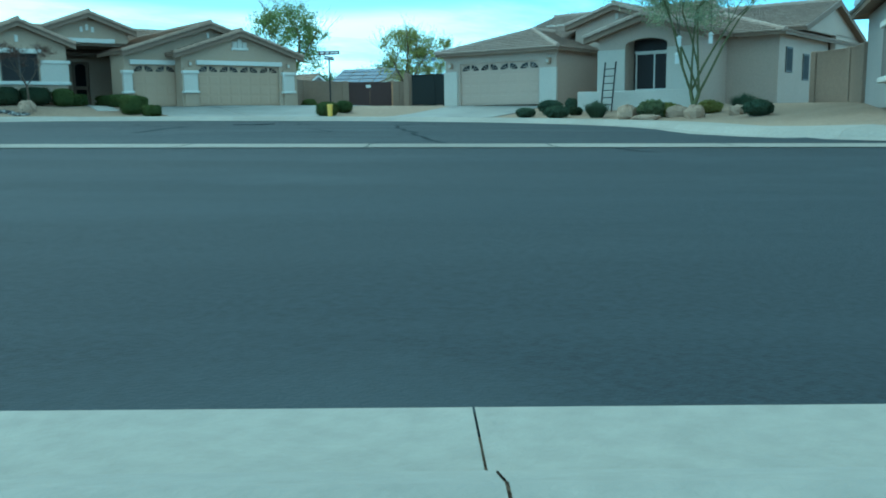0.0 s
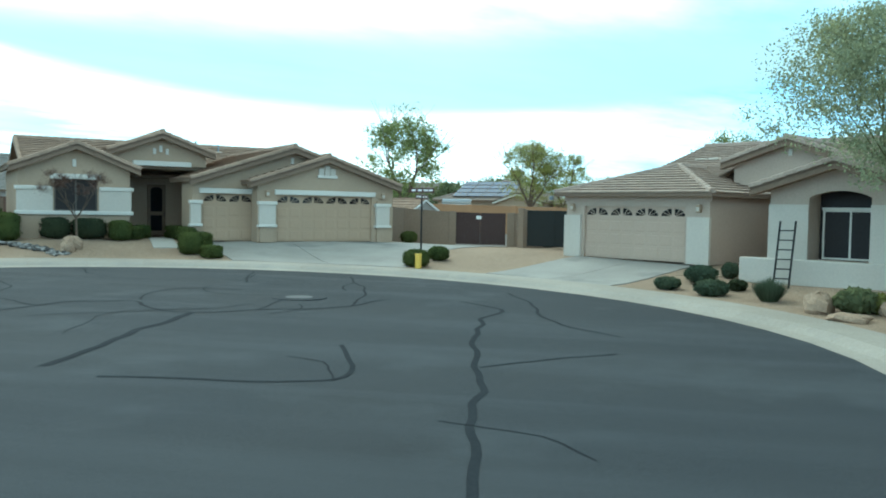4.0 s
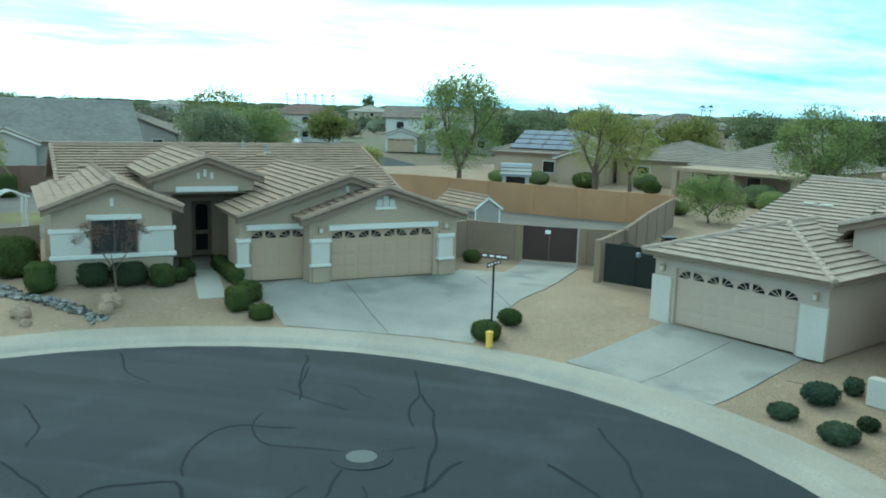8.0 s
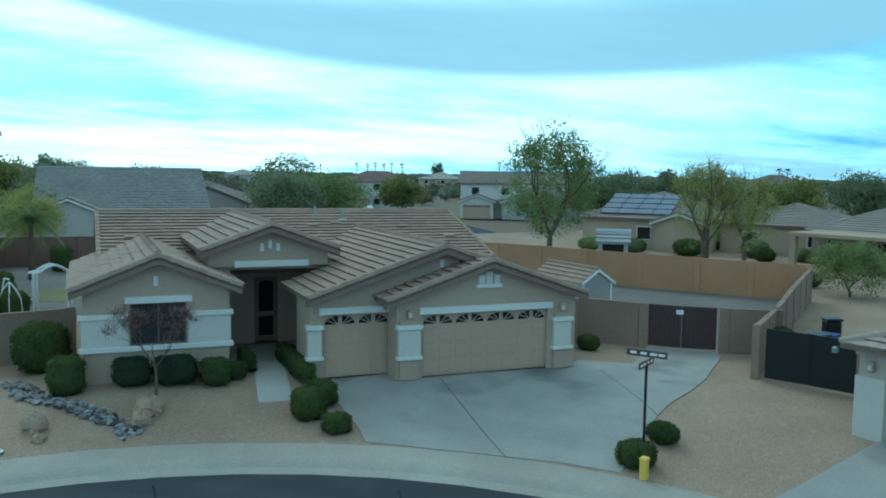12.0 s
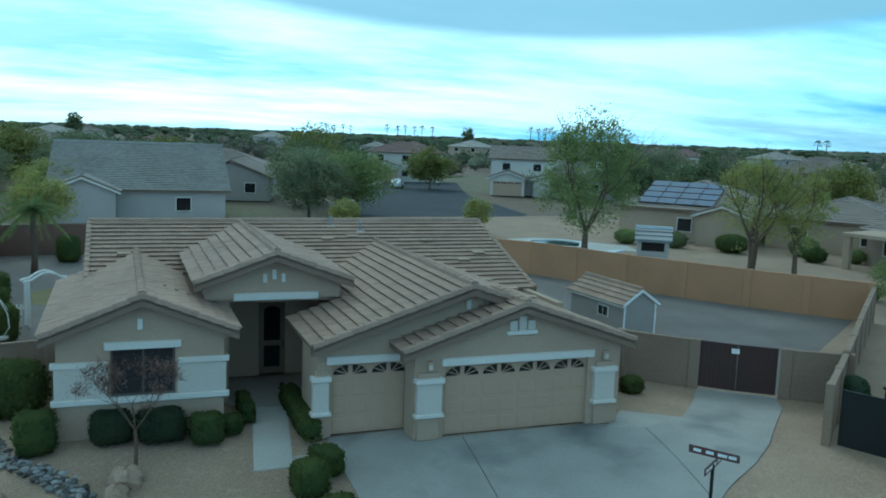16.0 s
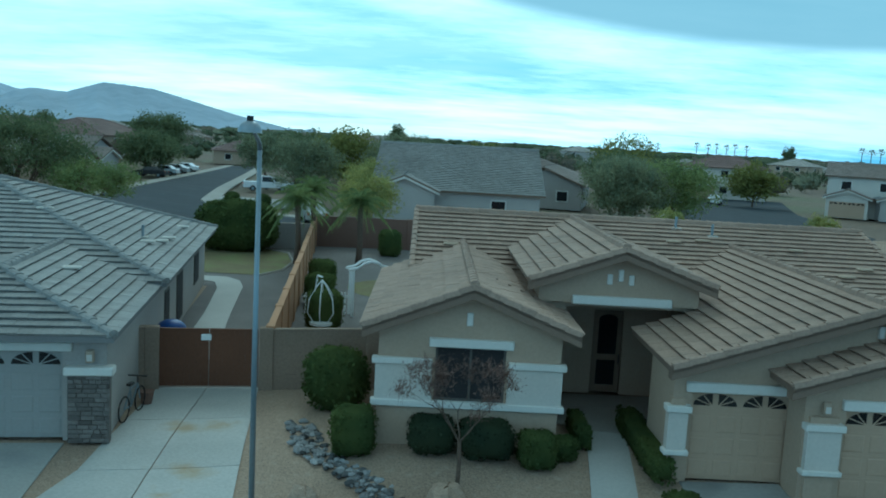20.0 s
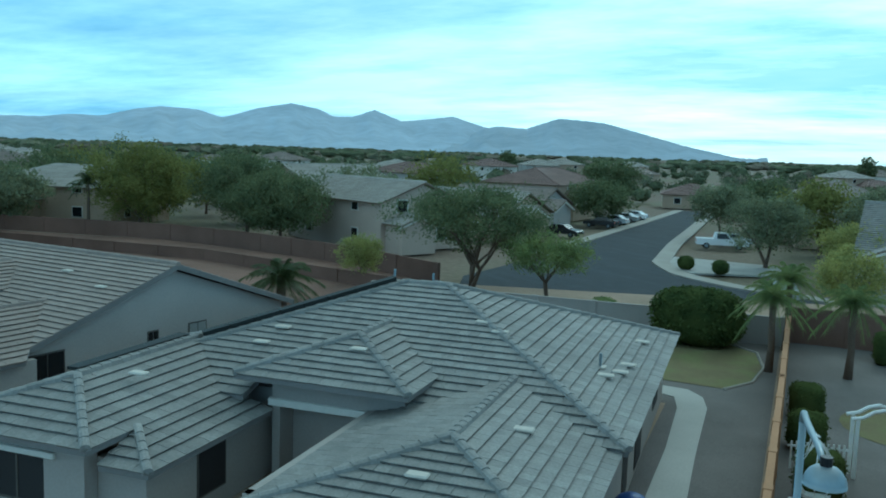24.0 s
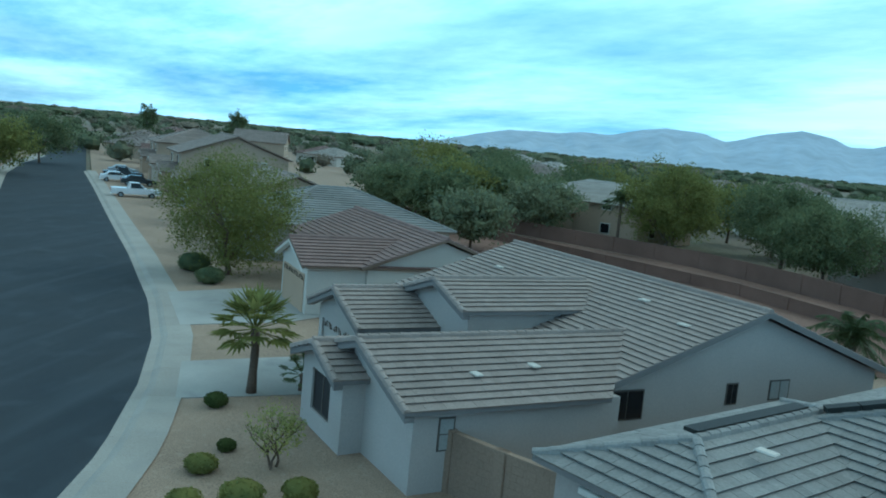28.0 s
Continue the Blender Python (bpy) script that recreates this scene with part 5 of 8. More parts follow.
for x, y, z in ((-26.0, 17.2, 5.1), (-24.4, 17.0, 5.1), (-17.9, 14.8, 3.35)):
    roof_vent(N, x, y, z, kind="pipe")

# black strip along the wing's ridge and the main roof's front-west hip
strip = Bits()
strip.bar((-30.85, 6.3, 3.75), (-30.85, 11.2, 3.75), 0.4, 0.1)
for f0 in range(8):
    fa_, fb_ = 0.30 + f0 * 0.08, 0.30 + (f0 + 0.97) * 0.08
    strip.bar((-32.6 + 7.45 * fa_, 9.3 + 7.45 * fa_, 3.02 + 2.48 * fa_), (-32.6 + 7.45 * fb_, 9.3 + 7.45 * fb_, 3.02 + 2.48 * fb_), 0.36, 0.16)
part("pool_heating_strip", strip, M["gate_k"], N, "black raised strip beside the hip")

# ---- the taupe-roofed house beyond it ----
N2 = thing("house", -36.71, 2.67, 0, -8.0, "single-storey pale grey stucco house with taupe gabled tile roof", "house", pad=0.08, size=0.94)
s2, t2 = M["stucco_n2"], M["tile_n2"]
for nm, segs in (
    ("wing_wall", [(-0.4, 0.5, -0.4, 8.2, 2.65, (), None), (-7.5, 0.5, -0.4, 0.5, 2.65, [(0.9, 2.6, 0.5, 2.3)], [(3.55, 3.75)])]),
    ("porch_wall", [(-4.0, -0.3, -4.0, 0.6, 2.5, (), None), (-7.9, -0.3, -4.0, -0.3, 2.5, [(1.0, 2.8, 0.7, 2.2)], [(1.95, 3.2)]), (-7.9, 0.6, -7.9, -0.3, 2.5, (), None)]),
    ("gable_wall", [(-1.15, 8.0, -1.15, 22.5, 2.7, (), [(7.25, 5.1)])]),
    ("back_wall", [(-1.15, 22.5, -18.2, 22.5, 2.7, (), None), (-18.2, 22.5, -18.2, 8.0, 2.7, (), [(7.25, 5.1)]), (-15.4, 9.0, -7.5, 9.0, 2.75, (), None)]),
    ("garage_wall", [(-15.2, 2.9, -9.9, 2.9, 2.75, [(0.4, 4.9, 0.0, 2.15)], [(2.65, 3.65)]), (-9.9, 2.9, -9.9, 9.0, 2.75, (), None), (-15.2, 9.0, -15.2, 2.9, 2.75, (), None)]),
    ("dormer_wall", [(-12.1, 6.1, -7.3, 6.1, 4.02, (), [(2.4, 4.78)]), (-7.3, 6.1, -7.3, 12.0, 4.02, (), None), (-12.1, 12.0, -12.1, 6.1, 4.02, (), None)]),
):
    for a, b, c, d, top, holes, gab in segs:
        part(nm, wall_bits(Bits(), a, b, c, d, 0.0 if nm != "dormer_wall" else 2.4, top, 0.25, holes, gab), s2, N2)
gable_roof(N2, -18.6, -0.75, 7.5, 23.0, 2.75, 0.337, "x", t2, M["fascia_n"], near=80)
wt = 2.75 + 3.95 * 0.305
roof_face(N2, [(0.0, 0.0, 2.75), (0.0, 7.5, 2.75), (-3.95, 11.1, wt), (-3.95, 0.0, wt)], t2, M["fascia_n"], near=60)
roof_face(N2, [(-7.9, 7.5, 2.75), (-7.9, 0.0, 2.75), (-3.95, 0.0, wt), (-3.95, 11.1, wt)], t2, M["fascia_n"])
ridge_cap(N2, (-3.95, 0.0, wt + 0.05), (-3.95, 11.1, wt + 0.05), t2)
gable_roof(N2, -15.6, -9.5, 2.4, 12.0, 2.85, 0.36, "y", t2, M["fascia_n"], near=30)
gable_roof(N2, -12.4, -7.0, 5.65, 13.4, 4.08, 0.31, "y", t2, M["fascia_n"], near=30)
gable_roof(N2, -8.2, -3.7, -0.75, 1.8, 2.62, 0.34, "y", t2, M["fascia_n"])
for x0, x1, y, e, p in ((-7.9, 0.0, 0.0, 2.75, 0.305), (-15.6, -9.5, 2.4, 2.85, 0.36), (-12.4, -7.0, 5.65, 4.08, 0.31), (-8.2, -3.7, -0.75, 2.62, 0.34)):
    fascia_gable(N2, x0, x1, y, e, p, M["fascia_n"], tile=t2)
for sx in (7.5, 23.0):
    part("barge_board", Bits().bar((-0.77, sx, 2.66), (-0.77, 15.25, 5.27), 0.06, 0.22), M["fascia_n"], N2)
garage_door(N2, -14.8, -10.3, 0.04, 2.15, 3.0, M["stucco_n2"], 8)
window(N2, -6.9, -5.1, 0.7, 2.2, -0.25, 1, "screen")
for v0, v1, z0, z1 in ((8.4, 9.9, 1.5, 2.6), (13.9, 14.5, 1.75, 2.6), (16.2, 17.3, 1.8, 2.6)):
    w = part("window", Bits().box(-1.22, -1.12, v0, v1, z0, z1), M["frame"], N2)
    part("pane", Bits().box(-1.125, -1.105, v0 + 0.06, (v0 + v1) / 2 - 0.03, z0 + 0.06, z1 - 0.06).box(-1.125, -1.105, (v0 + v1) / 2 + 0.03, v1 - 0.06, z0 + 0.06, z1 - 0.06), M["blind" if v0 > 16 else "glass"], w)
w = part("window", Bits().box(-0.45, -0.36, 1.35, 1.9, 1.35, 2.4), M["frame"], N2)
part("pane", Bits().box(-0.37, -0.355, 1.4, 1.85, 1.4, 1.86).box(-0.37, -0.355, 1.4, 1.85, 1.9, 2.35), M["blind"], w)
for x, y in ((-2.4, 12.6), (-5.6, 13.4), (-15.4, 12.4)):
    roof_vent(N2, x, y, 2.75 + (y - 7.5) * 0.337 + 0.05)
for x, y in ((-1.6, 3.2), (-1.9, 5.6)):
    roof_vent(N2, x, y, 2.75 - x * 0.305 + 0.04)

# ---- plants ----
def leaf_cloud(bits, rnd, cx, cy, cz, rx, ry, rz, n, size, shell=0.55):
    """Loose leaves, each a small lozenge, filling a rough ellipsoid, denser towards its skin where shell is high."""
    g = np.random.RandomState(rnd.randrange(1 << 30))
    d = g.normal(size=(n, 3))
    d /= np.linalg.norm(d, axis=1)[:, None] + 1e-6
    r = shell + (1 - shell) * g.random_sample((n, 1)) ** 0.6
    c = np.array((cx, cy, cz)) + d * r * np.array((rx, ry, rz))
    a = g.normal(size=(n, 3))
    a /= np.linalg.norm(a, axis=1)[:, None] + 1e-6
    b = np.cross(a, d + np.array((0.01, 0.02, 0.3)))
    b /= np.linalg.norm(b, axis=1)[:, None] + 1e-6
    s = size * g.uniform(0.6, 1.3, (n, 1))
    k = len(bits.v)
    bits.v += [tuple(v) for v in np.stack((c - a * s, c + b * s * 0.5, c + a * s, c - b * s * 0.5), 1).reshape(-1, 3).tolist()]
    bits.f += [(k + 4 * i, k + 4 * i + 1, k + 4 * i + 2, k + 4 * i + 3) for i in range(n)]


def lumpy(bits, rnd, cx, cy, cz, rx, ry, rz, rough=0.08, n=14, m=9, box=0.0):
    """A closed uneven body; box > 0 squares it off like a clipped shrub."""
    k = len(bits.v)
    ph = [rnd.uniform(0, 6.28) for _ in range(6)]
    for i in range(m + 1):
        t = math.pi * i / m
        for j in range(n):
            a = 2 * math.pi * j / n
            d = Vector((math.sin(t) * math.cos(a), math.sin(t) * math.sin(a), math.cos(t)))
            if box:
                e = 1 - box
                d = Vector([math.copysign(abs(v) ** e, v) for v in d])
            w = 1 + rough * (math.sin(3 * a + ph[0]) * math.sin(2 * t + ph[1]) + 0.6 * math.sin(5 * a + ph[2] + 3 * t)) + rnd.uniform(-rough, rough) * 0.5
            bits.v.append((cx + d.x * rx * w, cy + d.y * ry * w, cz + d.z * rz * w))
    for i in range(m):
        for j in range(n):
            a, b = k + i * n + j, k + i * n + (j + 1) % n
            bits.f.append((a, a + n, b + n, b))


def shrub(x, y, w, h, mat="hedge", box=0.35, d=None, leaves=700, size=0.05, label="", group="", turn=0, rnd=None, name="shrub"):
    rnd = rnd or random.Random(int(abs(x * 131 + y * 57) * 10))
    t = thing(name, x, y, Z_LOT, turn, label, "shrub", group)
    rx, ry = w / 2, (d or w) / 2
    core = Bits()
    lumpy(core, rnd, 0, 0, h * 0.5, rx * 0.93, ry * 0.93, h * 0.5, 0.05, box=box)
    part("twig_core", core, M[mat], t, smooth=True)
    fol = Bits()
    k = 1 - box
    for _ in range(leaves):
        dd = Vector((rnd.gauss(0, 1), rnd.gauss(0, 1), rnd.gauss(0, 1))).normalized()
        p = Vector([math.copysign(abs(v) ** k, v) for v in dd])
        r = rnd.uniform(0.90, 1.05)
        c = Vector((p.x * rx * r, p.y * ry * r, max(0.02, h * 0.5 + p.z * h * 0.5 * r)))
        a = Vector((rnd.uniform(-1, 1), rnd.uniform(-1, 1), rnd.uniform(-1, 1))).normalized()
        b = a.cross(dd).normalized()
        s = size * rnd.uniform(0.6, 1.4)
        fol.add([c - a * s, c + b * s * 0.6, c + a * s, c - b * s * 0.6], [(0, 1, 2, 3)])
    tagged(part("foliage", fol, M[mat], t), kind="stuff")
    return t


def grow(rnd, trunk, tips, p, d, length, radius, depth, spread, sides=6, lift=0.25):
    """A limb that bends and forks."""
    path, rad = [p], [radius]
    q, e = Vector(p), Vector(d)
    for i in range(3):
        e = (e + Vector((rnd.uniform(-1, 1), rnd.uniform(-1, 1), rnd.uniform(-0.3, 0.8) * lift)) * 0.22).normalized()
        q = q + e * (length / 3)
        path.append(q.copy())
        rad.append(radius * (1 - 0.13 * (i + 1)))
    trunk.tube(path, rad, sides, cap=depth == 0)
    if depth == 0:
        tips.append(q.copy())
        return
    for _ in range(rnd.choice((2, 3)) if depth > 1 else 3):
        f = (e + Vector((rnd.uniform(-1, 1), rnd.uniform(-1, 1), rnd.uniform(-0.45, 0.7))) * spread).normalized()
        grow(rnd, trunk, tips, q, f, length * rnd.uniform(0.6, 0.85), rad[-1] * 0.72, depth - 1, spread, max(4, sides - 1), lift)


def tree(x, y, h, r, leaf="leaf", bark="bark", n=2400, size=0.13, trunk_h=None, trunk_r=None, stems=1, z=-0.05, label="", group="", seed=0,
         depth=3, crown_z=None, flat=0.8, spread=0.75, name="tree", clump=0.34, fine=1.6):
    """Trunk with forking limbs and a crown of leaf clumps round the limbs' ends, uneven and with gaps."""
    rnd = random.Random(seed or int(abs(x * 17 + y * 29) * 10) + 3)
    t = thing(name, x, y, z, 0, label, "tree", group)
    th = trunk_h or h * 0.3
    tr = trunk_r or h * 0.022
    wood, tips = Bits(), []
    for k in range(stems):
        d = Vector((rnd.uniform(-1, 1), rnd.uniform(-1, 1), 0)) * (0.5 if stems > 1 else 0.12) + Vector((0, 0, 1))
        base = Vector((rnd.uniform(-1, 1), rnd.uniform(-1, 1), 0)) * (0.15 if stems > 1 else 0)
        path = [base, base + d.normalized() * th * 0.5, base + d.normalized() * th + Vector((rnd.uniform(-1, 1), rnd.uniform(-1, 1), 0)) * 0.1]
        wood.tube(path, [tr * 1.25, tr, tr * 0.85], 8, cap=False)
        turn0 = rnd.uniform(0, 6.28)
        for i in range(4):
            a = turn0 + i * 1.57 + rnd.uniform(-0.3, 0.3)
            e = Vector((math.cos(a) * spread, math.sin(a) * spread, 1.0)).normalized()
            grow(rnd, wood, tips, path[-1], e, (h - th) * 0.42, tr * 0.6, depth - 1, spread)
    part("trunk", wood, M[bark], t, smooth=True)
    # clumps of small leaves round the limbs' ends and through the crown, with thin outer sprays
    cz = crown_z or th * 0.75 + (h - th * 0.75) * 0.5
    rz = h - cz
    fol = Bits()
    spots = []
    for p in tips:
        q = Vector((p.x / r, p.y / r, (p.z - cz) / rz))
        k = max(1.0, q.length / rnd.uniform(0.72, 1.0))
        spots.append((Vector((q.x / k * r, q.y / k * r, cz + q.z / k * rz)), 0.6))
    for _ in range(90):
        d = Vector((rnd.gauss(0, 1), rnd.gauss(0, 1), rnd.gauss(0, 1))).normalized()
        f = rnd.uniform(0.15, 1.0) ** 0.5 * 0.86
        spots.append((Vector((d.x * r * f, d.y * r * f, cz + d.z * rz * f)), 1.0))
    for _ in range(30):
        d = Vector((rnd.gauss(0, 1), rnd.gauss(0, 1), rnd.gauss(0.25, 1))).normalized()
        f = rnd.uniform(0.88, 1.06)
        spots.append((Vector((d.x * r * f, d.y * r * f, cz + d.z * rz * f)), 0.45))
    per = max(8, int(n * 2.3 * fine * fine) // len(spots))
    for q, k in spots:
        s = r * clump * rnd.uniform(0.6, 1.3) * (0.55 + 0.45 * k)
        leaf_cloud(fol, rnd, q.x, q.y, q.z, s, s, s * 0.85 * min(1.0, rz / r + 0.25), int(per * k * rnd.uniform(0.5, 1.5)), size / fine, 0.05)
    tagged(part("crown", fol, M[leaf], t), kind="stuff")
    return t


def palm(x, y, h, r, fronds=26, fan=True, label="", z=-0.05, leaf="palm", name="palm_tree", trunk_r=0.16):
    rnd = random.Random(int(abs(x * 13 + y * 7) * 10))
    t = thing(name, x, y, z, 0, label, "palm tree")
    part("trunk", Bits().tube([(0, 0, 0), (0.05, 0, h * 0.35), (0.0, 0.05, h * 0.7), (0, 0, h)], [trunk_r * 1.3, trunk_r, trunk_r * 0.95, trunk_r * 1.15], 10), M["bark"], t, smooth=True)
    for i in range(fronds):
        a = i * 2.39996
        el = 1.25 - 1.75 * (i / fronds) + rnd.uniform(-0.15, 0.15)
        d = Vector((math.cos(a) * math.cos(el), math.sin(a) * math.cos(el), math.sin(el)))
        s = Vector((-math.sin(a), math.cos(a), 0))
        b = Bits()
        if fan:
            p0 = Vector((0, 0, h)) + d * 0.15
            p1 = p0 + d * r * 0.45
            b.bar(p0, p1, 0.03)
            for k in range(11):
                q = -1.25 + 2.5 * k / 10
                e = (d * math.cos(q) + s * math.sin(q)).normalized()
                tip = p1 + e * r * 0.55 * (1 - 0.25 * abs(q) / 1.25) - Vector((0, 0, 0.12 * r * rnd.random()))
                w = e.cross(Vector((0, 0, 1))).normalized() * 0.045 * r
                mid = p1 + e * r * 0.3
                b.add([p1, mid - w, tip, mid + w], [(0, 1, 2, 3)])
        else:
            p = Vector((0, 0, h))
            pts = []
            for k in range(7):
                f = k / 6
                pts.append(p + d * r * f - Vector((0, 0, 0.55 * r * f * f)))
            b.tube(pts, [0.03 - 0.003 * k for k in range(7)], 4)
            for k in range(1, 39):
                f = k / 39 * 5.99
                c = pts[int(f)].lerp(pts[int(f) + 1], f % 1)
                for sg in (-1, 1):
                    tip = c + s * sg * r * rnd.uniform(0.17, 0.27) * (1.15 - f / 7) + d * 0.10 * r - Vector((0, 0, rnd.uniform(0.08, 0.22) * r))
                    w = d * 0.011 * r
                    b.add([c - w, tip, c + w], [(0, 1, 2)])
        part("frond", b, M[leaf], t)
    return t


def boulder(x, y, w, h, label="", mat="rock", name="boulder", group=""):
    rnd = random.Random(int(abs(x * 31 + y * 77) * 10))
    b = Bits()
    lumpy(b, rnd, 0, 0, h * 0.38, w / 2, w / 2 * 0.75, h * 0.62, 0.16, 10, 7, 0.15)
    ob = b.done(name, M[mat], None, "", False)
    ob.matrix_world = pose(x, y, Z_LOT - 0.02 + land(x, y), 0, 0, rnd.uniform(0, 180))
    return tagged(ob, label, "rock", group)

# ---- driveways and paths ----
drive = thing("driveway", label="wide pale concrete driveway with dark tyre stains", category="driveway", kind="structure")
def hw(u, v):
    """A place in the tan house's frame, in the world's."""
    p = H1.matrix_world @ Vector((u, v, 0))
    return (p.x, p.y)
ZD = 0.012
bounds = [[hw(-3.35, 0.95), hw(-0.9, 0.95), hw(-0.9, 0.05), hw(0.6, 0.0), (-0.9, -6.25), (-3.65, -3.75), (-3.4, -2.5)],
          [hw(0.63, 0.0), hw(5.1, 0.0), (6.2, -1.3), (4.4, -6.1), (2.6, -7.35), (1.05, -8.45), (0.2, -7.3), (-0.87, -6.27)],
          [(6.23, -1.28), (8.2, -0.75), (9.9, 0.6), (11.4, 2.0), (13.4, 0.15), (12.4, -1.0), (10.5, -2.4), (8.8, -3.7), (7.2, -4.7), (5.3, -5.6), (4.43, -6.1)]]
for o in bounds:
    slab_on_ground("slab", o, -0.1, ZD, M["tyre_stain"], drive)
slab_on_ground("slab", [hw(5.9, 0.1), hw(6.9, 1.1), (8.15, -0.78), (6.25, -1.3), hw(5.5, -0.4)], -0.1, ZD, M["drive"], drive)
tagged(drive, group="")
walk_path = thing("front_walk", label="narrow pale concrete walk to the front door", category="path", kind="structure")
slab_on_ground("slab", [hw(-5.9, 7.85), hw(-2.1, 7.85), hw(-2.1, 4.5), hw(-4.0, 4.0), hw(-5.1, 4.0), hw(-5.9, 4.5)], -0.1, ZD, M["concrete"], walk_path)
slab_on_ground("slab", [hw(-5.1, 3.97), hw(-4.0, 3.97), hw(-4.62, -0.6), hw(-5.7, -0.6)], -0.1, ZD, M["path"], walk_path)
slab_on_ground("slab", [hw(-4.52, -0.0), hw(-3.42, 0.0), hw(-3.42, -0.6), hw(-4.6, -0.6)], -0.1, ZD, M["concrete"], walk_path)
rdrive = thing("driveway", label="pale concrete driveway with grey stains at the hipped garage", category="driveway", kind="structure")
slab_on_ground("slab", [(7.85, -10.6), (8.25, -13.2), (3.1, -13.9), (2.55, -11.35)], -0.1, ZD, M["tyre_stain"], rdrive)
slab_on_ground("slab", [(8.25, -13.23), (8.6, -15.6), (3.6, -16.2), (3.1, -13.93)], -0.1, ZD, M["tyre_stain"], rdrive)
rwalk = thing("entry_walk", label="tan concrete walk beside the hipped garage", category="path", kind="structure")
slab_on_ground("slab", [(8.5, -16.0), (13.2, -16.6), (13.2, -18.6), (7.2, -17.7), (6.7, -16.3)], -0.1, ZD - 0.004, M["gravel"], rwalk)
ndrive = thing("driveway", label="pale concrete side driveway with rust stains", category="driveway", kind="structure")
for o in ([(-15.75, 8.0), (-14.4, 8.1), (-14.58, 5.4), (-15.98, 5.3)], [(-15.99, 5.27), (-14.59, 5.37), (-14.78, 2.3), (-16.28, 2.2)], [(-16.30, 2.17), (-14.79, 2.27), (-15.0, -1.2), (-17.6, -1.5), (-17.1, -0.3)],
          [(-14.37, 8.1), (-12.95, 8.2), (-12.9, 5.5), (-14.55, 5.4)], [(-14.56, 5.37), (-12.9, 5.47), (-12.86, 2.4), (-14.75, 2.3)], [(-14.76, 2.27), (-12.86, 2.37), (-12.8, -1.3), (-14.97, -1.2)]):
    slab_on_ground("slab", o, -0.1, ZD, M["rustdrive"], ndrive)
pot = thing("flower_pot", -15.75, 6.6, 0.0, 0, "terracotta flower pot beside the bicycle", "pot")
part("body", Bits().tube([(0, 0, 0), (0, 0, 0.32), (0, 0, 0.36)], [0.13, 0.19, 0.2], 14), M["block_d"], pot)
ndrive2 = thing("driveway", label="pale concrete driveway at the grey garage", category="driveway", kind="structure")
slab_on_ground("slab", [(-22.3, 3.6), (-17.0, 3.7), (-17.0, 0.6), (-17.7, -1.6), (-21.3, -3.6), (-24.0, -5.4), (-23.0, -2.0)], -0.1, ZD - 0.003, M["drive"], ndrive2)
nwalk = thing("side_walk", label="pale curved concrete walk beside the grey house", category="path", kind="structure")
slab_on_ground("slab", [(-15.9, 11.0), (-13.6, 11.3), (-13.6, 12.4), (-14.7, 12.5), (-14.9, 18.0), (-15.0, 23.5), (-15.3, 25.0), (-16.0, 25.9), (-17.2, 26.0), (-17.2, 24.9), (-16.4, 24.5), (-16.1, 23.0), (-15.9, 18.0)], -0.1, ZD, M["path"], nwalk)
n2drive = thing("driveway", label="pale concrete driveway of the taupe-roofed house", category="driveway", kind="structure")
slab_on_ground("slab", [(-52.3, 2.1), (-47.7, 0.3), (-46.5, 5.0), (-45.6, 7.2), (-50.8, 8.0), (-51.6, 7.0)], -0.1, ZD, M["drive"], n2drive)
n3drive = thing("driveway", label="pale concrete driveway of the red-brown roofed house", category="driveway", kind="structure")
slab_on_ground("slab", [(-66.6, 6.2), (-58.6, 4.2), (-57.9, 9.6), (-58.8, 12.4), (-65.6, 13.4), (-67.0, 11.0)], -0.1, ZD, M["drive"], n3drive)

# ---- back yards ----
yard = polygon_sheet("grey_gravel_yard", [(-16.6, 8.0), (-12.9, 8.0), (-12.4, 38.6), (-34, 38.6), (-34, 23.5), (-16.6, 23.5)], Z_LOT + 0.005, M["greygravel"])
tagged(yard, "dark grey gravel beside the grey house", "gravel", kind="structure")
yard = polygon_sheet("brown_gravel_yard", [(-12.6, 8.3), (-10.0, 8.3), (-9.0, 16.5), (6.6, 16.5), (6.4, 8), (9.5, 4.6), (11.6, 2.3), (13.7, 0.4), (28, 8.2), (19.5, 24), (6, 38), (-12.2, 38.6)], Z_LOT + 0.005, M["greygravel"])
tagged(yard, "brown-grey gravel back yard of the tan house", "gravel", kind="structure")
lawn = polygon_sheet("lawn", [(-17.2, 27.0), (-14.6, 26.8), (-13.6, 28.6), (-13.2, 31.5), (-13.6, 34.5), (-15.0, 36.0), (-17.5, 36.6), (-20.0, 36.0), (-20.0, 28.0)], Z_LOT + 0.02, M["lawn"])
tagged(lawn, "dry yellowish lawn with a curved kerb", "lawn", kind="structure")
edge = Bits()
edge.tube([(-14.6, 26.7, 0.0), (-13.5, 28.5, 0.0), (-13.1, 31.5, 0.0), (-13.5, 34.6, 0.0), (-15.0, 36.1, 0.0), (-17.5, 36.7, 0.0)], 0.07, 6)
tagged(drape(edge).done("lawn_kerb", M["concrete"]), "curved pale concrete lawn edging", "edging", kind="structure")
lawn = polygon_sheet("lawn", arc(-7.6, 24.5, 2.6, 0, 2 * math.pi, 20)[:-1], Z_LOT + 0.02, M["lawn"])
tagged(lawn, "small round dry lawn in the back yard", "lawn", kind="structure")

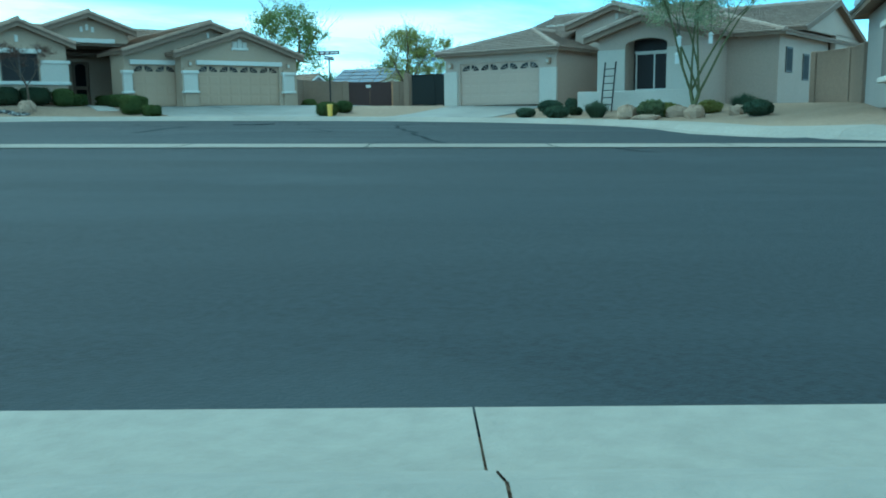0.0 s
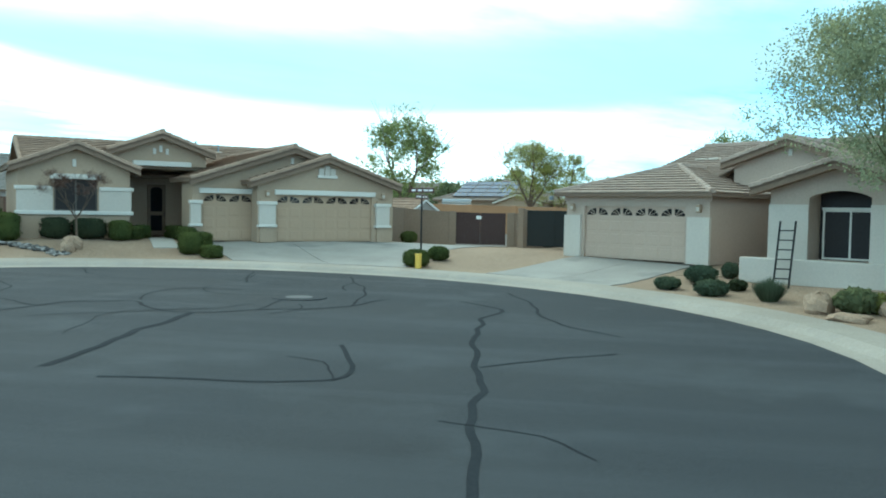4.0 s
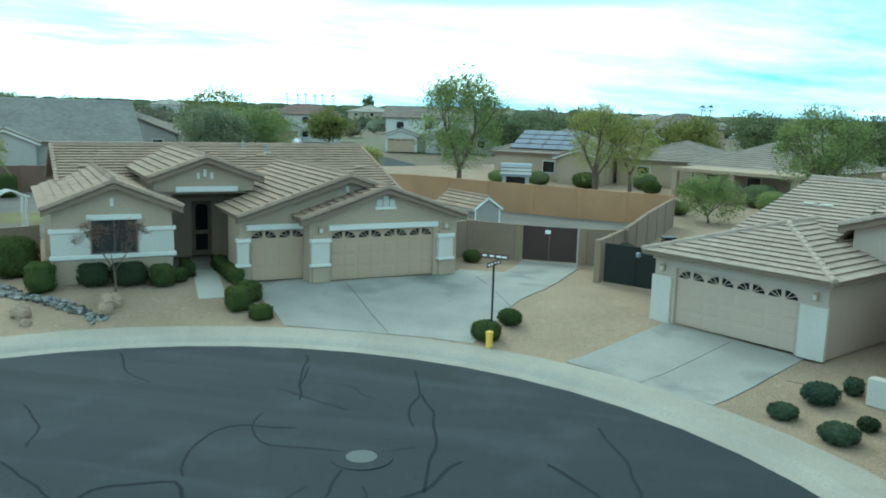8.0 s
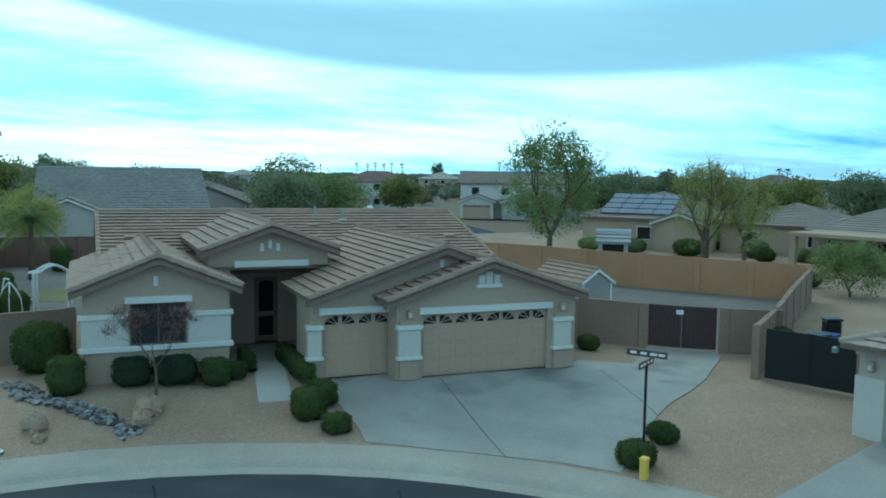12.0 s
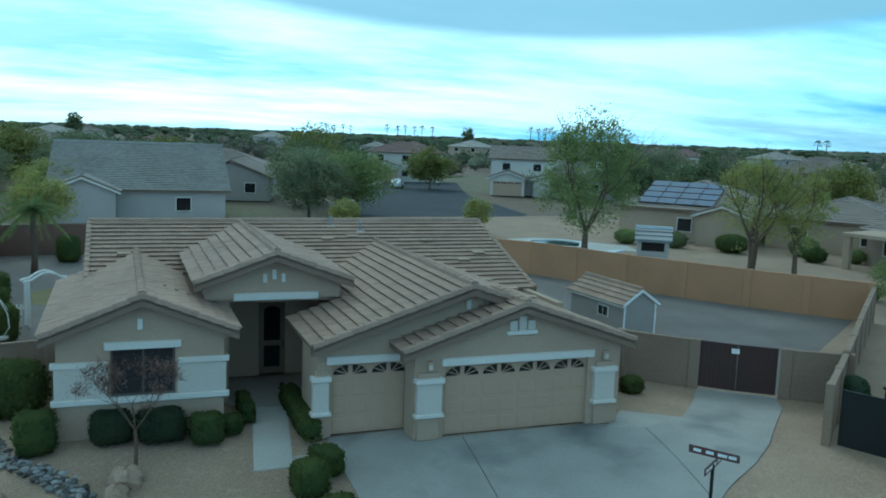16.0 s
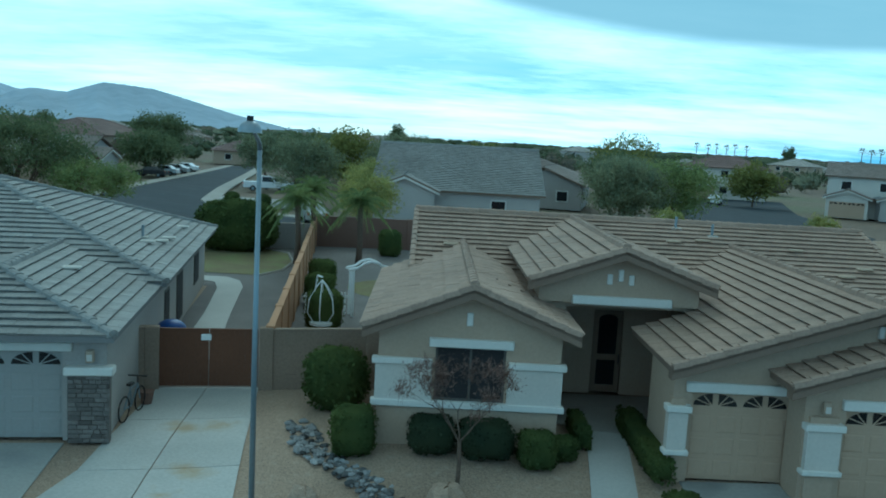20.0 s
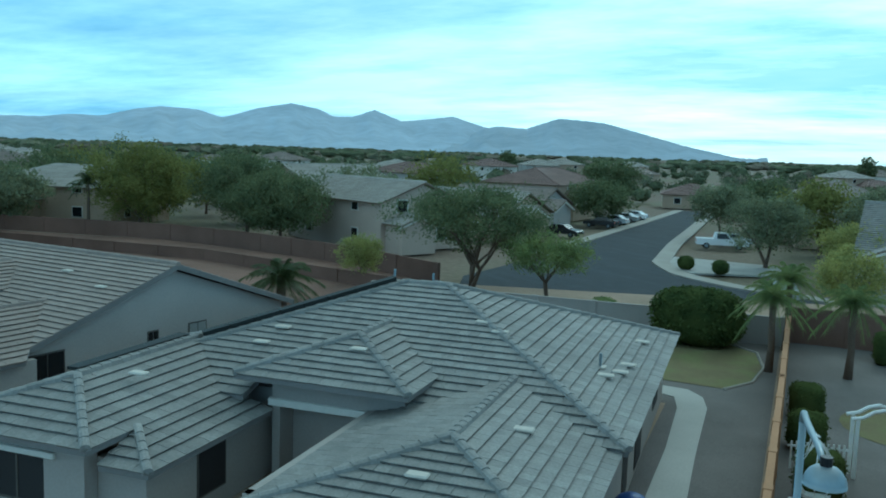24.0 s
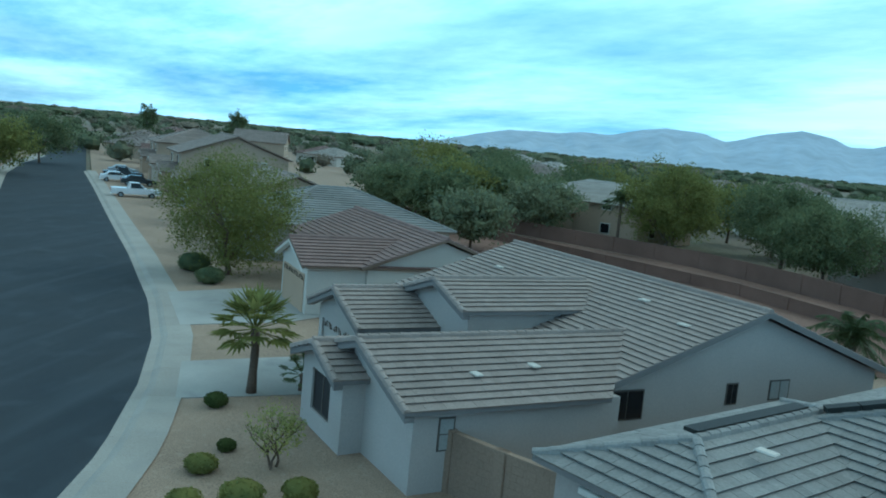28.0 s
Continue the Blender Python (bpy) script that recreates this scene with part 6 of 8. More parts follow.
# ---- block walls and gates ----
def block_wall(pts, h, mat, label, name="block_wall", post=3.2, near=False, cap=True):
    """Courses of concrete blocks between posts, with a cap course."""
    w = thing(name, label=label, category="wall", kind="structure")
    for (x0, y0), (x1, y1) in zip(pts, pts[1:]):
        m, d = along(x0, y0, x1, y1)
        n = max(1, round(d / post))
        for i in range(n):
            a, b = d * i / n, d * (i + 1) / n
            core = Bits().box(a, b, -0.07, 0.07, -0.15, h - 0.03)
            panel = Bits().add([m @ Vector(v) for v in core.v], core.f)
            p = part("panel", drape(panel), mat, w)
            if near:
                br = Bits()
                rows = int(h / 0.2)
                for r in range(rows):
                    x = a + (0.2 if r % 2 else 0.0)
                    z0, z1 = r * h / rows + 0.005, (r + 1) * h / rows - 0.005
                    while x < b - 0.05:
                        e = min(x + 0.392, b - 0.004)
                        br.box(x + 0.004, e, -0.078, 0.078, z0, z1)
                        x += 0.4
                tagged(part("block_courses", drape(Bits().add([m @ Vector(v) for v in br.v], br.f)), mat, p), kind="stuff")
            pb = rounded_box(a - 0.2, a + 0.2, -0.13, 0.13, -0.15, h + 0.06, 0.02)
            part("post", drape(Bits().add([m @ Vector(v) for v in pb.v], pb.f)), mat, w)
        pb = rounded_box(d - 0.2, d + 0.2, -0.13, 0.13, -0.15, h + 0.06, 0.02)
        part("post", drape(Bits().add([m @ Vector(v) for v in pb.v], pb.f)), mat, w)
        if cap:
            for i in range(n):
                cb = Bits().box(d * i / n + 0.2, d * (i + 1) / n - 0.2, -0.10, 0.10, h - 0.03, h + 0.03)
                part("cap", drape(Bits().add([m @ Vector(v) for v in cb.v], cb.f)), mat, w)
    return w


def gate(x0, y0, x1, y1, h, mat, label, leaves=2, sign=True, name="gate"):
    g = thing(name, label=label, category="gate")
    m, d = along(x0, y0, x1, y1)
    for i in range(leaves):
        a, b = d * i / leaves + 0.008, d * (i + 1) / leaves - 0.008
        fr = Bits()
        for q in ((a, a + 0.06, 0.08, h), (b - 0.06, b, 0.08, h), (a, b, 0.08, 0.14), (a, b, h - 0.06, h)):
            fr.box(q[0], q[1], -0.035, 0.035, q[2], q[3])
        leaf = part("gate_leaf", drape(Bits().add([m @ Vector(v) for v in fr.v], fr.f)), mat, g)
        n = max(3, round((b - a - 0.12) / 0.15))
        for k in range(n):
            s0 = a + 0.06 + (b - a - 0.12) * k / n + 0.001
            s1 = a + 0.06 + (b - a - 0.12) * (k + 1) / n - 0.001
            bd = Bits().box(s0, s1, -0.018, 0.018, 0.12, h - 0.04)
            part("board", drape(Bits().add([m @ Vector(v) for v in bd.v], bd.f)), mat, leaf)
    if sign:
        sb = rounded_box(d * 0.47 - 0.14, d * 0.47 + 0.14, -0.055, -0.03, h - 0.34, h - 0.16, 0.01)
        part("notice", drape(Bits().add([m @ Vector(v) for v in sb.v], sb.f)), M["white"], g, "small white notice")
    return g


block_wall([hw(6.3, 3.0), (9.4, 3.9), (11.35, 2.2)], 1.75, M["block"], "tan concrete block wall beside the garage", near=True)
gate(11.45, 2.1, 13.4, 0.2, 1.78, M["gate_b"], "closed dark brown double gate between block walls")
block_wall([(13.6, 0.0), (15.0, -1.4)], 1.75, M["block"], "short tan block wall beside the brown gate", near=True)
block_wall([(10.6, -4.2), (15.0, -1.3), (28.2, 7.4)], 1.8, M["block"], "tan block wall between two yards", near=True)
block_wall([(28.2, 7.6), (24.7, 12.4), (21.1, 18.3), (18.6, 24.6), (14.0, 31.5), (6.0, 38.4)], 2.0, M["block_o"], "orange-tan block wall closing the back yard", near=True)
gate(10.65, -4.55, 11.45, -7.4, 1.75, M["gate_k"], "closed black double gate beside the hipped garage", sign=False)
block_wall([(11.5, -7.6), (11.9, -9.6)], 1.75, M["block"], "short tan block wall meeting the hipped garage")
block_wall([(-16.3, 7.9), (-15.9, 7.95)], 1.75, M["block"], "tan block stub wall beside the grey house", post=1.0)
gate(-15.72, 8.0, -12.98, 8.15, 1.75, M["gate_r"], "closed rust-brown double gate with a small notice")
block_wall([(-12.75, 8.15), (-9.7, 8.3)], 1.75, M["block"], "tan block wall beside the tan house", near=True)
block_wall([(-12.65, 8.3), (-12.35, 23.0), (-12.1, 38.4)], 1.8, M["block_o"], "orange-tan block wall between two back yards", near=True)
block_wall([(-12.1, 38.4), (6.0, 38.4)], 1.9, M["block_d"], "dark red block wall at the back of the yard")
block_wall([(-36.0, 36.2), (-12.3, 37.1)], 1.5, M["stucco_n"], "grey block wall at the back of the grey house")
block_wall([(-36.9, 4.4), (-35.0, 4.75), (-33.2, 5.2)], 1.75, M["block"], "tan block wall between two houses", near=True)

# ---- street furniture ----
lamp = thing("street_lamp", -12.3, -0.85, 0.0, 0, "tall galvanised street lamp with a downward globe", "street lamp")
part("pole", Bits().tube([(0, 0, 0), (-0.02, 0, 3.5), (-0.03, 0, 7.42)], [0.058, 0.05, 0.04], 12), M["galv"], lamp, smooth=True)
part("base_plate", Bits().disc(0, 0, -0.02, 0.05, 0.18, 16), M["galv"], lamp)
part("hand_hole", rounded_box(-0.05, 0.05, -0.115, -0.085, 0.5, 0.75, 0.01), M["galv"], lamp)
part("arm", Bits().tube([(-0.03, 0, 7.38), (-0.03, -0.12, 7.5), (-0.02, -1.0, 7.64), (0.04, -2.2, 7.78), (0.07, -2.78, 7.8)], [0.042, 0.04, 0.036, 0.032, 0.03], 8), M["galv"], lamp, smooth=True)
dome = Bits()
k0 = 0
for i in range(7):
    t = math.pi / 2 * i / 6
    r = 0.155 * math.sin(t) + 0.02
    dome.v += [(0.07 + r * math.cos(2 * math.pi * j / 16), -2.87 + r * math.sin(2 * math.pi * j / 16), 7.68 + 0.17 * math.cos(t)) for j in range(16)]
for i in range(6):
    dome.f += [(i * 16 + j, (i + 1) * 16 + j, (i + 1) * 16 + (j + 1) % 16, i * 16 + (j + 1) % 16) for j in range(16)]
dome.f.append(tuple(range(96, 112)))
part("lamp_head", dome, M["galv"], lamp, "grey dome lamp head", smooth=True)
part("photocell", Bits().disc(0.07, -2.87, 7.84, 7.92, 0.05, 10), M["iron"], lamp, "dark photocell")

sign = thing("street_sign", 1.85, -8.35, 0.0, 0, "brown street name blades on a thin dark pole", "street sign")
part("pole", Bits().tube([(0, 0, 0), (0, 0, 2.62)], 0.035, 8), M["iron"], sign)
for ang, z in ((28, 2.60), (118, 2.84)):
    m = pose(0, 0, z, 0, 0, ang)
    b = rounded_box(-0.52, 0.52, -0.012, 0.012, -0.085, 0.085, 0.008)
    blade = part("blade", Bits().add([m @ Vector(v) for v in b.v], b.f), M["signbrown"], sign, "brown street name blade")
    for sg in (-1, 1):
        for x0, x1 in ((-0.46, -0.30), (-0.27, -0.08), (0.0, 0.16), (0.26, 0.42)):
            t = Bits().box(x0, x1, sg * 0.014 - 0.002, sg * 0.014 + 0.002, -0.03, 0.035)
            part("lettering_bar", Bits().add([m @ Vector(v) for v in t.v], t.f), M["white"], blade)
post = thing("utility_marker", 1.25, -9.05, 0.0, 20, "short yellow plastic utility pedestal by the kerb", "utility post")
part("body", rounded_box(-0.10, 0.10, -0.09, 0.09, 0, 0.50, 0.03), M["yellow"], post)
part("cap", rounded_box(-0.115, 0.115, -0.105, 0.105, 0.46, 0.56, 0.03), M["yellow"], post)
hole = thing("manhole", -6.3, -14.4, Z_ROAD, 0, "round grey manhole cover in patched asphalt", "manhole")
part("collar", Bits().disc(0, 0, -0.03, 0.014, 0.72, 28), M["asphalt"], hole, "patched asphalt collar")
part("cover", Bits().disc(0, 0, -0.02, 0.020, 0.36, 28), M["cover"], hole, "grey cover")

# sealed cracks in the asphalt
def crack(pts, w=0.10, seed=1):
    w *= 0.62
    rnd = random.Random(seed)
    dense = []
    for a, b in zip(pts, pts[1:]):
        n = max(2, int(math.hypot(b[0] - a[0], b[1] - a[1]) / 0.35))
        for i in range(n):
            f = i / n
            dense.append((a[0] + (b[0] - a[0]) * f + rnd.uniform(-0.11, 0.11), a[1] + (b[1] - a[1]) * f + rnd.uniform(-0.11, 0.11)))
    dense.append(pts[-1])
    # round the bends off
    for _ in range(1):
        dense = [dense[0]] + [((a[0] + 2 * b[0] + c[0]) / 4, (a[1] + 2 * b[1] + c[1]) / 4) for a, b, c in zip(dense, dense[1:], dense[2:])] + [dense[-1]]
    l, r = offset(dense, w / 2), offset(dense, -w / 2)
    b = Bits()
    b.v = [(*p, Z_ROAD + 0.006) for p in l] + [(*p, Z_ROAD + 0.006) for p in r]
    k = len(l)
    b.f = [(i, k + i, k + i + 1, i + 1) for i in range(k - 1)]
    part("sealed_crack", drape(b), M["seal"], road)


for i, (pts, w) in enumerate((
    ([(-14.2, -14.6), (-13.4, -14.3), (-12.5, -13.7), (-11.9, -13.2), (-10.2, -13.6), (-10.4, -14.8), (-10.2, -15.9), (-9.4, -16.4), (-8.2, -16.2), (-7.3, -16.7), (-6.0, -16.6), (-4.8, -15.8), (-4.4, -15.7)], 0.15),
    ([(-10.2, -13.6), (-9.7, -12.3), (-8.8, -11.4), (-8.0, -11.3), (-6.9, -12.1)], 0.10), ([(-8.2, -16.2), (-7.0, -14.8)], 0.10),
    ([(-9.8, -16.1), (-10.6, -17.1), (-11.6, -18.1), (-12.5, -19.3), (-13.9, -21.0)], 0.26),
    ([(-2.8, -16.8), (-2.8, -18.5), (-3.5, -19.1), (-4.5, -19.7), (-5.9, -21.4), (-7.0, -22.6), (-8.1, -24.1), (-10.4, -26.9), (-11.9, -28.8), (-13.1, -30.4)], 0.18),
    ([(-0.2, -15.7), (-0.9, -17.4), (-2.9, -20.0), (-3.5, -21.6), (-3.5, -23.0)], 0.13), ([(-6.0, -10.3), (-4.2, -6.8)], 0.09),
    ([(-2.8, -11.6), (-4.1, -14.3), (-6.0, -16.6)], 0.12), ([(-12.5, -13.7), (-13.0, -11.9), (-13.4, -10.5)], 0.10), ([(-8.1, -24.1), (-6.6, -24.1), (-5.1, -24.3)], 0.10),
    ([(-13.4, -22.1), (-12.5, -22.7), (-11.4, -23.6), (-10.6, -24.0), (-9.7, -23.0), (-9.0, -21.3)], 0.14), ([(-12.3, -33.0), (-12.7, -33.5), (-13.0, -34.2)], 0.10),
    ([(-12.3, -7.6), (-12.2, -9.2), (-12.7, -10.4)], 0.09), ([(-9.1, -4.2), (-9.5, -5.9), (-9.1, -7.2)], 0.09), ([(-5.7, -9.3), (-4.6, -7.9)], 0.08),
    ([(-1.9, -9.6), (-2.6, -11.1), (-3.9, -12.5), (-4.3, -13.4)], 0.10),
)):
    crack(pts, w, i + 1)
# finer cracks branching over the round end
rc = random.Random(77)
for i in range(15):
    a, r = rc.uniform(0, 6.28), 11.5 * rc.random() ** 0.5
    x, y = BULB[0] + r * math.cos(a), BULB[1] + r * math.sin(a)
    d = rc.uniform(0, 6.28)
    pts = [(x, y)]
    for _ in range(rc.randint(2, 5)):
        d += rc.uniform(-1.0, 1.0)
        k = rc.uniform(0.6, 1.5)
        q = (pts[-1][0] + k * math.cos(d), pts[-1][1] + k * math.sin(d))
        if math.hypot(q[0] - BULB[0], q[1] - BULB[1]) > 12.8:
            break
        pts.append(q)
    if len(pts) > 1:
        crack(pts, rc.uniform(0.035, 0.07), 50 + i)

# ---- planting round the cul-de-sac ----
G1 = "clipped shrubs in front of the tan house"
for x, y, w, h, lab in ((-10.35, 2.75, 1.1, 1.1, "large clipped round green shrub beside cobbles"), (-8.55, 2.65, 1.1, 0.82, "clipped dusky green shrub under the window"), (-7.3, 2.4, 1.3, 0.82, "clipped dusky green shrub under the window"),
                        (-6.2, 1.9, 0.92, 0.82, "clipped square green shrub near the walk"), (-4.4, -1.4, 0.95, 0.88, "clipped round green shrub beside the driveway"), (-3.7, -0.6, 0.9, 0.74, "clipped round green shrub beside the driveway"), (-4.05, -2.65, 0.78, 0.5, "low clipped green shrub beside the driveway"), (-5.45, 2.3, 0.6, 0.55, "clipped green shrub beside the front walk")):
    shrub(x, y, w, h, mat="sage" if "dusky" in lab else "hedge", label=lab, group=G1, leaves=900, size=0.045, box=0.4)
shrub(-10.75, 6.3, 1.8, 1.6, label="big dark green rounded shrub by the block wall", leaves=1500, size=0.06, box=0.25)
shrub(*hw(-3.85, 2.6), 0.62, 0.6, d=4.4, label="low clipped green hedge along the front walk", leaves=1300, size=0.045, box=0.5, turn=-6.5, name="hedge")
shrub(*hw(-5.42, 3.2), 0.42, 0.55, d=2.0, label="low clipped green hedge beside the wing", leaves=800, size=0.045, box=0.5, turn=-6.5, name="hedge")
shrub(1.7, -8.25, 0.92, 0.65, label="clipped dark green shrub behind the street sign", leaves=900, size=0.045, box=0.3)
shrub(3.3, -7.5, 0.75, 0.55, d=0.95, label="low uneven dark green shrub by the driveway", leaves=800, size=0.05, box=0.1)
shrub(8.45, 2.1, 0.85, 0.6, label="small round dark shrub by the block wall", leaves=600, size=0.045, box=0.2)
shrub(14.3, -2.2, 1.1, 1.3, mat="bush", label="reddish-brown dry shrub by the gate", leaves=900, size=0.05, box=0.1)
G2 = "low shrubs in front of the hipped garage"
for x, y, w, h, mt in ((4.5, -17.72, 0.75, 0.38, "bush"), (6.1, -17.75, 0.98, 0.55, "bush"), (4.3, -19.45, 0.95, 0.46, "bush"), (5.5, -19.5, 0.5, 0.32, "sage"), (7.2, -18.05, 0.5, 0.5, "bush")):
    shrub(x, y, w, h, mat=mt, label="low grey-green desert shrub on gravel", group=G2, leaves=900, size=0.05, box=0.1)


def tuft(x, y, w, h, n, mat, label, name="grass_tuft"):
    rnd = random.Random(int(abs(x * 91 + y * 37) * 10))
    t = thing(name, x, y, Z_LOT, 0, label, "grass")
    b = Bits()
    for _ in range(n):
        a, r = rnd.uniform(0, 6.28), rnd.uniform(0, 1) ** 0.7
        base = Vector((math.cos(a), math.sin(a), 0)) * 0.18 * w * r
        tip = Vector((math.cos(a) * w / 2 * r, math.sin(a) * w / 2 * r, h * rnd.uniform(0.6, 1.0) * (1 - 0.25 * r)))
        s = Vector((-math.sin(a), math.cos(a), 0)) * 0.012
        b.add([base - s, base + s, tip], [(0, 1, 2)])
    tagged(part("grass_blade_field", b, M[mat], t), kind="stuff")


tuft(4.4, -21.25, 1.15, 0.75, 2200, "bush", "rounded dark ornamental grass tuft")
for x, y, w, h in ((3.5, -23.2, 0.95, 0.5), (4.0, -24.9, 0.8, 0.4), (3.3, -25.9, 0.75, 0.42), (2.7, -24.4, 1.0, 0.2), (3.7, -27.2, 0.65, 0.32), (9.0, -9.4, 0.5, 0.25), (-11.35, 0.45, 0.75, 0.5), (-8.45, 0.3, 0.85, 0.5), (-8.75, -0.3, 0.6, 0.4), (-11.3, -0.4, 0.4, 0.22)):
    boulder(x, y, w, h, "weathered tan boulder on gravel", group="boulders in the front yards")
for x, y, w, h in ((3.9, -23.95, 1.05, 0.6), (4.9, -25.6, 0.8, 0.4), (4.1, -24.5, 0.55, 0.45)):
    shrub(x, y, w, h, mat="leaf_d" if w > 1 else "leaf_o", label="spiky olive-green agave-like shrub between boulders", leaves=700, size=0.09, box=0.0)
# dry stream of cobbles
cob = thing("cobble_stream", label="dry stream of grey and white river cobbles", category="cobbles", kind="structure")
rnd = random.Random(5)
run = [(-11.65, 4.7), (-11.3, 3.0), (-10.6, 2.0), (-9.9, 1.0), (-9.3, -0.1), (-9.0, -1.1)]
cobs = []
for i in range(3):
    b = Bits()
    lumpy(b, random.Random(i), 0, 0, 0.0, 0.5, 0.36, 0.26, 0.12, 8, 5)
    me = bpy.data.meshes.new("cobble")
    me.from_pydata(b.v, [], b.f)
    me.materials.append(M["cobble"])
    cobs.append(me)
line = resample(run, 0.055)
for i in range(330):
    px, py = line[int(i / 330 * (len(line) - 1))]
    o = new("cobble", cobs[i % 3])
    o.parent = cob
    s = rnd.uniform(0.10, 0.27)
    o.matrix_world = pose(px + rnd.uniform(-0.34, 0.34), py + rnd.uniform(-0.25, 0.25), Z_LOT + 0.03 + land(px, py), 0, 0, rnd.uniform(0, 360)) @ Matrix.Diagonal((s, s, s, 1))


def bare_tree(x, y, h, r, label, seed=4, depth=4, twigs="twig"):
    rnd = random.Random(seed)
    t = thing("bare_tree", x, y, -0.03, 0, label, "tree")
    wood, tips = Bits(), []
    wood.tube([(0, 0, 0), (0.02, 0, h * 0.2), (0, 0.02, h * 0.38)], [0.055, 0.045, 0.04], 8, cap=False)
    for k in range(5):
        a = k * 1.3
        grow(rnd, wood, tips, Vector((0, 0.02, h * 0.36)), Vector((math.cos(a) * 0.8, math.sin(a) * 0.8, 0.9)).normalized(), h * 0.24, 0.022, depth - 1, 0.7, 5)
    part("trunk", wood, M["bark"], t, smooth=True)
    tw = Bits()
    for p in tips:
        for _ in range(17):
            e = Vector((rnd.uniform(-1, 1), rnd.uniform(-1, 1), rnd.uniform(-0.4, 1))).normalized()
            q = p + e * rnd.uniform(0.12, 0.3) * r
            s = e.cross(Vector((0.3, 0.2, 1))).normalized() * 0.006
            tw.add([p - s, p + s, q], [(0, 1, 2)])
            for _ in range(2):
                c = p.lerp(q, rnd.uniform(0.4, 1.0))
                g = Vector((rnd.uniform(-1, 1), rnd.uniform(-1, 1), rnd.uniform(-1, 1))).normalized() * 0.035
                tw.add([c - g, c + g.cross(Vector((0, 0, 1))) * 0.7, c + g], [(0, 1, 2)])
    tagged(part("twig_spray", tw, M[twigs], t), kind="stuff")


bare_tree(-8.15, 0.95, 2.9, 1.3, "small leafless tree with reddish-brown twigs before the window")

# the palo verde in front of the pinkish house
tuft(4.6, -27.0, 1.2, 0.7, 1800, "bush", "dark rounded grass tuft under the palo verde")
tree(3.6, -25.6, 7.5, 3.8, leaf="leaf_p", bark="greenbark", n=11500, size=0.072, trunk_h=0.9, trunk_r=0.075, stems=2, label="tall palo verde tree with green branches and a feathery grey-green crown", depth=3, spread=0.50, clump=0.24, seed=33, name="palo_verde_tree", crown_z=5.3)
for k, (fx, fy, fz) in enumerate(((3.4, -25.2, 2.35), (3.86, -26.1, 2.35), (3.38, -25.15, 1.8))):
    fd = thing("bird_feeder", fx, fy, fz, 0, "white hanging bird feeder in the palo verde", "bird feeder")
    part("tube", Bits().disc(0, 0, 0, 0.28, 0.07, 10), M["white"], fd)
    part("roof", Bits().tube([(0, 0, 0.28), (0, 0, 0.38)], [0.11, 0.01], 10), M["white"], fd)
    part("cord", Bits().tube([(0, 0, 0.36), (0, 0, 1.4)], 0.008, 4), M["iron"], fd)
shrub(2.6, -28.4, 0.9, 0.5, mat="bush", label="low dark grey-green shrub by the pavement", leaves=700, size=0.05, box=0.0)
block_wall([(9.2, -27.5), (7.4, -29.4), (5.2, -30.6)], 1.75, M["block"], "short tan block wall between two houses", near=True)
# ladder leaning at the window wing
lad = thing("ladder", label="dark metal ladder leaning against the plinth", category="ladder")
la, lb = (6.3, -20.15), (6.38, -20.6)
for px, py in (la, lb):
    part("rail", drape(Bits().bar((px, py, 0.0), (px + 0.28, py, 1.95), 0.05, 0.035)), M["iron"], lad)
for k in range(1, 7):
    f = k / 7
    part("rung", drape(Bits().bar((la[0] + 0.28 * f, la[1], 1.95 * f), (lb[0] + 0.28 * f, lb[1], 1.95 * f), 0.035)), M["iron"], lad)

pail = thing("pail", 6.2, -20.35, 0.0, 0, "small white pail at the foot of the ladder", "bucket")
part("body", Bits().tube([(0, 0, 0.0), (0, 0, 0.24)], [0.09, 0.11], 12), M["white"], pail)

# ---- back yard things ----
shed = thing("shed", 13.7, 9.6, 0.0, -2, "grey-sided garden shed with brown shingle roof and white trim", "shed")
part("wall", wall_bits(wall_bits(Bits(), -1.1, -1.6, 1.1, -1.6, 0, 1.9, 0.08, (), [(1.1, 2.52)]), -1.1, 2.5, -1.1, -1.6, 0, 1.9, 0.08), M["stucco_n"], shed)
part("wall", wall_bits(wall_bits(Bits(), 1.1, -1.6, 1.1, 2.5, 0, 1.9, 0.08), 1.1, 2.5, -1.1, 2.5, 0, 1.9, 0.08, (), [(1.1, 2.52)]), M["stucco_n"], shed)
shed.matrix_world = shed.matrix_world @ Matrix.Diagonal((0.76, 1.0, 0.82, 1.0))
gable_roof(shed, -1.3, 1.3, -1.7, 2.6, 1.86, 0.62, "y", M["tile"], M["trim"])
part("corner_trim", Bits().box(-1.13, -1.03, -1.64, -1.6, 0, 1.9), M["white"], shed)
part("corner_trim", Bits().box(1.03, 1.13, -1.64, -1.6, 0, 1.9), M["white"], shed)
for sg in (-1, 1):
    part("rake_trim", Bits().bar((sg * 1.3, -1.72, 1.82), (0, -1.72, 2.62), 0.05, 0.12), M["white"], shed)
w = part("window", Bits().box(-1.14, -1.08, -0.5, 0.3, 0.95, 1.55), M["white"], shed)
part("pane", Bits().box(-1.16, -1.13, -0.43, -0.13, 1.0, 1.5), M["glass"], w)
part("pane", Bits().box(-1.16, -1.13, -0.07, 0.23, 1.0, 1.5), M["glass"], w)
swing = thing("garden_swing", -11.3, 15.2, 0.0, 25, "white metal egg-shaped garden swing seat", "garden swing")
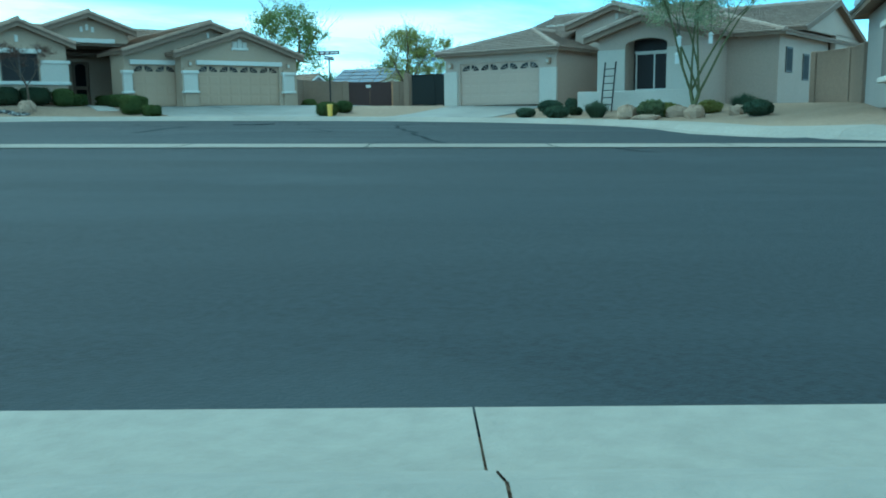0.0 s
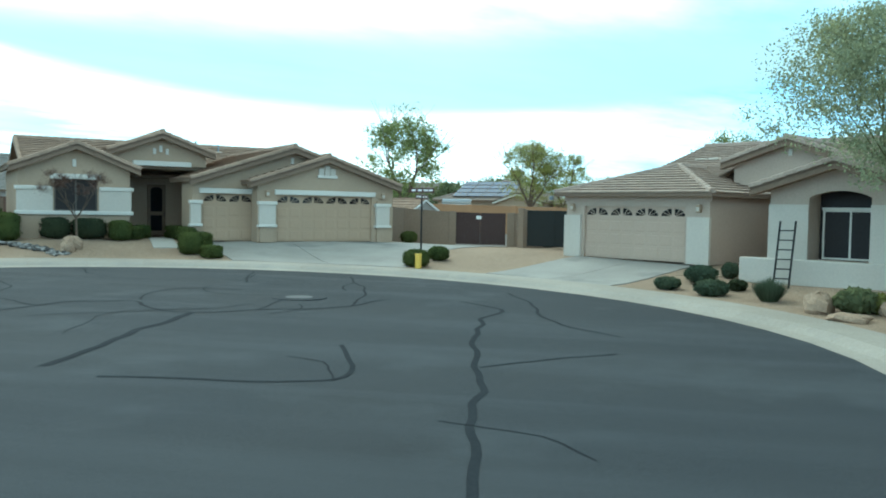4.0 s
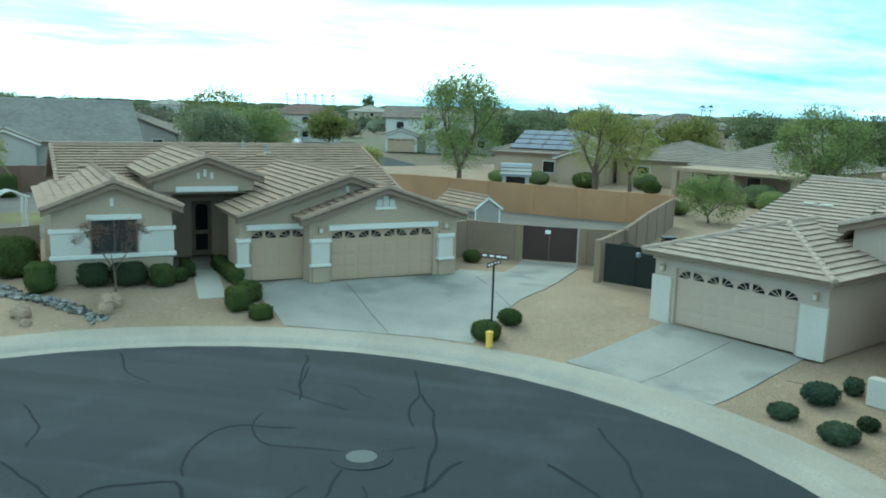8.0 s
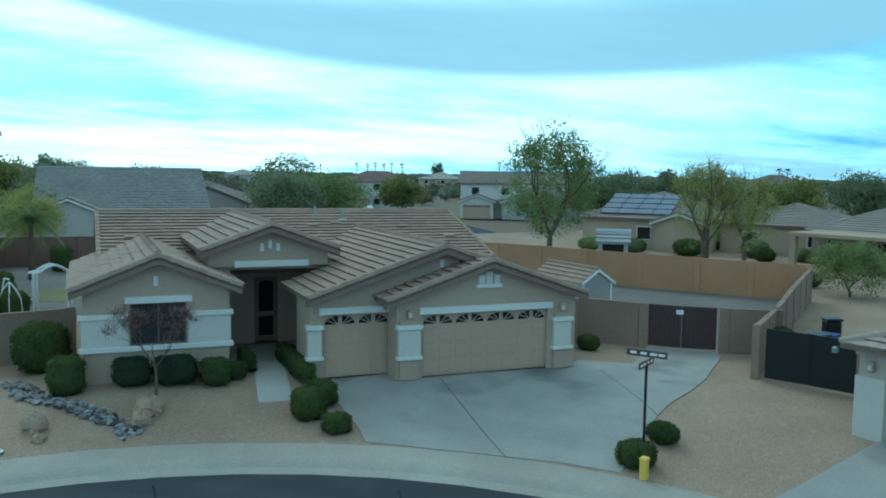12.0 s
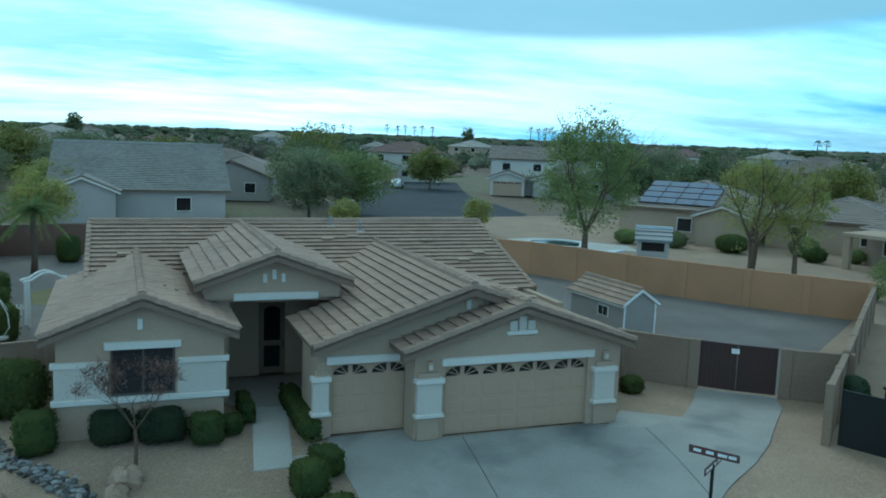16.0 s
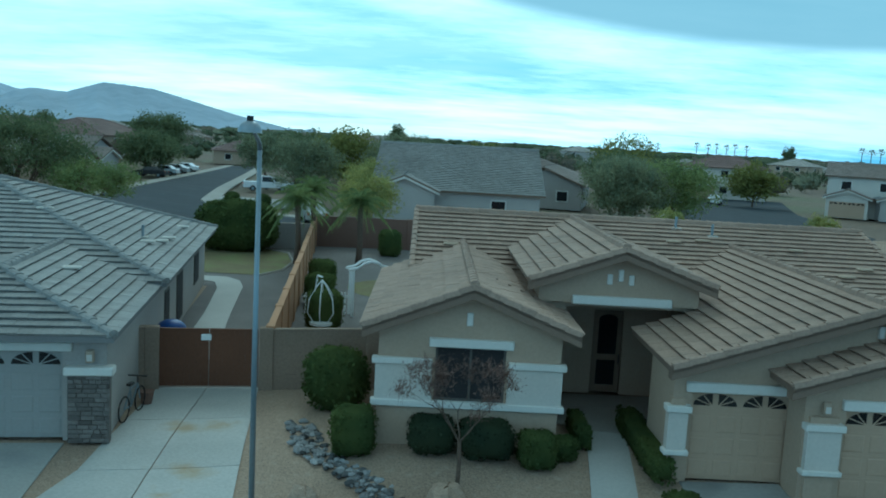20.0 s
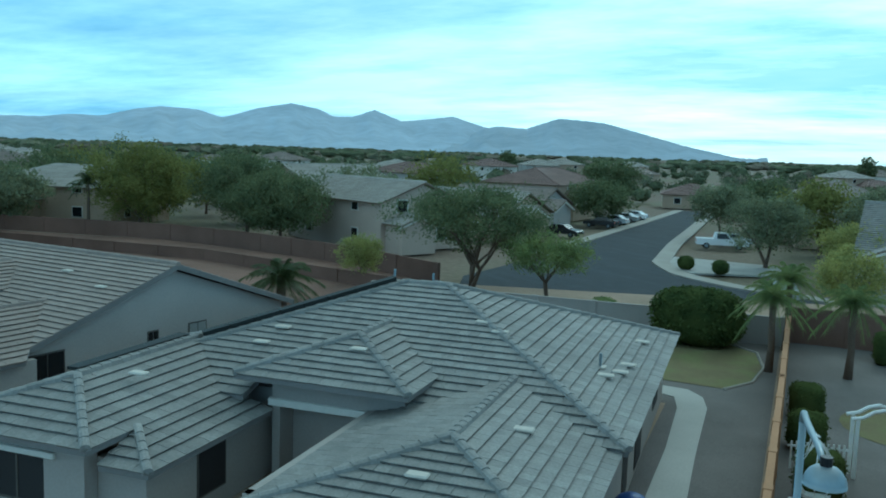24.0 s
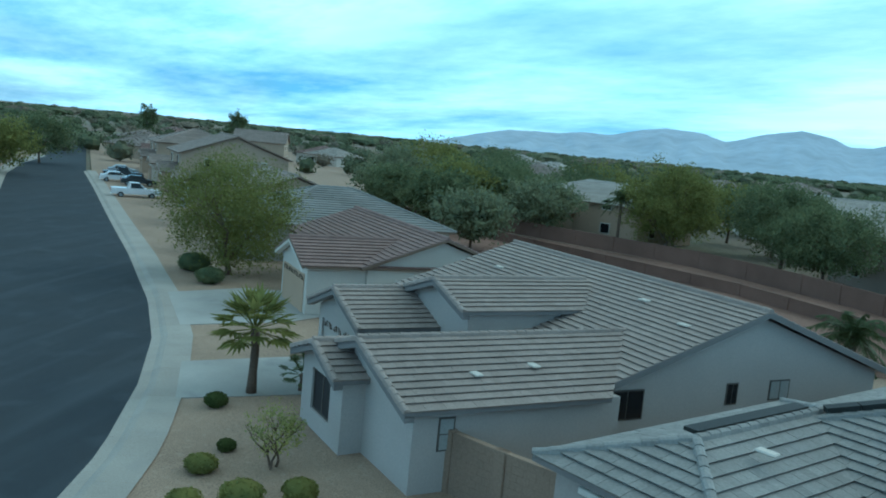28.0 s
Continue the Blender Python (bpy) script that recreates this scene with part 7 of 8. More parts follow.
for k in range(6):
    a = k * math.pi / 3
    part("hoop", Bits().tube([(math.cos(a) * 0.25, math.sin(a) * 0.25, 0.35), (math.cos(a) * 0.55, math.sin(a) * 0.55, 0.8), (math.cos(a) * 0.5, math.sin(a) * 0.5, 1.3), (math.cos(a) * 0.22, math.sin(a) * 0.22, 1.75), (0, 0, 2.0)], 0.022, 6), M["white"], swing)
part("seat", Bits().disc(0, 0, 0.32, 0.42, 0.42, 16), M["white"], swing)
part("stand", Bits().tube([(0, 0.6, 0.0), (0, 0.75, 1.2), (0, 0.4, 2.1), (0, 0, 2.1)], 0.035, 8).box(-0.5, 0.5, -0.5, 0.6, 0.0, 0.05), M["white"], swing)
arbor = thing("garden_arbor", -9.4, 18.6, 0.0, 10, "white arched garden arbor with lattice fence", "arbor")
for sx in (-0.75, 0.75):
    for sy in (-0.3, 0.3):
        part("post", Bits().box(sx - 0.05, sx + 0.05, sy - 0.05, sy + 0.05, 0, 1.95), M["white"], arbor)
for sy in (-0.3, 0.3):
    part("arch", Bits().tube([(-0.95, sy, 1.92), (-0.6, sy, 2.0), (-0.3, sy, 2.2), (0, sy, 2.28), (0.3, sy, 2.2), (0.6, sy, 2.0), (0.95, sy, 1.92)], 0.06, 6), M["white"], arbor)
for k in range(12):
    x = -2.6 + k * 0.16
    part("picket", Bits().box(x - 0.03, x + 0.03, -0.02, 0.02, 0.05, 0.95), M["white"], arbor)
part("rail", Bits().box(-2.7, -0.75, 0.02, 0.05, 0.75, 0.82), M["white"], arbor)
for x, y, w, h in ((-11.2, 15.9, 1.5, 1.5), (-11.45, 20.4, 1.4, 1.35), (-11.4, 24.4, 1.4, 1.35), (-7.5, 35.5, 1.5, 1.6)):
    shrub(x, y, w, h, label="clipped green shrub along the orange wall", group="shrubs along the yard wall", leaves=700, size=0.055, box=0.4)
bin_ = thing("wheelie_bin", -15.75, 10.0, 0.0, 20, "blue plastic bin behind the rust-brown gate", "bin", size=0.8)
part("body", rounded_box(-0.48, 0.48, -0.48, 0.48, 0.05, 1.55, 0.05), M["blue"], bin_)
lid_ = Bits()
for i in range(5):
    lid_.v += [(0.56 * math.cos(i * 0.36) * math.cos(a * math.pi / 8), 0.56 * math.cos(i * 0.36) * math.sin(a * math.pi / 8), 1.55 + 0.36 * math.sin(i * 0.36)) for a in range(16)]
for i in range(4):
    lid_.f += [(i * 16 + j, i * 16 + (j + 1) % 16, (i + 1) * 16 + (j + 1) % 16, (i + 1) * 16 + j) for j in range(16)]
lid_.f.append(tuple(range(64, 80)))
part("lid", lid_, M["blue"], bin_, "domed blue lid", smooth=True)
bike = thing("bicycle", -15.9, 5.6, 0.0, 80, "silver bicycle leaning at the grey garage", "bicycle")
for x in (-0.5, 0.5):
    part("wheel", Bits().tube([(x + 0.32 * math.cos(a * math.pi / 8), 0, 0.33 + 0.32 * math.sin(a * math.pi / 8)) for a in range(17)], 0.02, 5), M["tyre"], bike)
part("frame", Bits().bar((-0.5, 0, 0.33), (-0.1, 0, 0.75), 0.03).bar((-0.1, 0, 0.75), (0.35, 0, 0.78), 0.03).bar((0.35, 0, 0.78), (0.5, 0, 0.33), 0.03).bar((-0.05, 0, 0.3), (0.35, 0, 0.75), 0.03).bar((-0.5, 0, 0.33), (-0.05, 0, 0.3), 0.03).bar((-0.05, 0, 0.3), (-0.12, 0, 0.85), 0.03), M["galv"], bike)
part("handlebar", Bits().bar((0.33, -0.25, 0.98), (0.33, 0.25, 0.98), 0.03).bar((0.36, 0, 0.75), (0.33, 0, 0.98), 0.03), M["iron"], bike)
part("saddle", rounded_box(-0.24, 0.0, -0.07, 0.07, 0.85, 0.92, 0.02), M["iron"], bike)
# stored things behind the black gate
for k, (x, y, sx, sz, mt, nm, lb) in enumerate(((14.6, -3.6, 0.6, 1.1, "iron", "motor_scooter", "dark covered scooter behind the block wall"), (16.0, -2.9, 0.7, 0.9, "blue", "storage_tub", "blue plastic tub behind the block wall"), (15.3, -4.6, 0.8, 0.5, "galv", "crate", "grey crate behind the block wall"), (17.2, -2.2, 0.6, 1.3, "iron", "barbecue", "black covered barbecue behind the block wall"))):
    o = thing(nm, x, y, 0.0, 20 * k, lb, "storage")
    part("body", rounded_box(-sx / 2, sx / 2, -sx / 2, sx / 2, 0.0, sz, 0.08), M[mt], o)
    part("lid", rounded_box(-sx / 2 - 0.03, sx / 2 + 0.03, -sx / 2 - 0.03, sx / 2 + 0.03, sz - 0.02, sz + 0.08, 0.03), M[mt], o)
palm(-12.9, 31.0, 3.6, 1.9, fan=False, label="feathery palm beside the yard wall", leaf="leaf")
palm(-9.5, 31.5, 3.6, 1.9, fan=False, label="feathery palm in the back yard", leaf="leaf")
palm(-12.2, 36.2, 3.8, 2.0, fan=False, label="feathery palm by the back wall", leaf="leaf")
shrub(-16.6, 35.2, 4.8, 3.0, d=3.0, label="huge clipped dark green rounded tree by the back wall", leaves=5000, size=0.10, box=0.25, name="clipped_tree")
# the taupe-roofed house's front yard
palm(-47.4, 3.05, 2.5, 1.7, fan=True, label="stout fan palm beside the driveway", leaf="leaf_o", fronds=34)
palm(-47.0, 4.9, 0.7, 0.9, fan=True, label="young fan palm by the porch", fronds=14, trunk_r=0.1)
tree(-40.5, 0.8, 2.1, 0.9, leaf="leaf_y", n=320, size=0.08, stems=3, trunk_h=0.5, trunk_r=0.04, label="thin yellow-green shrub tree on gravel", depth=2)
G3 = "round shrubs in the taupe-roofed house's yard"
for x, y, w, h in ((-41.2, -1.15, 0.95, 0.5), (-38.9, -2.45, 0.95, 0.6), (-38.5, -1.05, 1.2, 0.7), (-38.1, 0.45, 0.95, 0.6), (-46.4, 1.3, 0.8, 0.5), (-42.4, 0.1, 0.55, 0.35), (-35.6, 0.2, 0.95, 0.55)):
    shrub(x, y, w, h, mat="leaf_o" if w > 0.9 else "hedge", label="low round shrub on gravel", group=G3, leaves=600, size=0.05, box=0.1)

# ---- houses farther off ----
def far_house(x, y, turn, w, d, eave=2.8, roof="tile_far", wall="stucco", shape="hip", pitch=0.34, windows=(3, 1), garage=False, label="", wing=None):
    """A plain house: four walls with windows, a tiled roof, and a front wing with a gable where it has one. Its front faces local -y."""
    h = thing("house", x, y, -0.1, turn, label, "house", "houses of the neighbourhood")
    x0, x1, y0, y1 = -w / 2, w / 2, -d / 2, d / 2
    top = eave - 0.08
    gab = [(d / 2, eave + d / 2 * pitch - 0.1)] if shape == "gable_x" else None
    gab_f = [(w / 2, eave + w / 2 * pitch - 0.1)] if shape == "gable_y" else None
    front = part("wall", wall_bits(Bits(), x0, y0, x1, y0, 0, top, 0.2, (), gab_f), M[wall], h)
    part("wall", wall_bits(Bits(), x1, y0, x1, y1, 0, top, 0.2, (), gab), M[wall], h)
    part("wall", wall_bits(Bits(), x1, y1, x0, y1, 0, top, 0.2, (), gab_f), M[wall], h)
    part("wall", wall_bits(Bits(), x0, y1, x0, y0, 0, top, 0.2, (), gab), M[wall], h)
    o = 0.45
    big = dict(course=0.42, wide=3.0)
    if shape == "hip":
        hip_roof(h, x0 - o, x1 + o, y0 - o, y1 + o, eave, pitch, M[roof], M["fascia"], **big)
    else:
        gable_roof(h, x0 - o, x1 + o, y0 - o, y1 + o, eave, pitch, "x" if shape == "gable_x" else "y", M[roof], M["fascia"])
    storeys = (0.9,) if eave < 4 else (0.9, 3.7)
    for z in storeys:
        for i in range(windows[0]):
            cx = x0 + w * (i + 0.5) / windows[0]
            wn = part("window", rounded_box(cx - 0.7, cx + 0.7, y0 - 0.06, y0 + 0.02, z, z + 1.3, 0.02), M["trim"], h)
            part("pane", Bits().box(cx - 0.6, cx + 0.6, y0 - 0.075, y0 - 0.058, z + 0.1, z + 1.2), M["glass"], wn)
        for i in range(windows[1]):
            cy = y0 + d * (i + 0.5) / windows[1]
            for sx in (x0, x1):
                wn = part("window", rounded_box(sx - 0.06, sx + 0.06, cy - 0.6, cy + 0.6, z, z + 1.2, 0.02), M["trim"], h)
                part("pane", Bits().box(sx - 0.075, sx + 0.075, cy - 0.5, cy + 0.5, z + 0.1, z + 1.1), M["glass"], wn)
    if wing:
        wx0, wx1, wy = wing
        e2 = min(eave, 2.8)
        part("wing_wall", wall_bits(wall_bits(wall_bits(Bits(), wx0, wy, wx1, wy, 0, e2 - 0.05, 0.2, (), [((wx1 - wx0) / 2, e2 + (wx1 - wx0) / 2 * pitch - 0.1)]), wx1, wy, wx1, y0, 0, e2, 0.2), wx0, y0, wx0, wy, 0, e2, 0.2), M[wall], h)
        gable_roof(h, wx0 - o, wx1 + o, wy - o, y0 + d * 0.5, e2, pitch, "y", M[roof], M["fascia"])
        fascia_gable(h, wx0 - o, wx1 + o, wy - o, e2, pitch, M["trim"])
        if garage:
            garage_door(h, (wx0 + wx1) / 2 - min(2.3, (wx1 - wx0) / 2 - 0.4), (wx0 + wx1) / 2 + min(2.3, (wx1 - wx0) / 2 - 0.4), 0.05, 2.2, wy - 0.06, M["door"], 8, False)
    return h


far_house(1.0, 67.0, -8, 14.5, 17.5, 2.8, "tile_n", "stucco_n2", "gable_x", 0.42, (2, 2), label="pale house with a broad slate grey gabled roof", wing=(-7.2, -2.0, -10.5))
far_house(15.5, 88, -20, 9, 14, 2.8, "tile_far", "stucco_n", "gable_y", 0.40, (2, 2), label="tan house with a front gable")
far_house(63, 96, -34, 9.5, 9, 5.6, "tile_far", "stucco_w", "gable_x", 0.36, (2, 2), label="two-storey cream house with a low front gable", wing=(-4.6, 0.6, -7.0), garage=True)
far_house(58, 130, -25, 14, 10, 5.4, "tile_red", "stucco_w", "hip", 0.34, (3, 2), label="two-storey cream house with a reddish roof", wing=(-6, -1, -7.5), garage=True)
far_house(88, 112, -30, 13, 10, 5.4, "tile_far", "stucco_w", "gable_x", 0.40, (3, 2), label="two-storey cream house with a taupe roof")
solar_h = far_house(48.3, 40.4, -58, 12, 13, 2.9, "tile_far", "stucco", "hip", 0.36, (1, 1), label="tan house with solar panels on its roof", wing=(1.6, 5.9, -8.6))
far_house(56.5, 31.0, -62, 11, 12, 2.8, "tile_far", "stucco", "hip", 0.30, (2, 1), label="tan single-storey house with a low hipped roof")
patio = far_house(56.0, 18.3, -80, 12, 13, 2.8, "tile_n2", "stucco", "hip", 0.40, (3, 1), label="tan house with a flat patio cover on posts")
far_house(82, 14, -75, 13, 12, 5.6, "tile_far", "stucco", "hip", 0.36, (3, 1), label="two-storey tan house with a dark hipped roof")
for i in range(4):
    for j in range(4):
        a = -3.6 + j * 1.70
        p = 2.95 + (1.2 + i * 1.25) * 0.36
        m = pose(a, -6.95 + 1.2 + i * 1.25, p + 0.12, math.degrees(math.atan(0.36)), 0, 0)
        fr = rounded_box(-0.84, 0.84, -0.60, 0.60, 0.0, 0.05, 0.015)
        pn = part("solar_panel", Bits().add([m @ Vector(v) for v in fr.v], fr.f), M["iron"], solar_h, "blue solar panel")
        gl = Bits().box(-0.8, 0.8, -0.56, 0.56, 0.05, 0.056)
        part("cell_glass", Bits().add([m @ Vector(v) for v in gl.v], gl.f), M["solar"], pn)
part("patio_roof", rounded_box(-5.5, 6.0, -11.2, -6.3, 2.55, 2.85, 0.03), M["stucco"], patio, "flat tan patio cover")
for px in (-5.2, 0.2, 5.7):
    part("patio_post", rounded_box(px - 0.25, px + 0.25, -11.1, -10.6, 0, 2.56, 0.03), M["stucco"], patio)
stone_h = far_house(3.8, -37.8, -155.7, 8.5, 12, 2.85, "tile_n", "stucco_n2", "hip", 0.34, (0, 2), label="grey stucco house with a stone veneer band")
part("stone_veneer", Bits().box(0.6, 4.3, -6.12, -5.98, 0.75, 2.0), M["stone"], stone_h, "stacked stone veneer")
part("ledge", rounded_box(0.5, 4.4, -6.2, -5.98, 2.0, 2.16, 0.02), M["trim"], stone_h, "white stucco ledge")
part("ledge", rounded_box(0.5, 4.4, -6.2, -5.98, 0.62, 0.76, 0.02), M["trim"], stone_h, "white stucco ledge")
shrub(-0.2, -35.3, 1.3, 1.1, label="round dark green shrub before the stone veneer", leaves=600, size=0.05, box=0.2)
# down the street
far_house(-65.3, 20.5, -12, 16, 9, 2.8, "tile_red", "stucco_w", "gable_x", 0.36, (1, 2), label="cream house with a red-brown tile roof", wing=(2.2, 7.7, -7.8), garage=True)
far_house(-82.0, 25.0, -13, 13, 16, 2.9, "tile_n", "stucco_n2", "hip", 0.36, (1, 2), label="grey house with a grey tile roof", wing=(0.5, 6.0, -9.6), garage=True)
for i, (x, y, t, rf, wl, sh, ev) in enumerate(((-99.5, 28.5, -12, "tile_far", "stucco", "gable_x", 2.8), (-116, 32.5, -12, "tile_n2", "stucco_n2", "hip", 2.8), (-133, 36, -12, "tile_far", "stucco", "gable_x", 5.4), (-150, 40, -12, "tile_n2", "stucco_w", "hip", 2.8), (-168, 44, -12, "tile_far", "stucco", "hip", 5.4), (-192, 52, -20, "tile_red", "stucco", "hip", 2.8),
                                               (-112, -9.5, 168, "tile_far", "stucco_n2", "hip", 5.4), (-129, -6, 168, "tile_n2", "stucco", "gable_x", 2.8), (-146, -2.5, 168, "tile_far", "stucco_w", "hip", 5.4), (-164, 2, 168, "tile_n2", "stucco", "hip", 2.8), (-95, -13, 168, "tile_far", "stucco", "hip", 2.8), (-212, 50, 200, "tile_far", "stucco", "hip", 2.8), (-230, 84, 240, "tile_n2", "stucco", "gable_x", 5.4), (-250, 60, 200, "tile_far", "stucco_w", "hip", 2.8))):
    far_house(x, y, t, 13, 14, ev, rf, wl, sh, 0.36, (2, 2), label="tan stucco tract house along the street", wing=(0.8, 6.0, -9.2), garage=True)
# beyond the wash and along the second street
for x, y, t, w, d, ev, rf, wl, sh, lb in ((-94, 70.5, 8, 18, 12, 4.4, "tile_pale", "stucco", "hip", "two-storey tan house behind block walls"), (-53.1, 69.8, 62, 10, 17, 4.7, "tile_pale", "stucco_r", "gable_y", "two-storey pinkish house with a front gable"), (-71, 92, 60, 13, 11, 5.4, "tile_pale", "stucco", "gable_x", "two-storey tan stucco tract house"),
                                            (-47, 86, 80, 13, 13, 2.8, "tile_pale", "stucco", "gable_y", "tan single-storey house by the street"), (-49, 104, 82, 13, 14, 2.8, "tile_far", "stucco_n2", "gable_y", "pale single-storey house by the street"), (-50, 128, 84, 22, 12, 5.4, "tile_red", "stucco", "hip", "two-storey house with a long red roof"),
                                            (-6, 104, -85, 15, 12, 2.8, "tile_far", "stucco", "hip", "tan stucco single-storey tract house"), (-6, 126, -85, 15, 12, 5.2, "tile_n2", "stucco_w", "hip", "two-storey cream stucco tract house"), (-130, 92, 30, 13, 11, 5.4, "tile_far", "stucco", "hip", "two-storey tan stucco tract house"), (-95, 112, 40, 14, 12, 2.8, "tile_far", "stucco_w", "hip", "cream stucco single-storey tract house"),
                                            (-74, 132, 60, 15, 12, 2.8, "tile_n2", "stucco", "hip", "tan stucco single-storey tract house"), (22, 128, -20, 16, 12, 2.8, "tile_far", "stucco", "hip", "tan stucco single-storey tract house"), (100, 70, -50, 14, 12, 5.2, "tile_far", "stucco", "hip", "two-storey tan stucco tract house"), (112, 44, -60, 14, 12, 2.8, "tile_n2", "stucco_w", "hip", "cream stucco single-storey tract house"),
                                            (70, 92, -35, 13, 11, 2.8, "tile_n", "stucco_n2", "hip", "grey stucco house with a grey tile roof"), (120, 130, -40, 14, 12, 5.2, "tile_red", "stucco_w", "hip", "two-storey cream house with a red roof"), (75, -18, -90, 14, 14, 2.8, "tile_far", "stucco", "hip", "tan stucco single-storey tract house"), (60, -20, -90, 13, 12, 2.8, "tile_n2", "stucco", "hip", "tan stucco single-storey tract house")):
    far_house(x, y, t, w, d, ev, rf, wl, sh, 0.36, (2, 2), label=lb, wing=(-w / 2 + 0.6, -0.4, -d / 2 - 2.6))
rnd = random.Random(11)
for i in range(46):
    a = radians(rnd.uniform(20, 168))
    r = rnd.uniform(175, 420)
    far_house(-12 + r * math.cos(a), -10 + r * math.sin(a), rnd.uniform(-60, 60), rnd.uniform(11, 17), rnd.uniform(10, 14), rnd.choice((2.8, 2.8, 5.3)), rnd.choice(("tile_far", "tile_pale", "tile_pale", "tile_red")), rnd.choice(("stucco", "stucco_w", "stucco_n2")), "hip", 0.36, (2, 1), label="distant tract house among trees")

# ---- second street, behind the back walls ----
road2 = polygon_sheet("back_street", [(-33, 42.2), (-18, 40.8), (20, 43.5), (32, 50), (43, 63), (51, 92), (66, 124), (54, 128), (36, 96), (22, 66), (14, 55), (-9, 54.5), (-16, 58), (-21, 62.5), (-24, 70), (-25, 90), (-26.5, 160), (-31, 160), (-33, 100), (-34, 70), (-36, 52)], -0.12, M["asphalt"])
tagged(road2, "grey asphalt street curving behind the back walls", "road", kind="structure")
pv = thing("pavement_back", label="pale concrete pavement along the back street", category="pavement", kind="structure")
for pts, wd in (([(-9, 55.0), (-16, 58.6), (-20.4, 62.9), (-23.2, 70), (-24.2, 90), (-25.7, 160)], 1.6), ([(-34.8, 70), (-33.8, 100), (-31.8, 160)], 1.6), ([(-33, 41.6), (-18, 40.2), (20, 42.9)], 1.3), ([(14, 55.8), (-9, 55.3)], 1.4), ([(21.2, 66.4), (35.2, 96.4), (53, 129)], 1.4)):
    p = resample(pts, 2.5)
    l, r = offset(p, wd / 2), offset(p, -wd / 2)
    k = len(p)
    b = Bits()
    b.v = [(*q, -0.02) for q in l] + [(*q, -0.02) for q in r] + [(*q, -0.2) for q in l] + [(*q, -0.2) for q in r]
    b.f = [(i, k + i, k + i + 1, i + 1) for i in range(k - 1)] + [(2 * k + i, i, i + 1, 2 * k + i + 1) for i in range(k - 1)] + [(k + i, 3 * k + i, 3 * k + i + 1, k + i + 1) for i in range(k - 1)]
    part("footway", drape(b), M["concrete"], pv)
slab_on_ground("slab", [(-23.0, 70.0), (-20.0, 64.5), (-13.5, 66.5), (-12, 74), (-22.6, 76)], -0.2, -0.03, M["drive"], pv)
dirt = polygon_sheet("red_gravel_belt", [(-37, 40), (-34, 46), (-44, 52), (-58, 55), (-70, 57.6), (-96, 54.5), (-150, 70), (-150, 56), (-96, 40), (-62, 36), (-44, 30), (-37, 34)], 0.0, M["redgravel"])
tagged(dirt, "reddish gravel drainage belt between block walls", "gravel", kind="structure")
block_wall([(-36.0, 46.5), (-45, 51.5), (-57.4, 55.6), (-69.6, 58.0), (-95, 55.6), (-150, 72)], 1.5, M["block_d"], "long dark red block wall beyond the gravel belt", post=5)
block_wall([(-33.7, 41.0), (-42.6, 43.3), (-57.5, 47.4), (-81.5, 47.7), (-130, 55)], 0.9, M["block_d"], "low dark red block wall along the gravel belt", post=5)

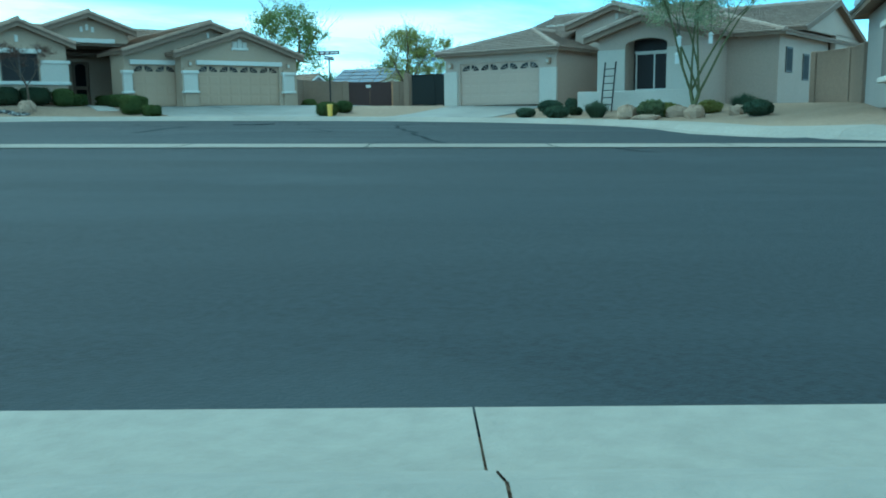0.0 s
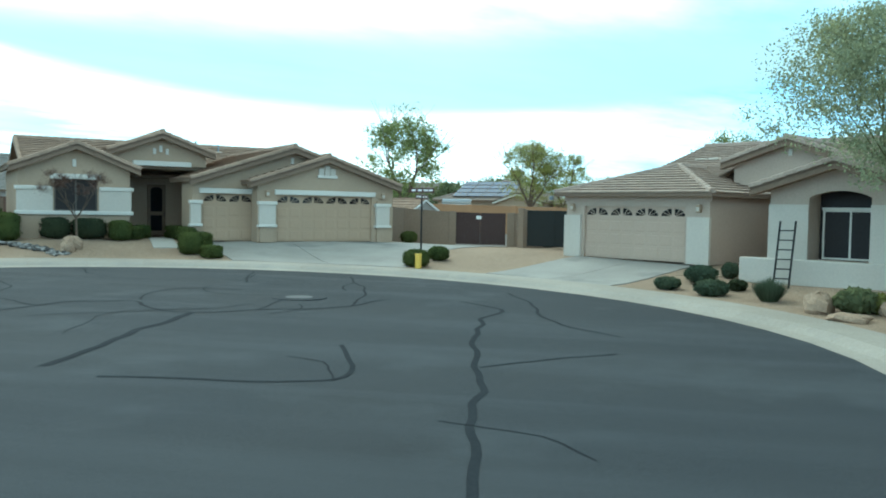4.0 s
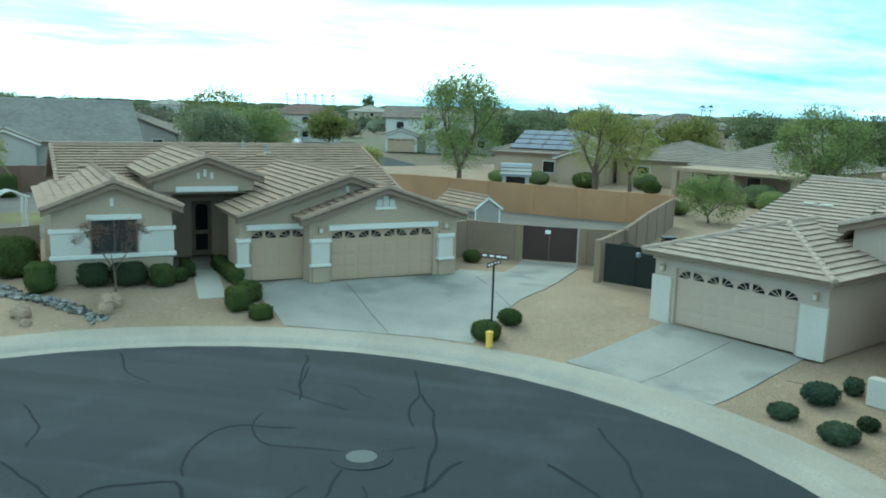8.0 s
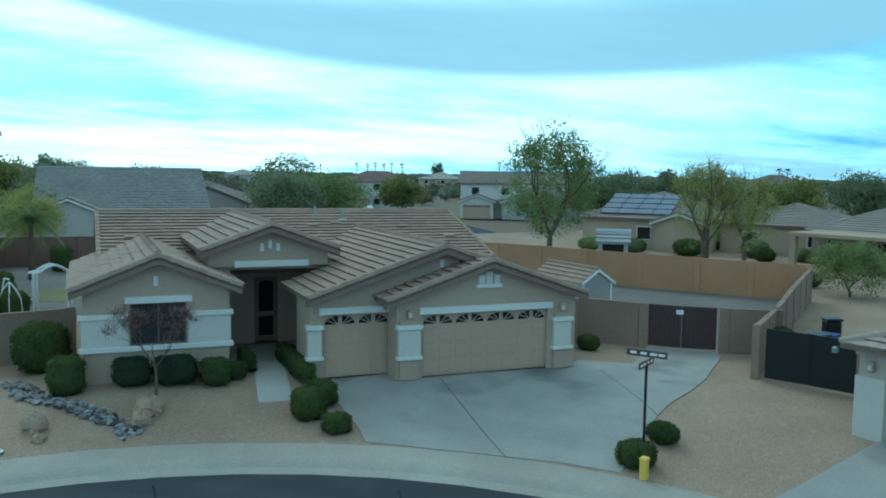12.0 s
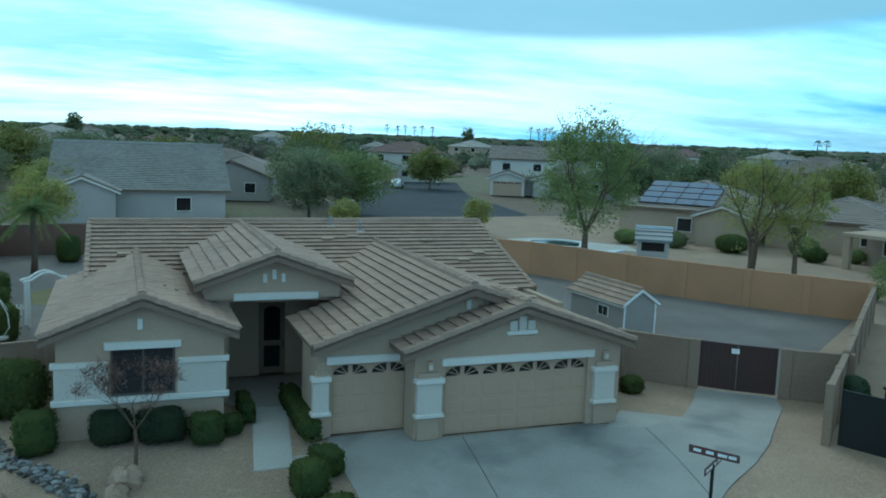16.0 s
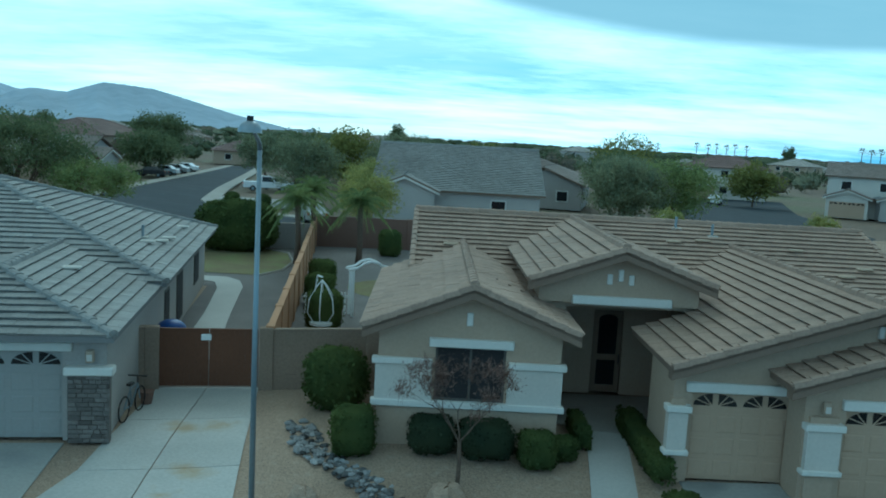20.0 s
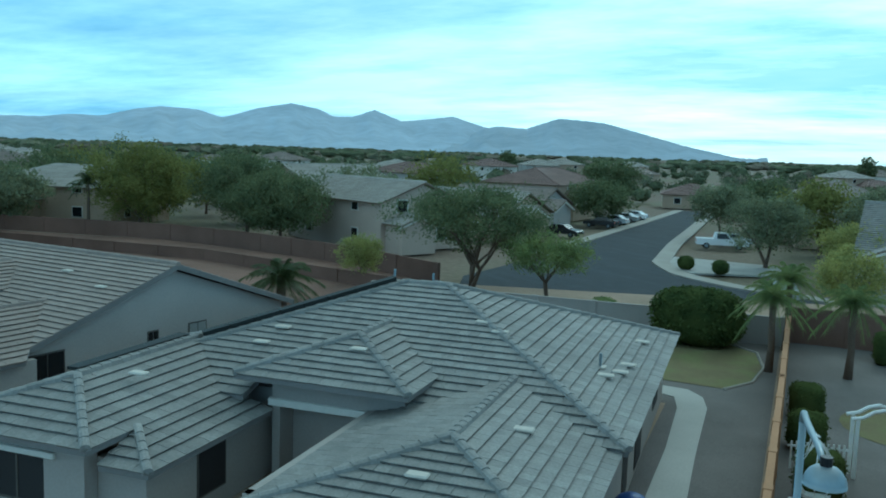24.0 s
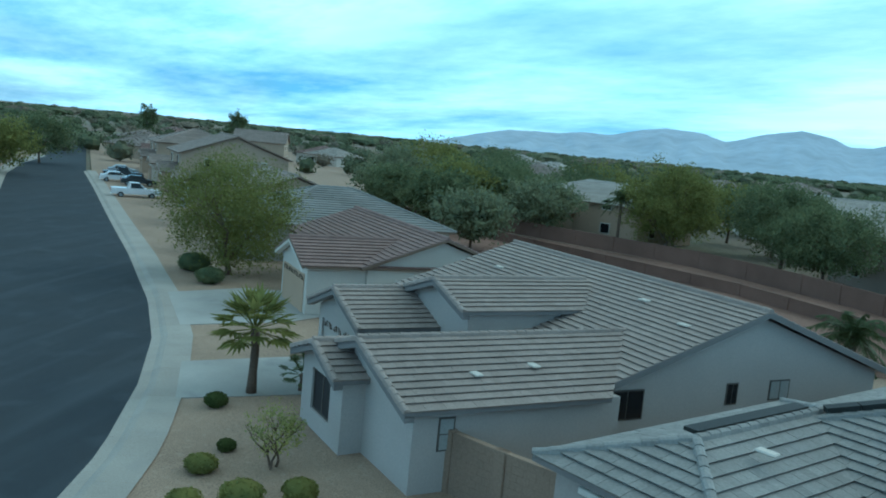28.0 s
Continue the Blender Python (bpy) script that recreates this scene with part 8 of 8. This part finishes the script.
# ---- parked vehicles ----
def vehicle(x, y, turn, paint="carwhite", kind="car", label="", z=-0.1):
    c = thing("pickup_truck" if kind == "pickup" else "car", x, y, z, turn, label, "vehicle")
    L, W = (5.6, 1.9) if kind == "pickup" else (4.6, 1.8)
    hx = L / 2
    if kind == "pickup":
        prof = [(-hx, 0.45), (hx, 0.45), (hx, 0.85), (hx - 0.1, 1.02), (0.95, 1.12), (-hx, 1.12)]
        cab = [(-1.0, 1.10), (1.0, 1.10), (0.35, 1.78), (-0.75, 1.80)]
    else:
        prof = [(-hx, 0.4), (hx, 0.4), (hx, 0.72), (hx - 0.25, 0.86), (1.0, 0.98), (-hx + 0.2, 1.02), (-hx, 0.9)]
        cab = [(-1.75, 0.98), (1.05, 0.98), (0.35, 1.45), (-1.1, 1.48)]
    def extrude(pr, w0, w1):
        k = len(pr)
        zs = [p[1] for p in pr]
        lo, hi = min(zs), max(zs)
        f = lambda z: w0 + (w1 - w0) * (z - lo) / (hi - lo)
        return [(px, -f(pz) / 2, pz) for px, pz in pr] + [(px, f(pz) / 2, pz) for px, pz in pr], [tuple(range(k)), tuple(range(k, 2 * k))[::-1]] + [(i, k + i, k + (i + 1) % k, (i + 1) % k) for i in range(k)]
    body = part("body", Bits().add(*extrude(prof, W, W * 0.96)), M[paint], c)
    part("cabin", Bits().add(*extrude(cab, W * 0.94, W * 0.76)), M[paint], c)
    gl = [(px * 0.94 + 0.0 * px, pz) for px, pz in cab]
    zt = max(p[1] for p in cab)
    zl = cab[0][1]
    side = [(cab[0][0] + 0.35, zl + 0.05), (cab[1][0] - 0.2, zl + 0.05), (cab[2][0] - 0.02, zt - 0.07), (cab[3][0] + 0.12, zt - 0.07)]
    part("window_band", Bits().add(*extrude(side, W * 0.945, W * 0.79)), M["glass"], c)
    part("windscreen", Bits().add([(cab[1][0] - 0.02, sy * W * 0.42, zl + 0.06) for sy in (-1, 1)] + [(cab[2][0] + 0.045, sy * W * 0.35, zt - 0.06) for sy in (1, -1)], [(0, 1, 2, 3)]), M["glass"], c)
    for wx in (-hx * 0.62, hx * 0.62):
        for sy in (-1, 1):
            yy = sy * (W / 2 - 0.1)
            wh = part("wheel", Bits().tube([(wx, yy - 0.11, 0.34), (wx, yy + 0.11, 0.34)], 0.34, 16), M["tyre"], c)
            part("rim", Bits().tube([(wx, yy + sy * 0.10, 0.34), (wx, yy + sy * 0.125, 0.34)], 0.2, 12), M["galv"], wh)
    for sy in (-1, 1):
        part("headlight", rounded_box(hx - 0.08, hx + 0.02, sy * W * 0.36 - 0.16, sy * W * 0.36 + 0.16, 0.62, 0.78, 0.02), M["trim"], c)
        part("tail_light", rounded_box(-hx - 0.02, -hx + 0.06, sy * W * 0.4 - 0.1, sy * W * 0.4 + 0.1, 0.75, 0.95, 0.02), M["red"], c)
    return c


vehicle(-19.0, 88.5, 10, "carwhite", "pickup", "white pickup truck parked on a driveway")
vehicle(-18.0, 92.5, 10, "carsilver", "car", "silver car parked behind the white pickup")
vehicle(-37.5, 90.5, -15, "cardark", "car", "dark car parked on a driveway")
for i in range(4):
    vehicle(-36.5 + i * 0.4, 108 + i * 6.5, 170, ("cardark", "carwhite", "carsilver", "carwhite")[i], "car", "car parked along the back street")
vehicle(-12.6, 54.0, 100, "carsilver", "car", "silver car parked at the kerb")
vehicle(46.5, 108, 60, "carwhite", "car", "white car parked in the distant street")
vehicle(29, 84, 60, "cardark", "pickup", "dark pickup parked in the distant street")
for x, y, t, p, k in ((-122, 20.5, 78, "carwhite", "pickup"), (-138, 25.5, 78, "cardark", "car"), (-143, 24, 78, "carwhite", "car"), (-149, 26.5, 78, "cardark", "pickup"), (-158, 29, 78, "carsilver", "car"), (-150, 5.5, -102, "carwhite", "car"), (-156, 7.0, -102, "carsilver", "car"), (-163, 8.5, -102, "cardark", "car")):
    vehicle(x, y, t, p, k, "vehicle parked on a driveway down the street")
boat = thing("boat", 24.5, 27.5, 0, -35, "white boat on a trailer behind the orange wall", "boat")
part("hull", Bits().add([(-3, -0.9, 0.9), (2, -0.9, 0.9), (3.2, 0, 1.1), (2, 0.9, 0.9), (-3, 0.9, 0.9), (-3, -0.5, 0.35), (2, -0.4, 0.35), (2.6, 0, 0.5), (2, 0.4, 0.35), (-3, 0.5, 0.35)],
                        [(0, 1, 2, 3, 4), (9, 8, 7, 6, 5), (0, 5, 6, 1), (1, 6, 7, 2), (2, 7, 8, 3), (3, 8, 9, 4), (4, 9, 5, 0)]), M["carwhite"], boat)
part("trailer", Bits().bar((-2.5, 0, 0.25), (4.2, 0, 0.35), 0.12).bar((-0.8, -0.9, 0.2), (-0.8, 0.9, 0.2), 0.1), M["iron"], boat)
for sy in (-0.95, 0.95):
    part("wheel", Bits().tube([(-0.8, sy - 0.08, 0.2), (-0.8, sy + 0.08, 0.2)], 0.28, 14), M["tyre"], boat)
play = thing("playhouse", 30.5, 26.8, 0, -40, "small grey playhouse with white roof slats", "playhouse")
part("body", rounded_box(-1.1, 1.1, -0.9, 0.9, 0, 1.7, 0.03), M["stucco_n2"], play)
gable_roof(play, -1.3, 1.3, -1.1, 1.1, 1.7, 0.7, "x", M["carsilver"], M["galv"])
# dark plate on the solid front; its colour stands for the unlit inside
part("opening", Bits().box(-0.8, 0.8, -0.92, -0.895, 0.9, 1.5), M["glass"], play)

# ---- trees ----
T = tree
T(26.4, 29.3, 10.5, 3.9, "leaf", n=3400, size=0.17, label="tall airy green tree behind the orange wall", seed=3, trunk_h=2.0, depth=4, clump=0.27)
T(34.3, 21.2, 8.0, 2.7, "leaf_y", n=3600, size=0.11, spread=0.5, label="fresh yellow-green tree behind the wall", seed=4, depth=4, clump=0.26, stems=2)
T(37.2, 20.0, 7.2, 2.3, "leaf_y", n=2600, size=0.11, spread=0.5, label="fresh yellow-green tree behind the wall", seed=5, depth=4, clump=0.26)
T(32.6, 8.0, 3.4, 2.4, "leaf", n=2400, size=0.11, trunk_h=0.5, label="low green tree behind the side wall", seed=6)
T(40.5, 5.0, 8.2, 3.4, "leaf", n=3200, size=0.16, label="broad yellow-green tree behind the hipped house", seed=7)
T(40.0, -8.0, 7.5, 3.5, "leaf_y", n=2600, size=0.18, label="yellow-green tree behind the hipped house", seed=8)
T(15.8, 60.2, 6.3, 4.2, "leaf_g", n=3800, size=0.2, label="broad olive mesquite tree beyond the roof", seed=9, trunk_h=1.2)
T(22.0, 63.0, 6.5, 4.2, "leaf", n=3000, size=0.2, label="olive mesquite tree by the back street", seed=10, trunk_h=1.2)
T(22.5, 80.0, 6.5, 4.0, "leaf_g", n=2600, size=0.2, label="airy grey-green street tree", seed=11)
T(47.5, 61.0, 5.0, 2.6, "leaf_d", n=1800, size=0.18, label="dark green round tree by the back street", seed=12)
T(13.8, 44.8, 3.2, 1.3, "leaf_y", n=900, size=0.14, label="bright lime-green young tree", seed=13)
T(26.8, 46.0, 3.2, 1.4, "leaf_y", n=900, size=0.14, label="bright lime-green young tree", seed=14)
T(-32.8, 45.0, 7.6, 6.2, "leaf_d", n=5600, size=0.16, stems=3, trunk_h=2.0, crown_z=5.2, clump=0.26, label="spreading dark mesquite tree with crooked trunks", seed=15, bark="bark")
T(-26.6, 42.4, 4.8, 3.1, "leaf", n=2400, size=0.13, stems=2, trunk_h=1.5, crown_z=3.4, clump=0.28, label="low spreading yellow-green tree by the back street", seed=16)
T(-77, 62.0, 9.8, 5.4, "leaf_o", n=5600, size=0.22, trunk_h=1.5, label="big yellow-green tree beyond the gravel belt", seed=17)
T(-58.6, 61.0, 7.2, 5.2, "leaf_d", n=4600, size=0.22, trunk_h=1.5, label="big grey-green tree beyond the gravel belt", seed=18)
T(-66, 66, 9.0, 5.0, "leaf_d", n=3200, size=0.24, trunk_h=1.8, label="dark green tree beyond the gravel belt", seed=19)
T(-40.8, 43.5, 3.6, 1.8, "leaf_y", n=1200, size=0.14, label="yellow-green young palm-like tree behind the house", seed=20)
palm(-41.0, 33.4, 1.7, 2.9, fan=False, fronds=30, label="squat feathery date palm behind the house", trunk_r=0.3)
T(-71.8, 11.9, 8.2, 4.6, "leaf_o", n=6500, size=0.14, crown_z=4.3, trunk_h=1.0, trunk_r=0.2, label="large rounded yellow-green tree by the pavement", seed=22, clump=0.40)
shrub(-69.0, 9.6, 1.8, 1.0, mat="leaf_d", label="dark shrub under the large tree", leaves=600, size=0.07, box=0.1)
shrub(-73.5, 10.2, 2.2, 1.2, mat="leaf_d", label="dark shrub under the large tree", leaves=600, size=0.07, box=0.1)
T(-41.4, 140, 9.5, 5.5, "leaf_d", n=2600, size=0.3, label="round dark green street tree", seed=23)
T(-14, 72, 6.5, 4.0, "leaf_g", n=2800, size=0.2, stems=2, label="grey-brown street tree on a corner lot", seed=24)
T(-7, 64, 5.0, 3.5, "leaf_y", n=2400, size=0.18, label="yellow-green tree behind the back wall", seed=25)
T(-8.5, 47, 4.6, 2.4, "leaf_y", n=1800, size=0.15, label="yellow-green tree by the back wall", seed=26)
T(-3.0, 80, 7.5, 5.0, "leaf_g", n=2800, size=0.24, label="grey-green tree in a front yard", seed=27)
T(-20, 100, 7, 4.0, "leaf_g", n=2200, size=0.24, label="airy grey-green street tree", seed=28)
for x, y in ((-20.5, 66.5), (-17.5, 65.0)):
    shrub(x, y, 1.5, 1.2, mat="hedge", label="round dark shrub on the corner lot", leaves=400, size=0.08, box=0.1)
shrub(-22.5, 40.3, 2.0, 1.2, mat="leaf", label="low olive shrub by the back street", leaves=500, size=0.08, box=0.0)
palm(45.0, 56.5, 3.2, 2.0, fan=False, label="feathery palm by the back street")
palm(-80.5, 58.4, 5.5, 2.2, fan=False, label="feathery palm before a cream house")
rnd = random.Random(31)
kinds = ("leaf_d", "leaf_g", "leaf_d", "leaf_o", "leaf_d", "leaf_o")
for i, (x, y, r) in enumerate(((-84, 72, 5.5), (-92, 58, 5), (-112, 62, 6), (-104, 54, 5.5), (-120, 74, 6.5), (-88, 88, 6), (-100, 94, 6), (-135, 66, 6), (-128, 84, 6), (-146, 80, 7), (-112, 84, 6), (-160, 92, 7), (-76, 80, 6), (-60, 80, 5.5), (-150, 100, 7), (-62, 112, 6), (-80, 108, 6), (-132, 108, 7), (-96, 46, 4.5), (-82, 40, 4), (-108, 48, 5),
                               (8, 96, 5), (30, 108, 5), (36, 120, 6), (70, 78, 5), (84, 90, 6), (64, 56, 5), (76, 48, 5), (92, 30, 5), (70, 4, 5), (98, 52, 6), (20, 74, 4.5), (-16, 118, 5), (-9, 90, 5), (-38, 112, 5), (51, 105, 4.2), (-152, 47, 4), (-170, 46, 5), (-134, 40, 3.5), (-150, 10, 5), (-175, 20, 6), (-118, -2, 4), (-103, 61, 5), (-116, 52, 5), (-107, 72, 5))):
    T(x, y, r * rnd.uniform(1.25, 1.6), r, kinds[i % 6], n=1500, size=0.36, depth=2, trunk_h=1.5, label="leafy desert tree among the houses", group="trees of the neighbourhood", seed=100 + i)

# woods of the far plain, up to the foot of the mountains
woods = {k: Bits() for k in ("wood_a", "wood_b", "wood_c")}
for i in range(3000):
    a = radians(rnd.uniform(2, 178))
    r = 180 * (2600 / 180) ** (rnd.random() ** 0.8)
    px, py = -12 + r * math.cos(a), -15 + r * math.sin(a)
    h = rnd.uniform(3.0, 5.6) if r < 700 else rnd.uniform(4.2, 7.6)
    w = h * rnd.uniform(0.55, 0.95) * (1.9 if r > 700 else 1.0)
    b = woods[rnd.choice(("wood_a", "wood_a", "wood_a", "wood_b", "wood_c"))]
    lumpy(b, rnd, px, py, h * 0.45, w * (0.7 if r < 700 else 0.95), w * (0.7 if r < 700 else 0.95), h * (0.36 if r < 700 else 0.48), 0.25, 7, 5)
    if r < 1300:
        leaf_cloud(b, rnd, px, py, h * 0.52, w * 1.05, w * 1.05, h * 0.52, 110 if r < 600 else 60, 0.46 if r < 600 else 0.8, 0.6)
for k, b in woods.items():
    tagged(b.done("far_woods", M[k]), "dark scattered trees of the far plain", "woods", kind="stuff")
# a far row of tall palms and tall pines on the skyline
for i, (az, r, h) in enumerate(((66.6, 900, 17), (65.9, 900, 16), (65.4, 905, 17), (64.8, 900, 16), (64.3, 910, 17), (63.6, 900, 16), (70.6, 950, 16), (70.1, 950, 15), (69.5, 950, 16), (69.0, 950, 15), (57.1, 800, 18), (56.6, 805, 17), (56.1, 800, 18), (39.4, 700, 14), (38.9, 700, 14))):
    palm(-12 + r * math.cos(radians(az)), -19 + r * math.sin(radians(az)), h - 2, 4.0, fronds=16, fan=True, label="tall skyline palm far away", trunk_r=0.35)
for x, y, h, w in ((-327, 84, 13.5, 3.4), (-317, 113, 14, 3.6), (13.5, 333, 12.5, 3.2), (-150, 420, 11, 4.5), (230, 420, 14, 4)):
    T(x, y, h, w, "leaf_d", n=900, size=0.5, depth=2, label="tall dark pine on the skyline", name="pine_tree")

# ---- mountains ----
def range_of(name, ridge, dist, label, seed, rough, mat):
    """A ridge line of (azimuth, elevation) in degrees, drawn out into slopes that fall towards the plain."""
    rr = random.Random(seed)
    prof = []
    n = 160
    a0, a1 = ridge[0][0], ridge[-1][0]
    for i in range(n + 1):
        a = a0 + (a1 - a0) * i / n
        for (p, e), (q, f) in zip(ridge, ridge[1:]):
            if min(p, q) <= a <= max(p, q):
                prof.append((a, e + (f - e) * (a - p) / (q - p)))
                break
    b = Bits()
    steps = 9
    for j in range(steps + 1):
        f = j / steps
        for i, (a, e) in enumerate(prof):
            r = dist * (1 - 0.28 * (1 - f))
            h = dist * math.tan(radians(max(e * 1.12, 0.0))) * f ** 1.25
            wob = noise.noise(Vector((a * 0.9, f * 3.0, seed))) * rough * dist * 0.012 * f * (1 - f) * 4 + noise.noise(Vector((a * 3.1, f * 6.0, seed + 4))) * rough * dist * 0.0035 * (f if f < 1 else 0.25)
            b.v.append((r * math.cos(radians(a)), r * math.sin(radians(a)), max(-0.25, h + wob * 0.5) if j else -0.28))
    k = len(prof)
    flip = a1 > a0
    for j in range(steps):
        for i in range(k - 1):
            q = (j * k + i, j * k + i + 1, (j + 1) * k + i + 1, (j + 1) * k + i)
            b.f.append(q if not flip else q[::-1])
    return tagged(b.done(name, M[mat], smooth=True), label, "mountain", kind="structure")


range_of("mountain_range", [(146, 0.0), (144.8, 0.14), (142.3, 0.72), (140.3, 1.11), (138.6, 1.18), (137.0, 1.19), (135.4, 1.39), (133.7, 1.35), (131.6, 1.83), (130.2, 2.01), (128.0, 1.93), (126.5, 1.54), (125.7, 1.71), (124.3, 2.13), (122.1, 2.5), (120.3, 2.22), (119.4, 1.82), (118.1, 1.85), (116.7, 2.3), (114.9, 1.68), (113.3, 1.84), (111.5, 2.06), (109.5, 1.52), (106.0, 1.0), (100.0, 0.1)], 4400, "mountain range with blue-grey haze in its colour", 3, 1.0, "mountain")
range_of("mountain_ridge", [(114.0, 0.0), (111.0, 0.75), (109.5, 1.4), (108.6, 1.6), (106.7, 1.5), (104.6, 2.14), (103.2, 2.08), (101.6, 1.95), (99.3, 1.43), (96.7, 0.82), (92.4, 0.04), (91.5, 0.0)], 3900, "nearer mountain ridge with blue-grey haze in its colour", 8, 1.0, "mountain_n")

G4 = "bushes before the houses behind the orange wall"
for x, y, w, h, mt in ((38.6, 33.5, 2.2, 1.3, "leaf_d"), (41.5, 30.0, 2.6, 1.5, "hedge"), (36.0, 36.5, 2.0, 1.2, "leaf"), (46.6, 27.2, 2.4, 1.6, "leaf_d"), (44.6, 24.5, 1.8, 1.2, "hedge"), (48.0, 23.6, 1.6, 1.1, "leaf"), (45.5, 13.4, 3.0, 1.9, "leaf_d"), (43.0, 10.4, 2.6, 1.7, "leaf"), (46.0, 8.0, 2.4, 1.6, "leaf_d"), (34.0, 12.0, 1.6, 1.0, "hedge"), (31.4, 14.6, 1.7, 1.1, "hedge")):
    shrub(x, y, w, h, mat=mt, label="rounded leafy bush before a tan house wall", group=G4, leaves=700, size=0.08, box=0.1)

# the pool behind the orange wall
pool = thing("swimming_pool", label="curved dark swimming pool with pale concrete deck", category="pool", kind="structure")
slab_on_ground("deck", [(25.6, 36.6), (27.2, 41.4), (30.2, 41.6), (32.4, 38.4), (34.6, 34.6), (33.4, 31.6), (30.6, 32.4), (28.0, 34.4)], -0.1, 0.015, M["path"], pool)
ring = [(29.6 + (2.3 + 0.5 * math.cos(2 * a)) * math.cos(a) * 0.8, 37.6 + (2.6 + 0.4 * math.sin(3 * a)) * math.sin(a)) for a in [2 * math.pi * i / 28 for i in range(28)]]
slab_on_ground("water", ring, -0.05, 0.022, M["water"], pool)
part("coping", drape(Bits().tube([(x, y, 0.03) for x, y in ring + ring[:2]], 0.09, 6)), M["white"], pool)

# the plan at its true size
for ob in scene.objects:
    if ob.parent is None and ob.type in ("MESH", "EMPTY"):
        ob.matrix_world = Matrix.Scale(TRUE, 4) @ ob.matrix_world
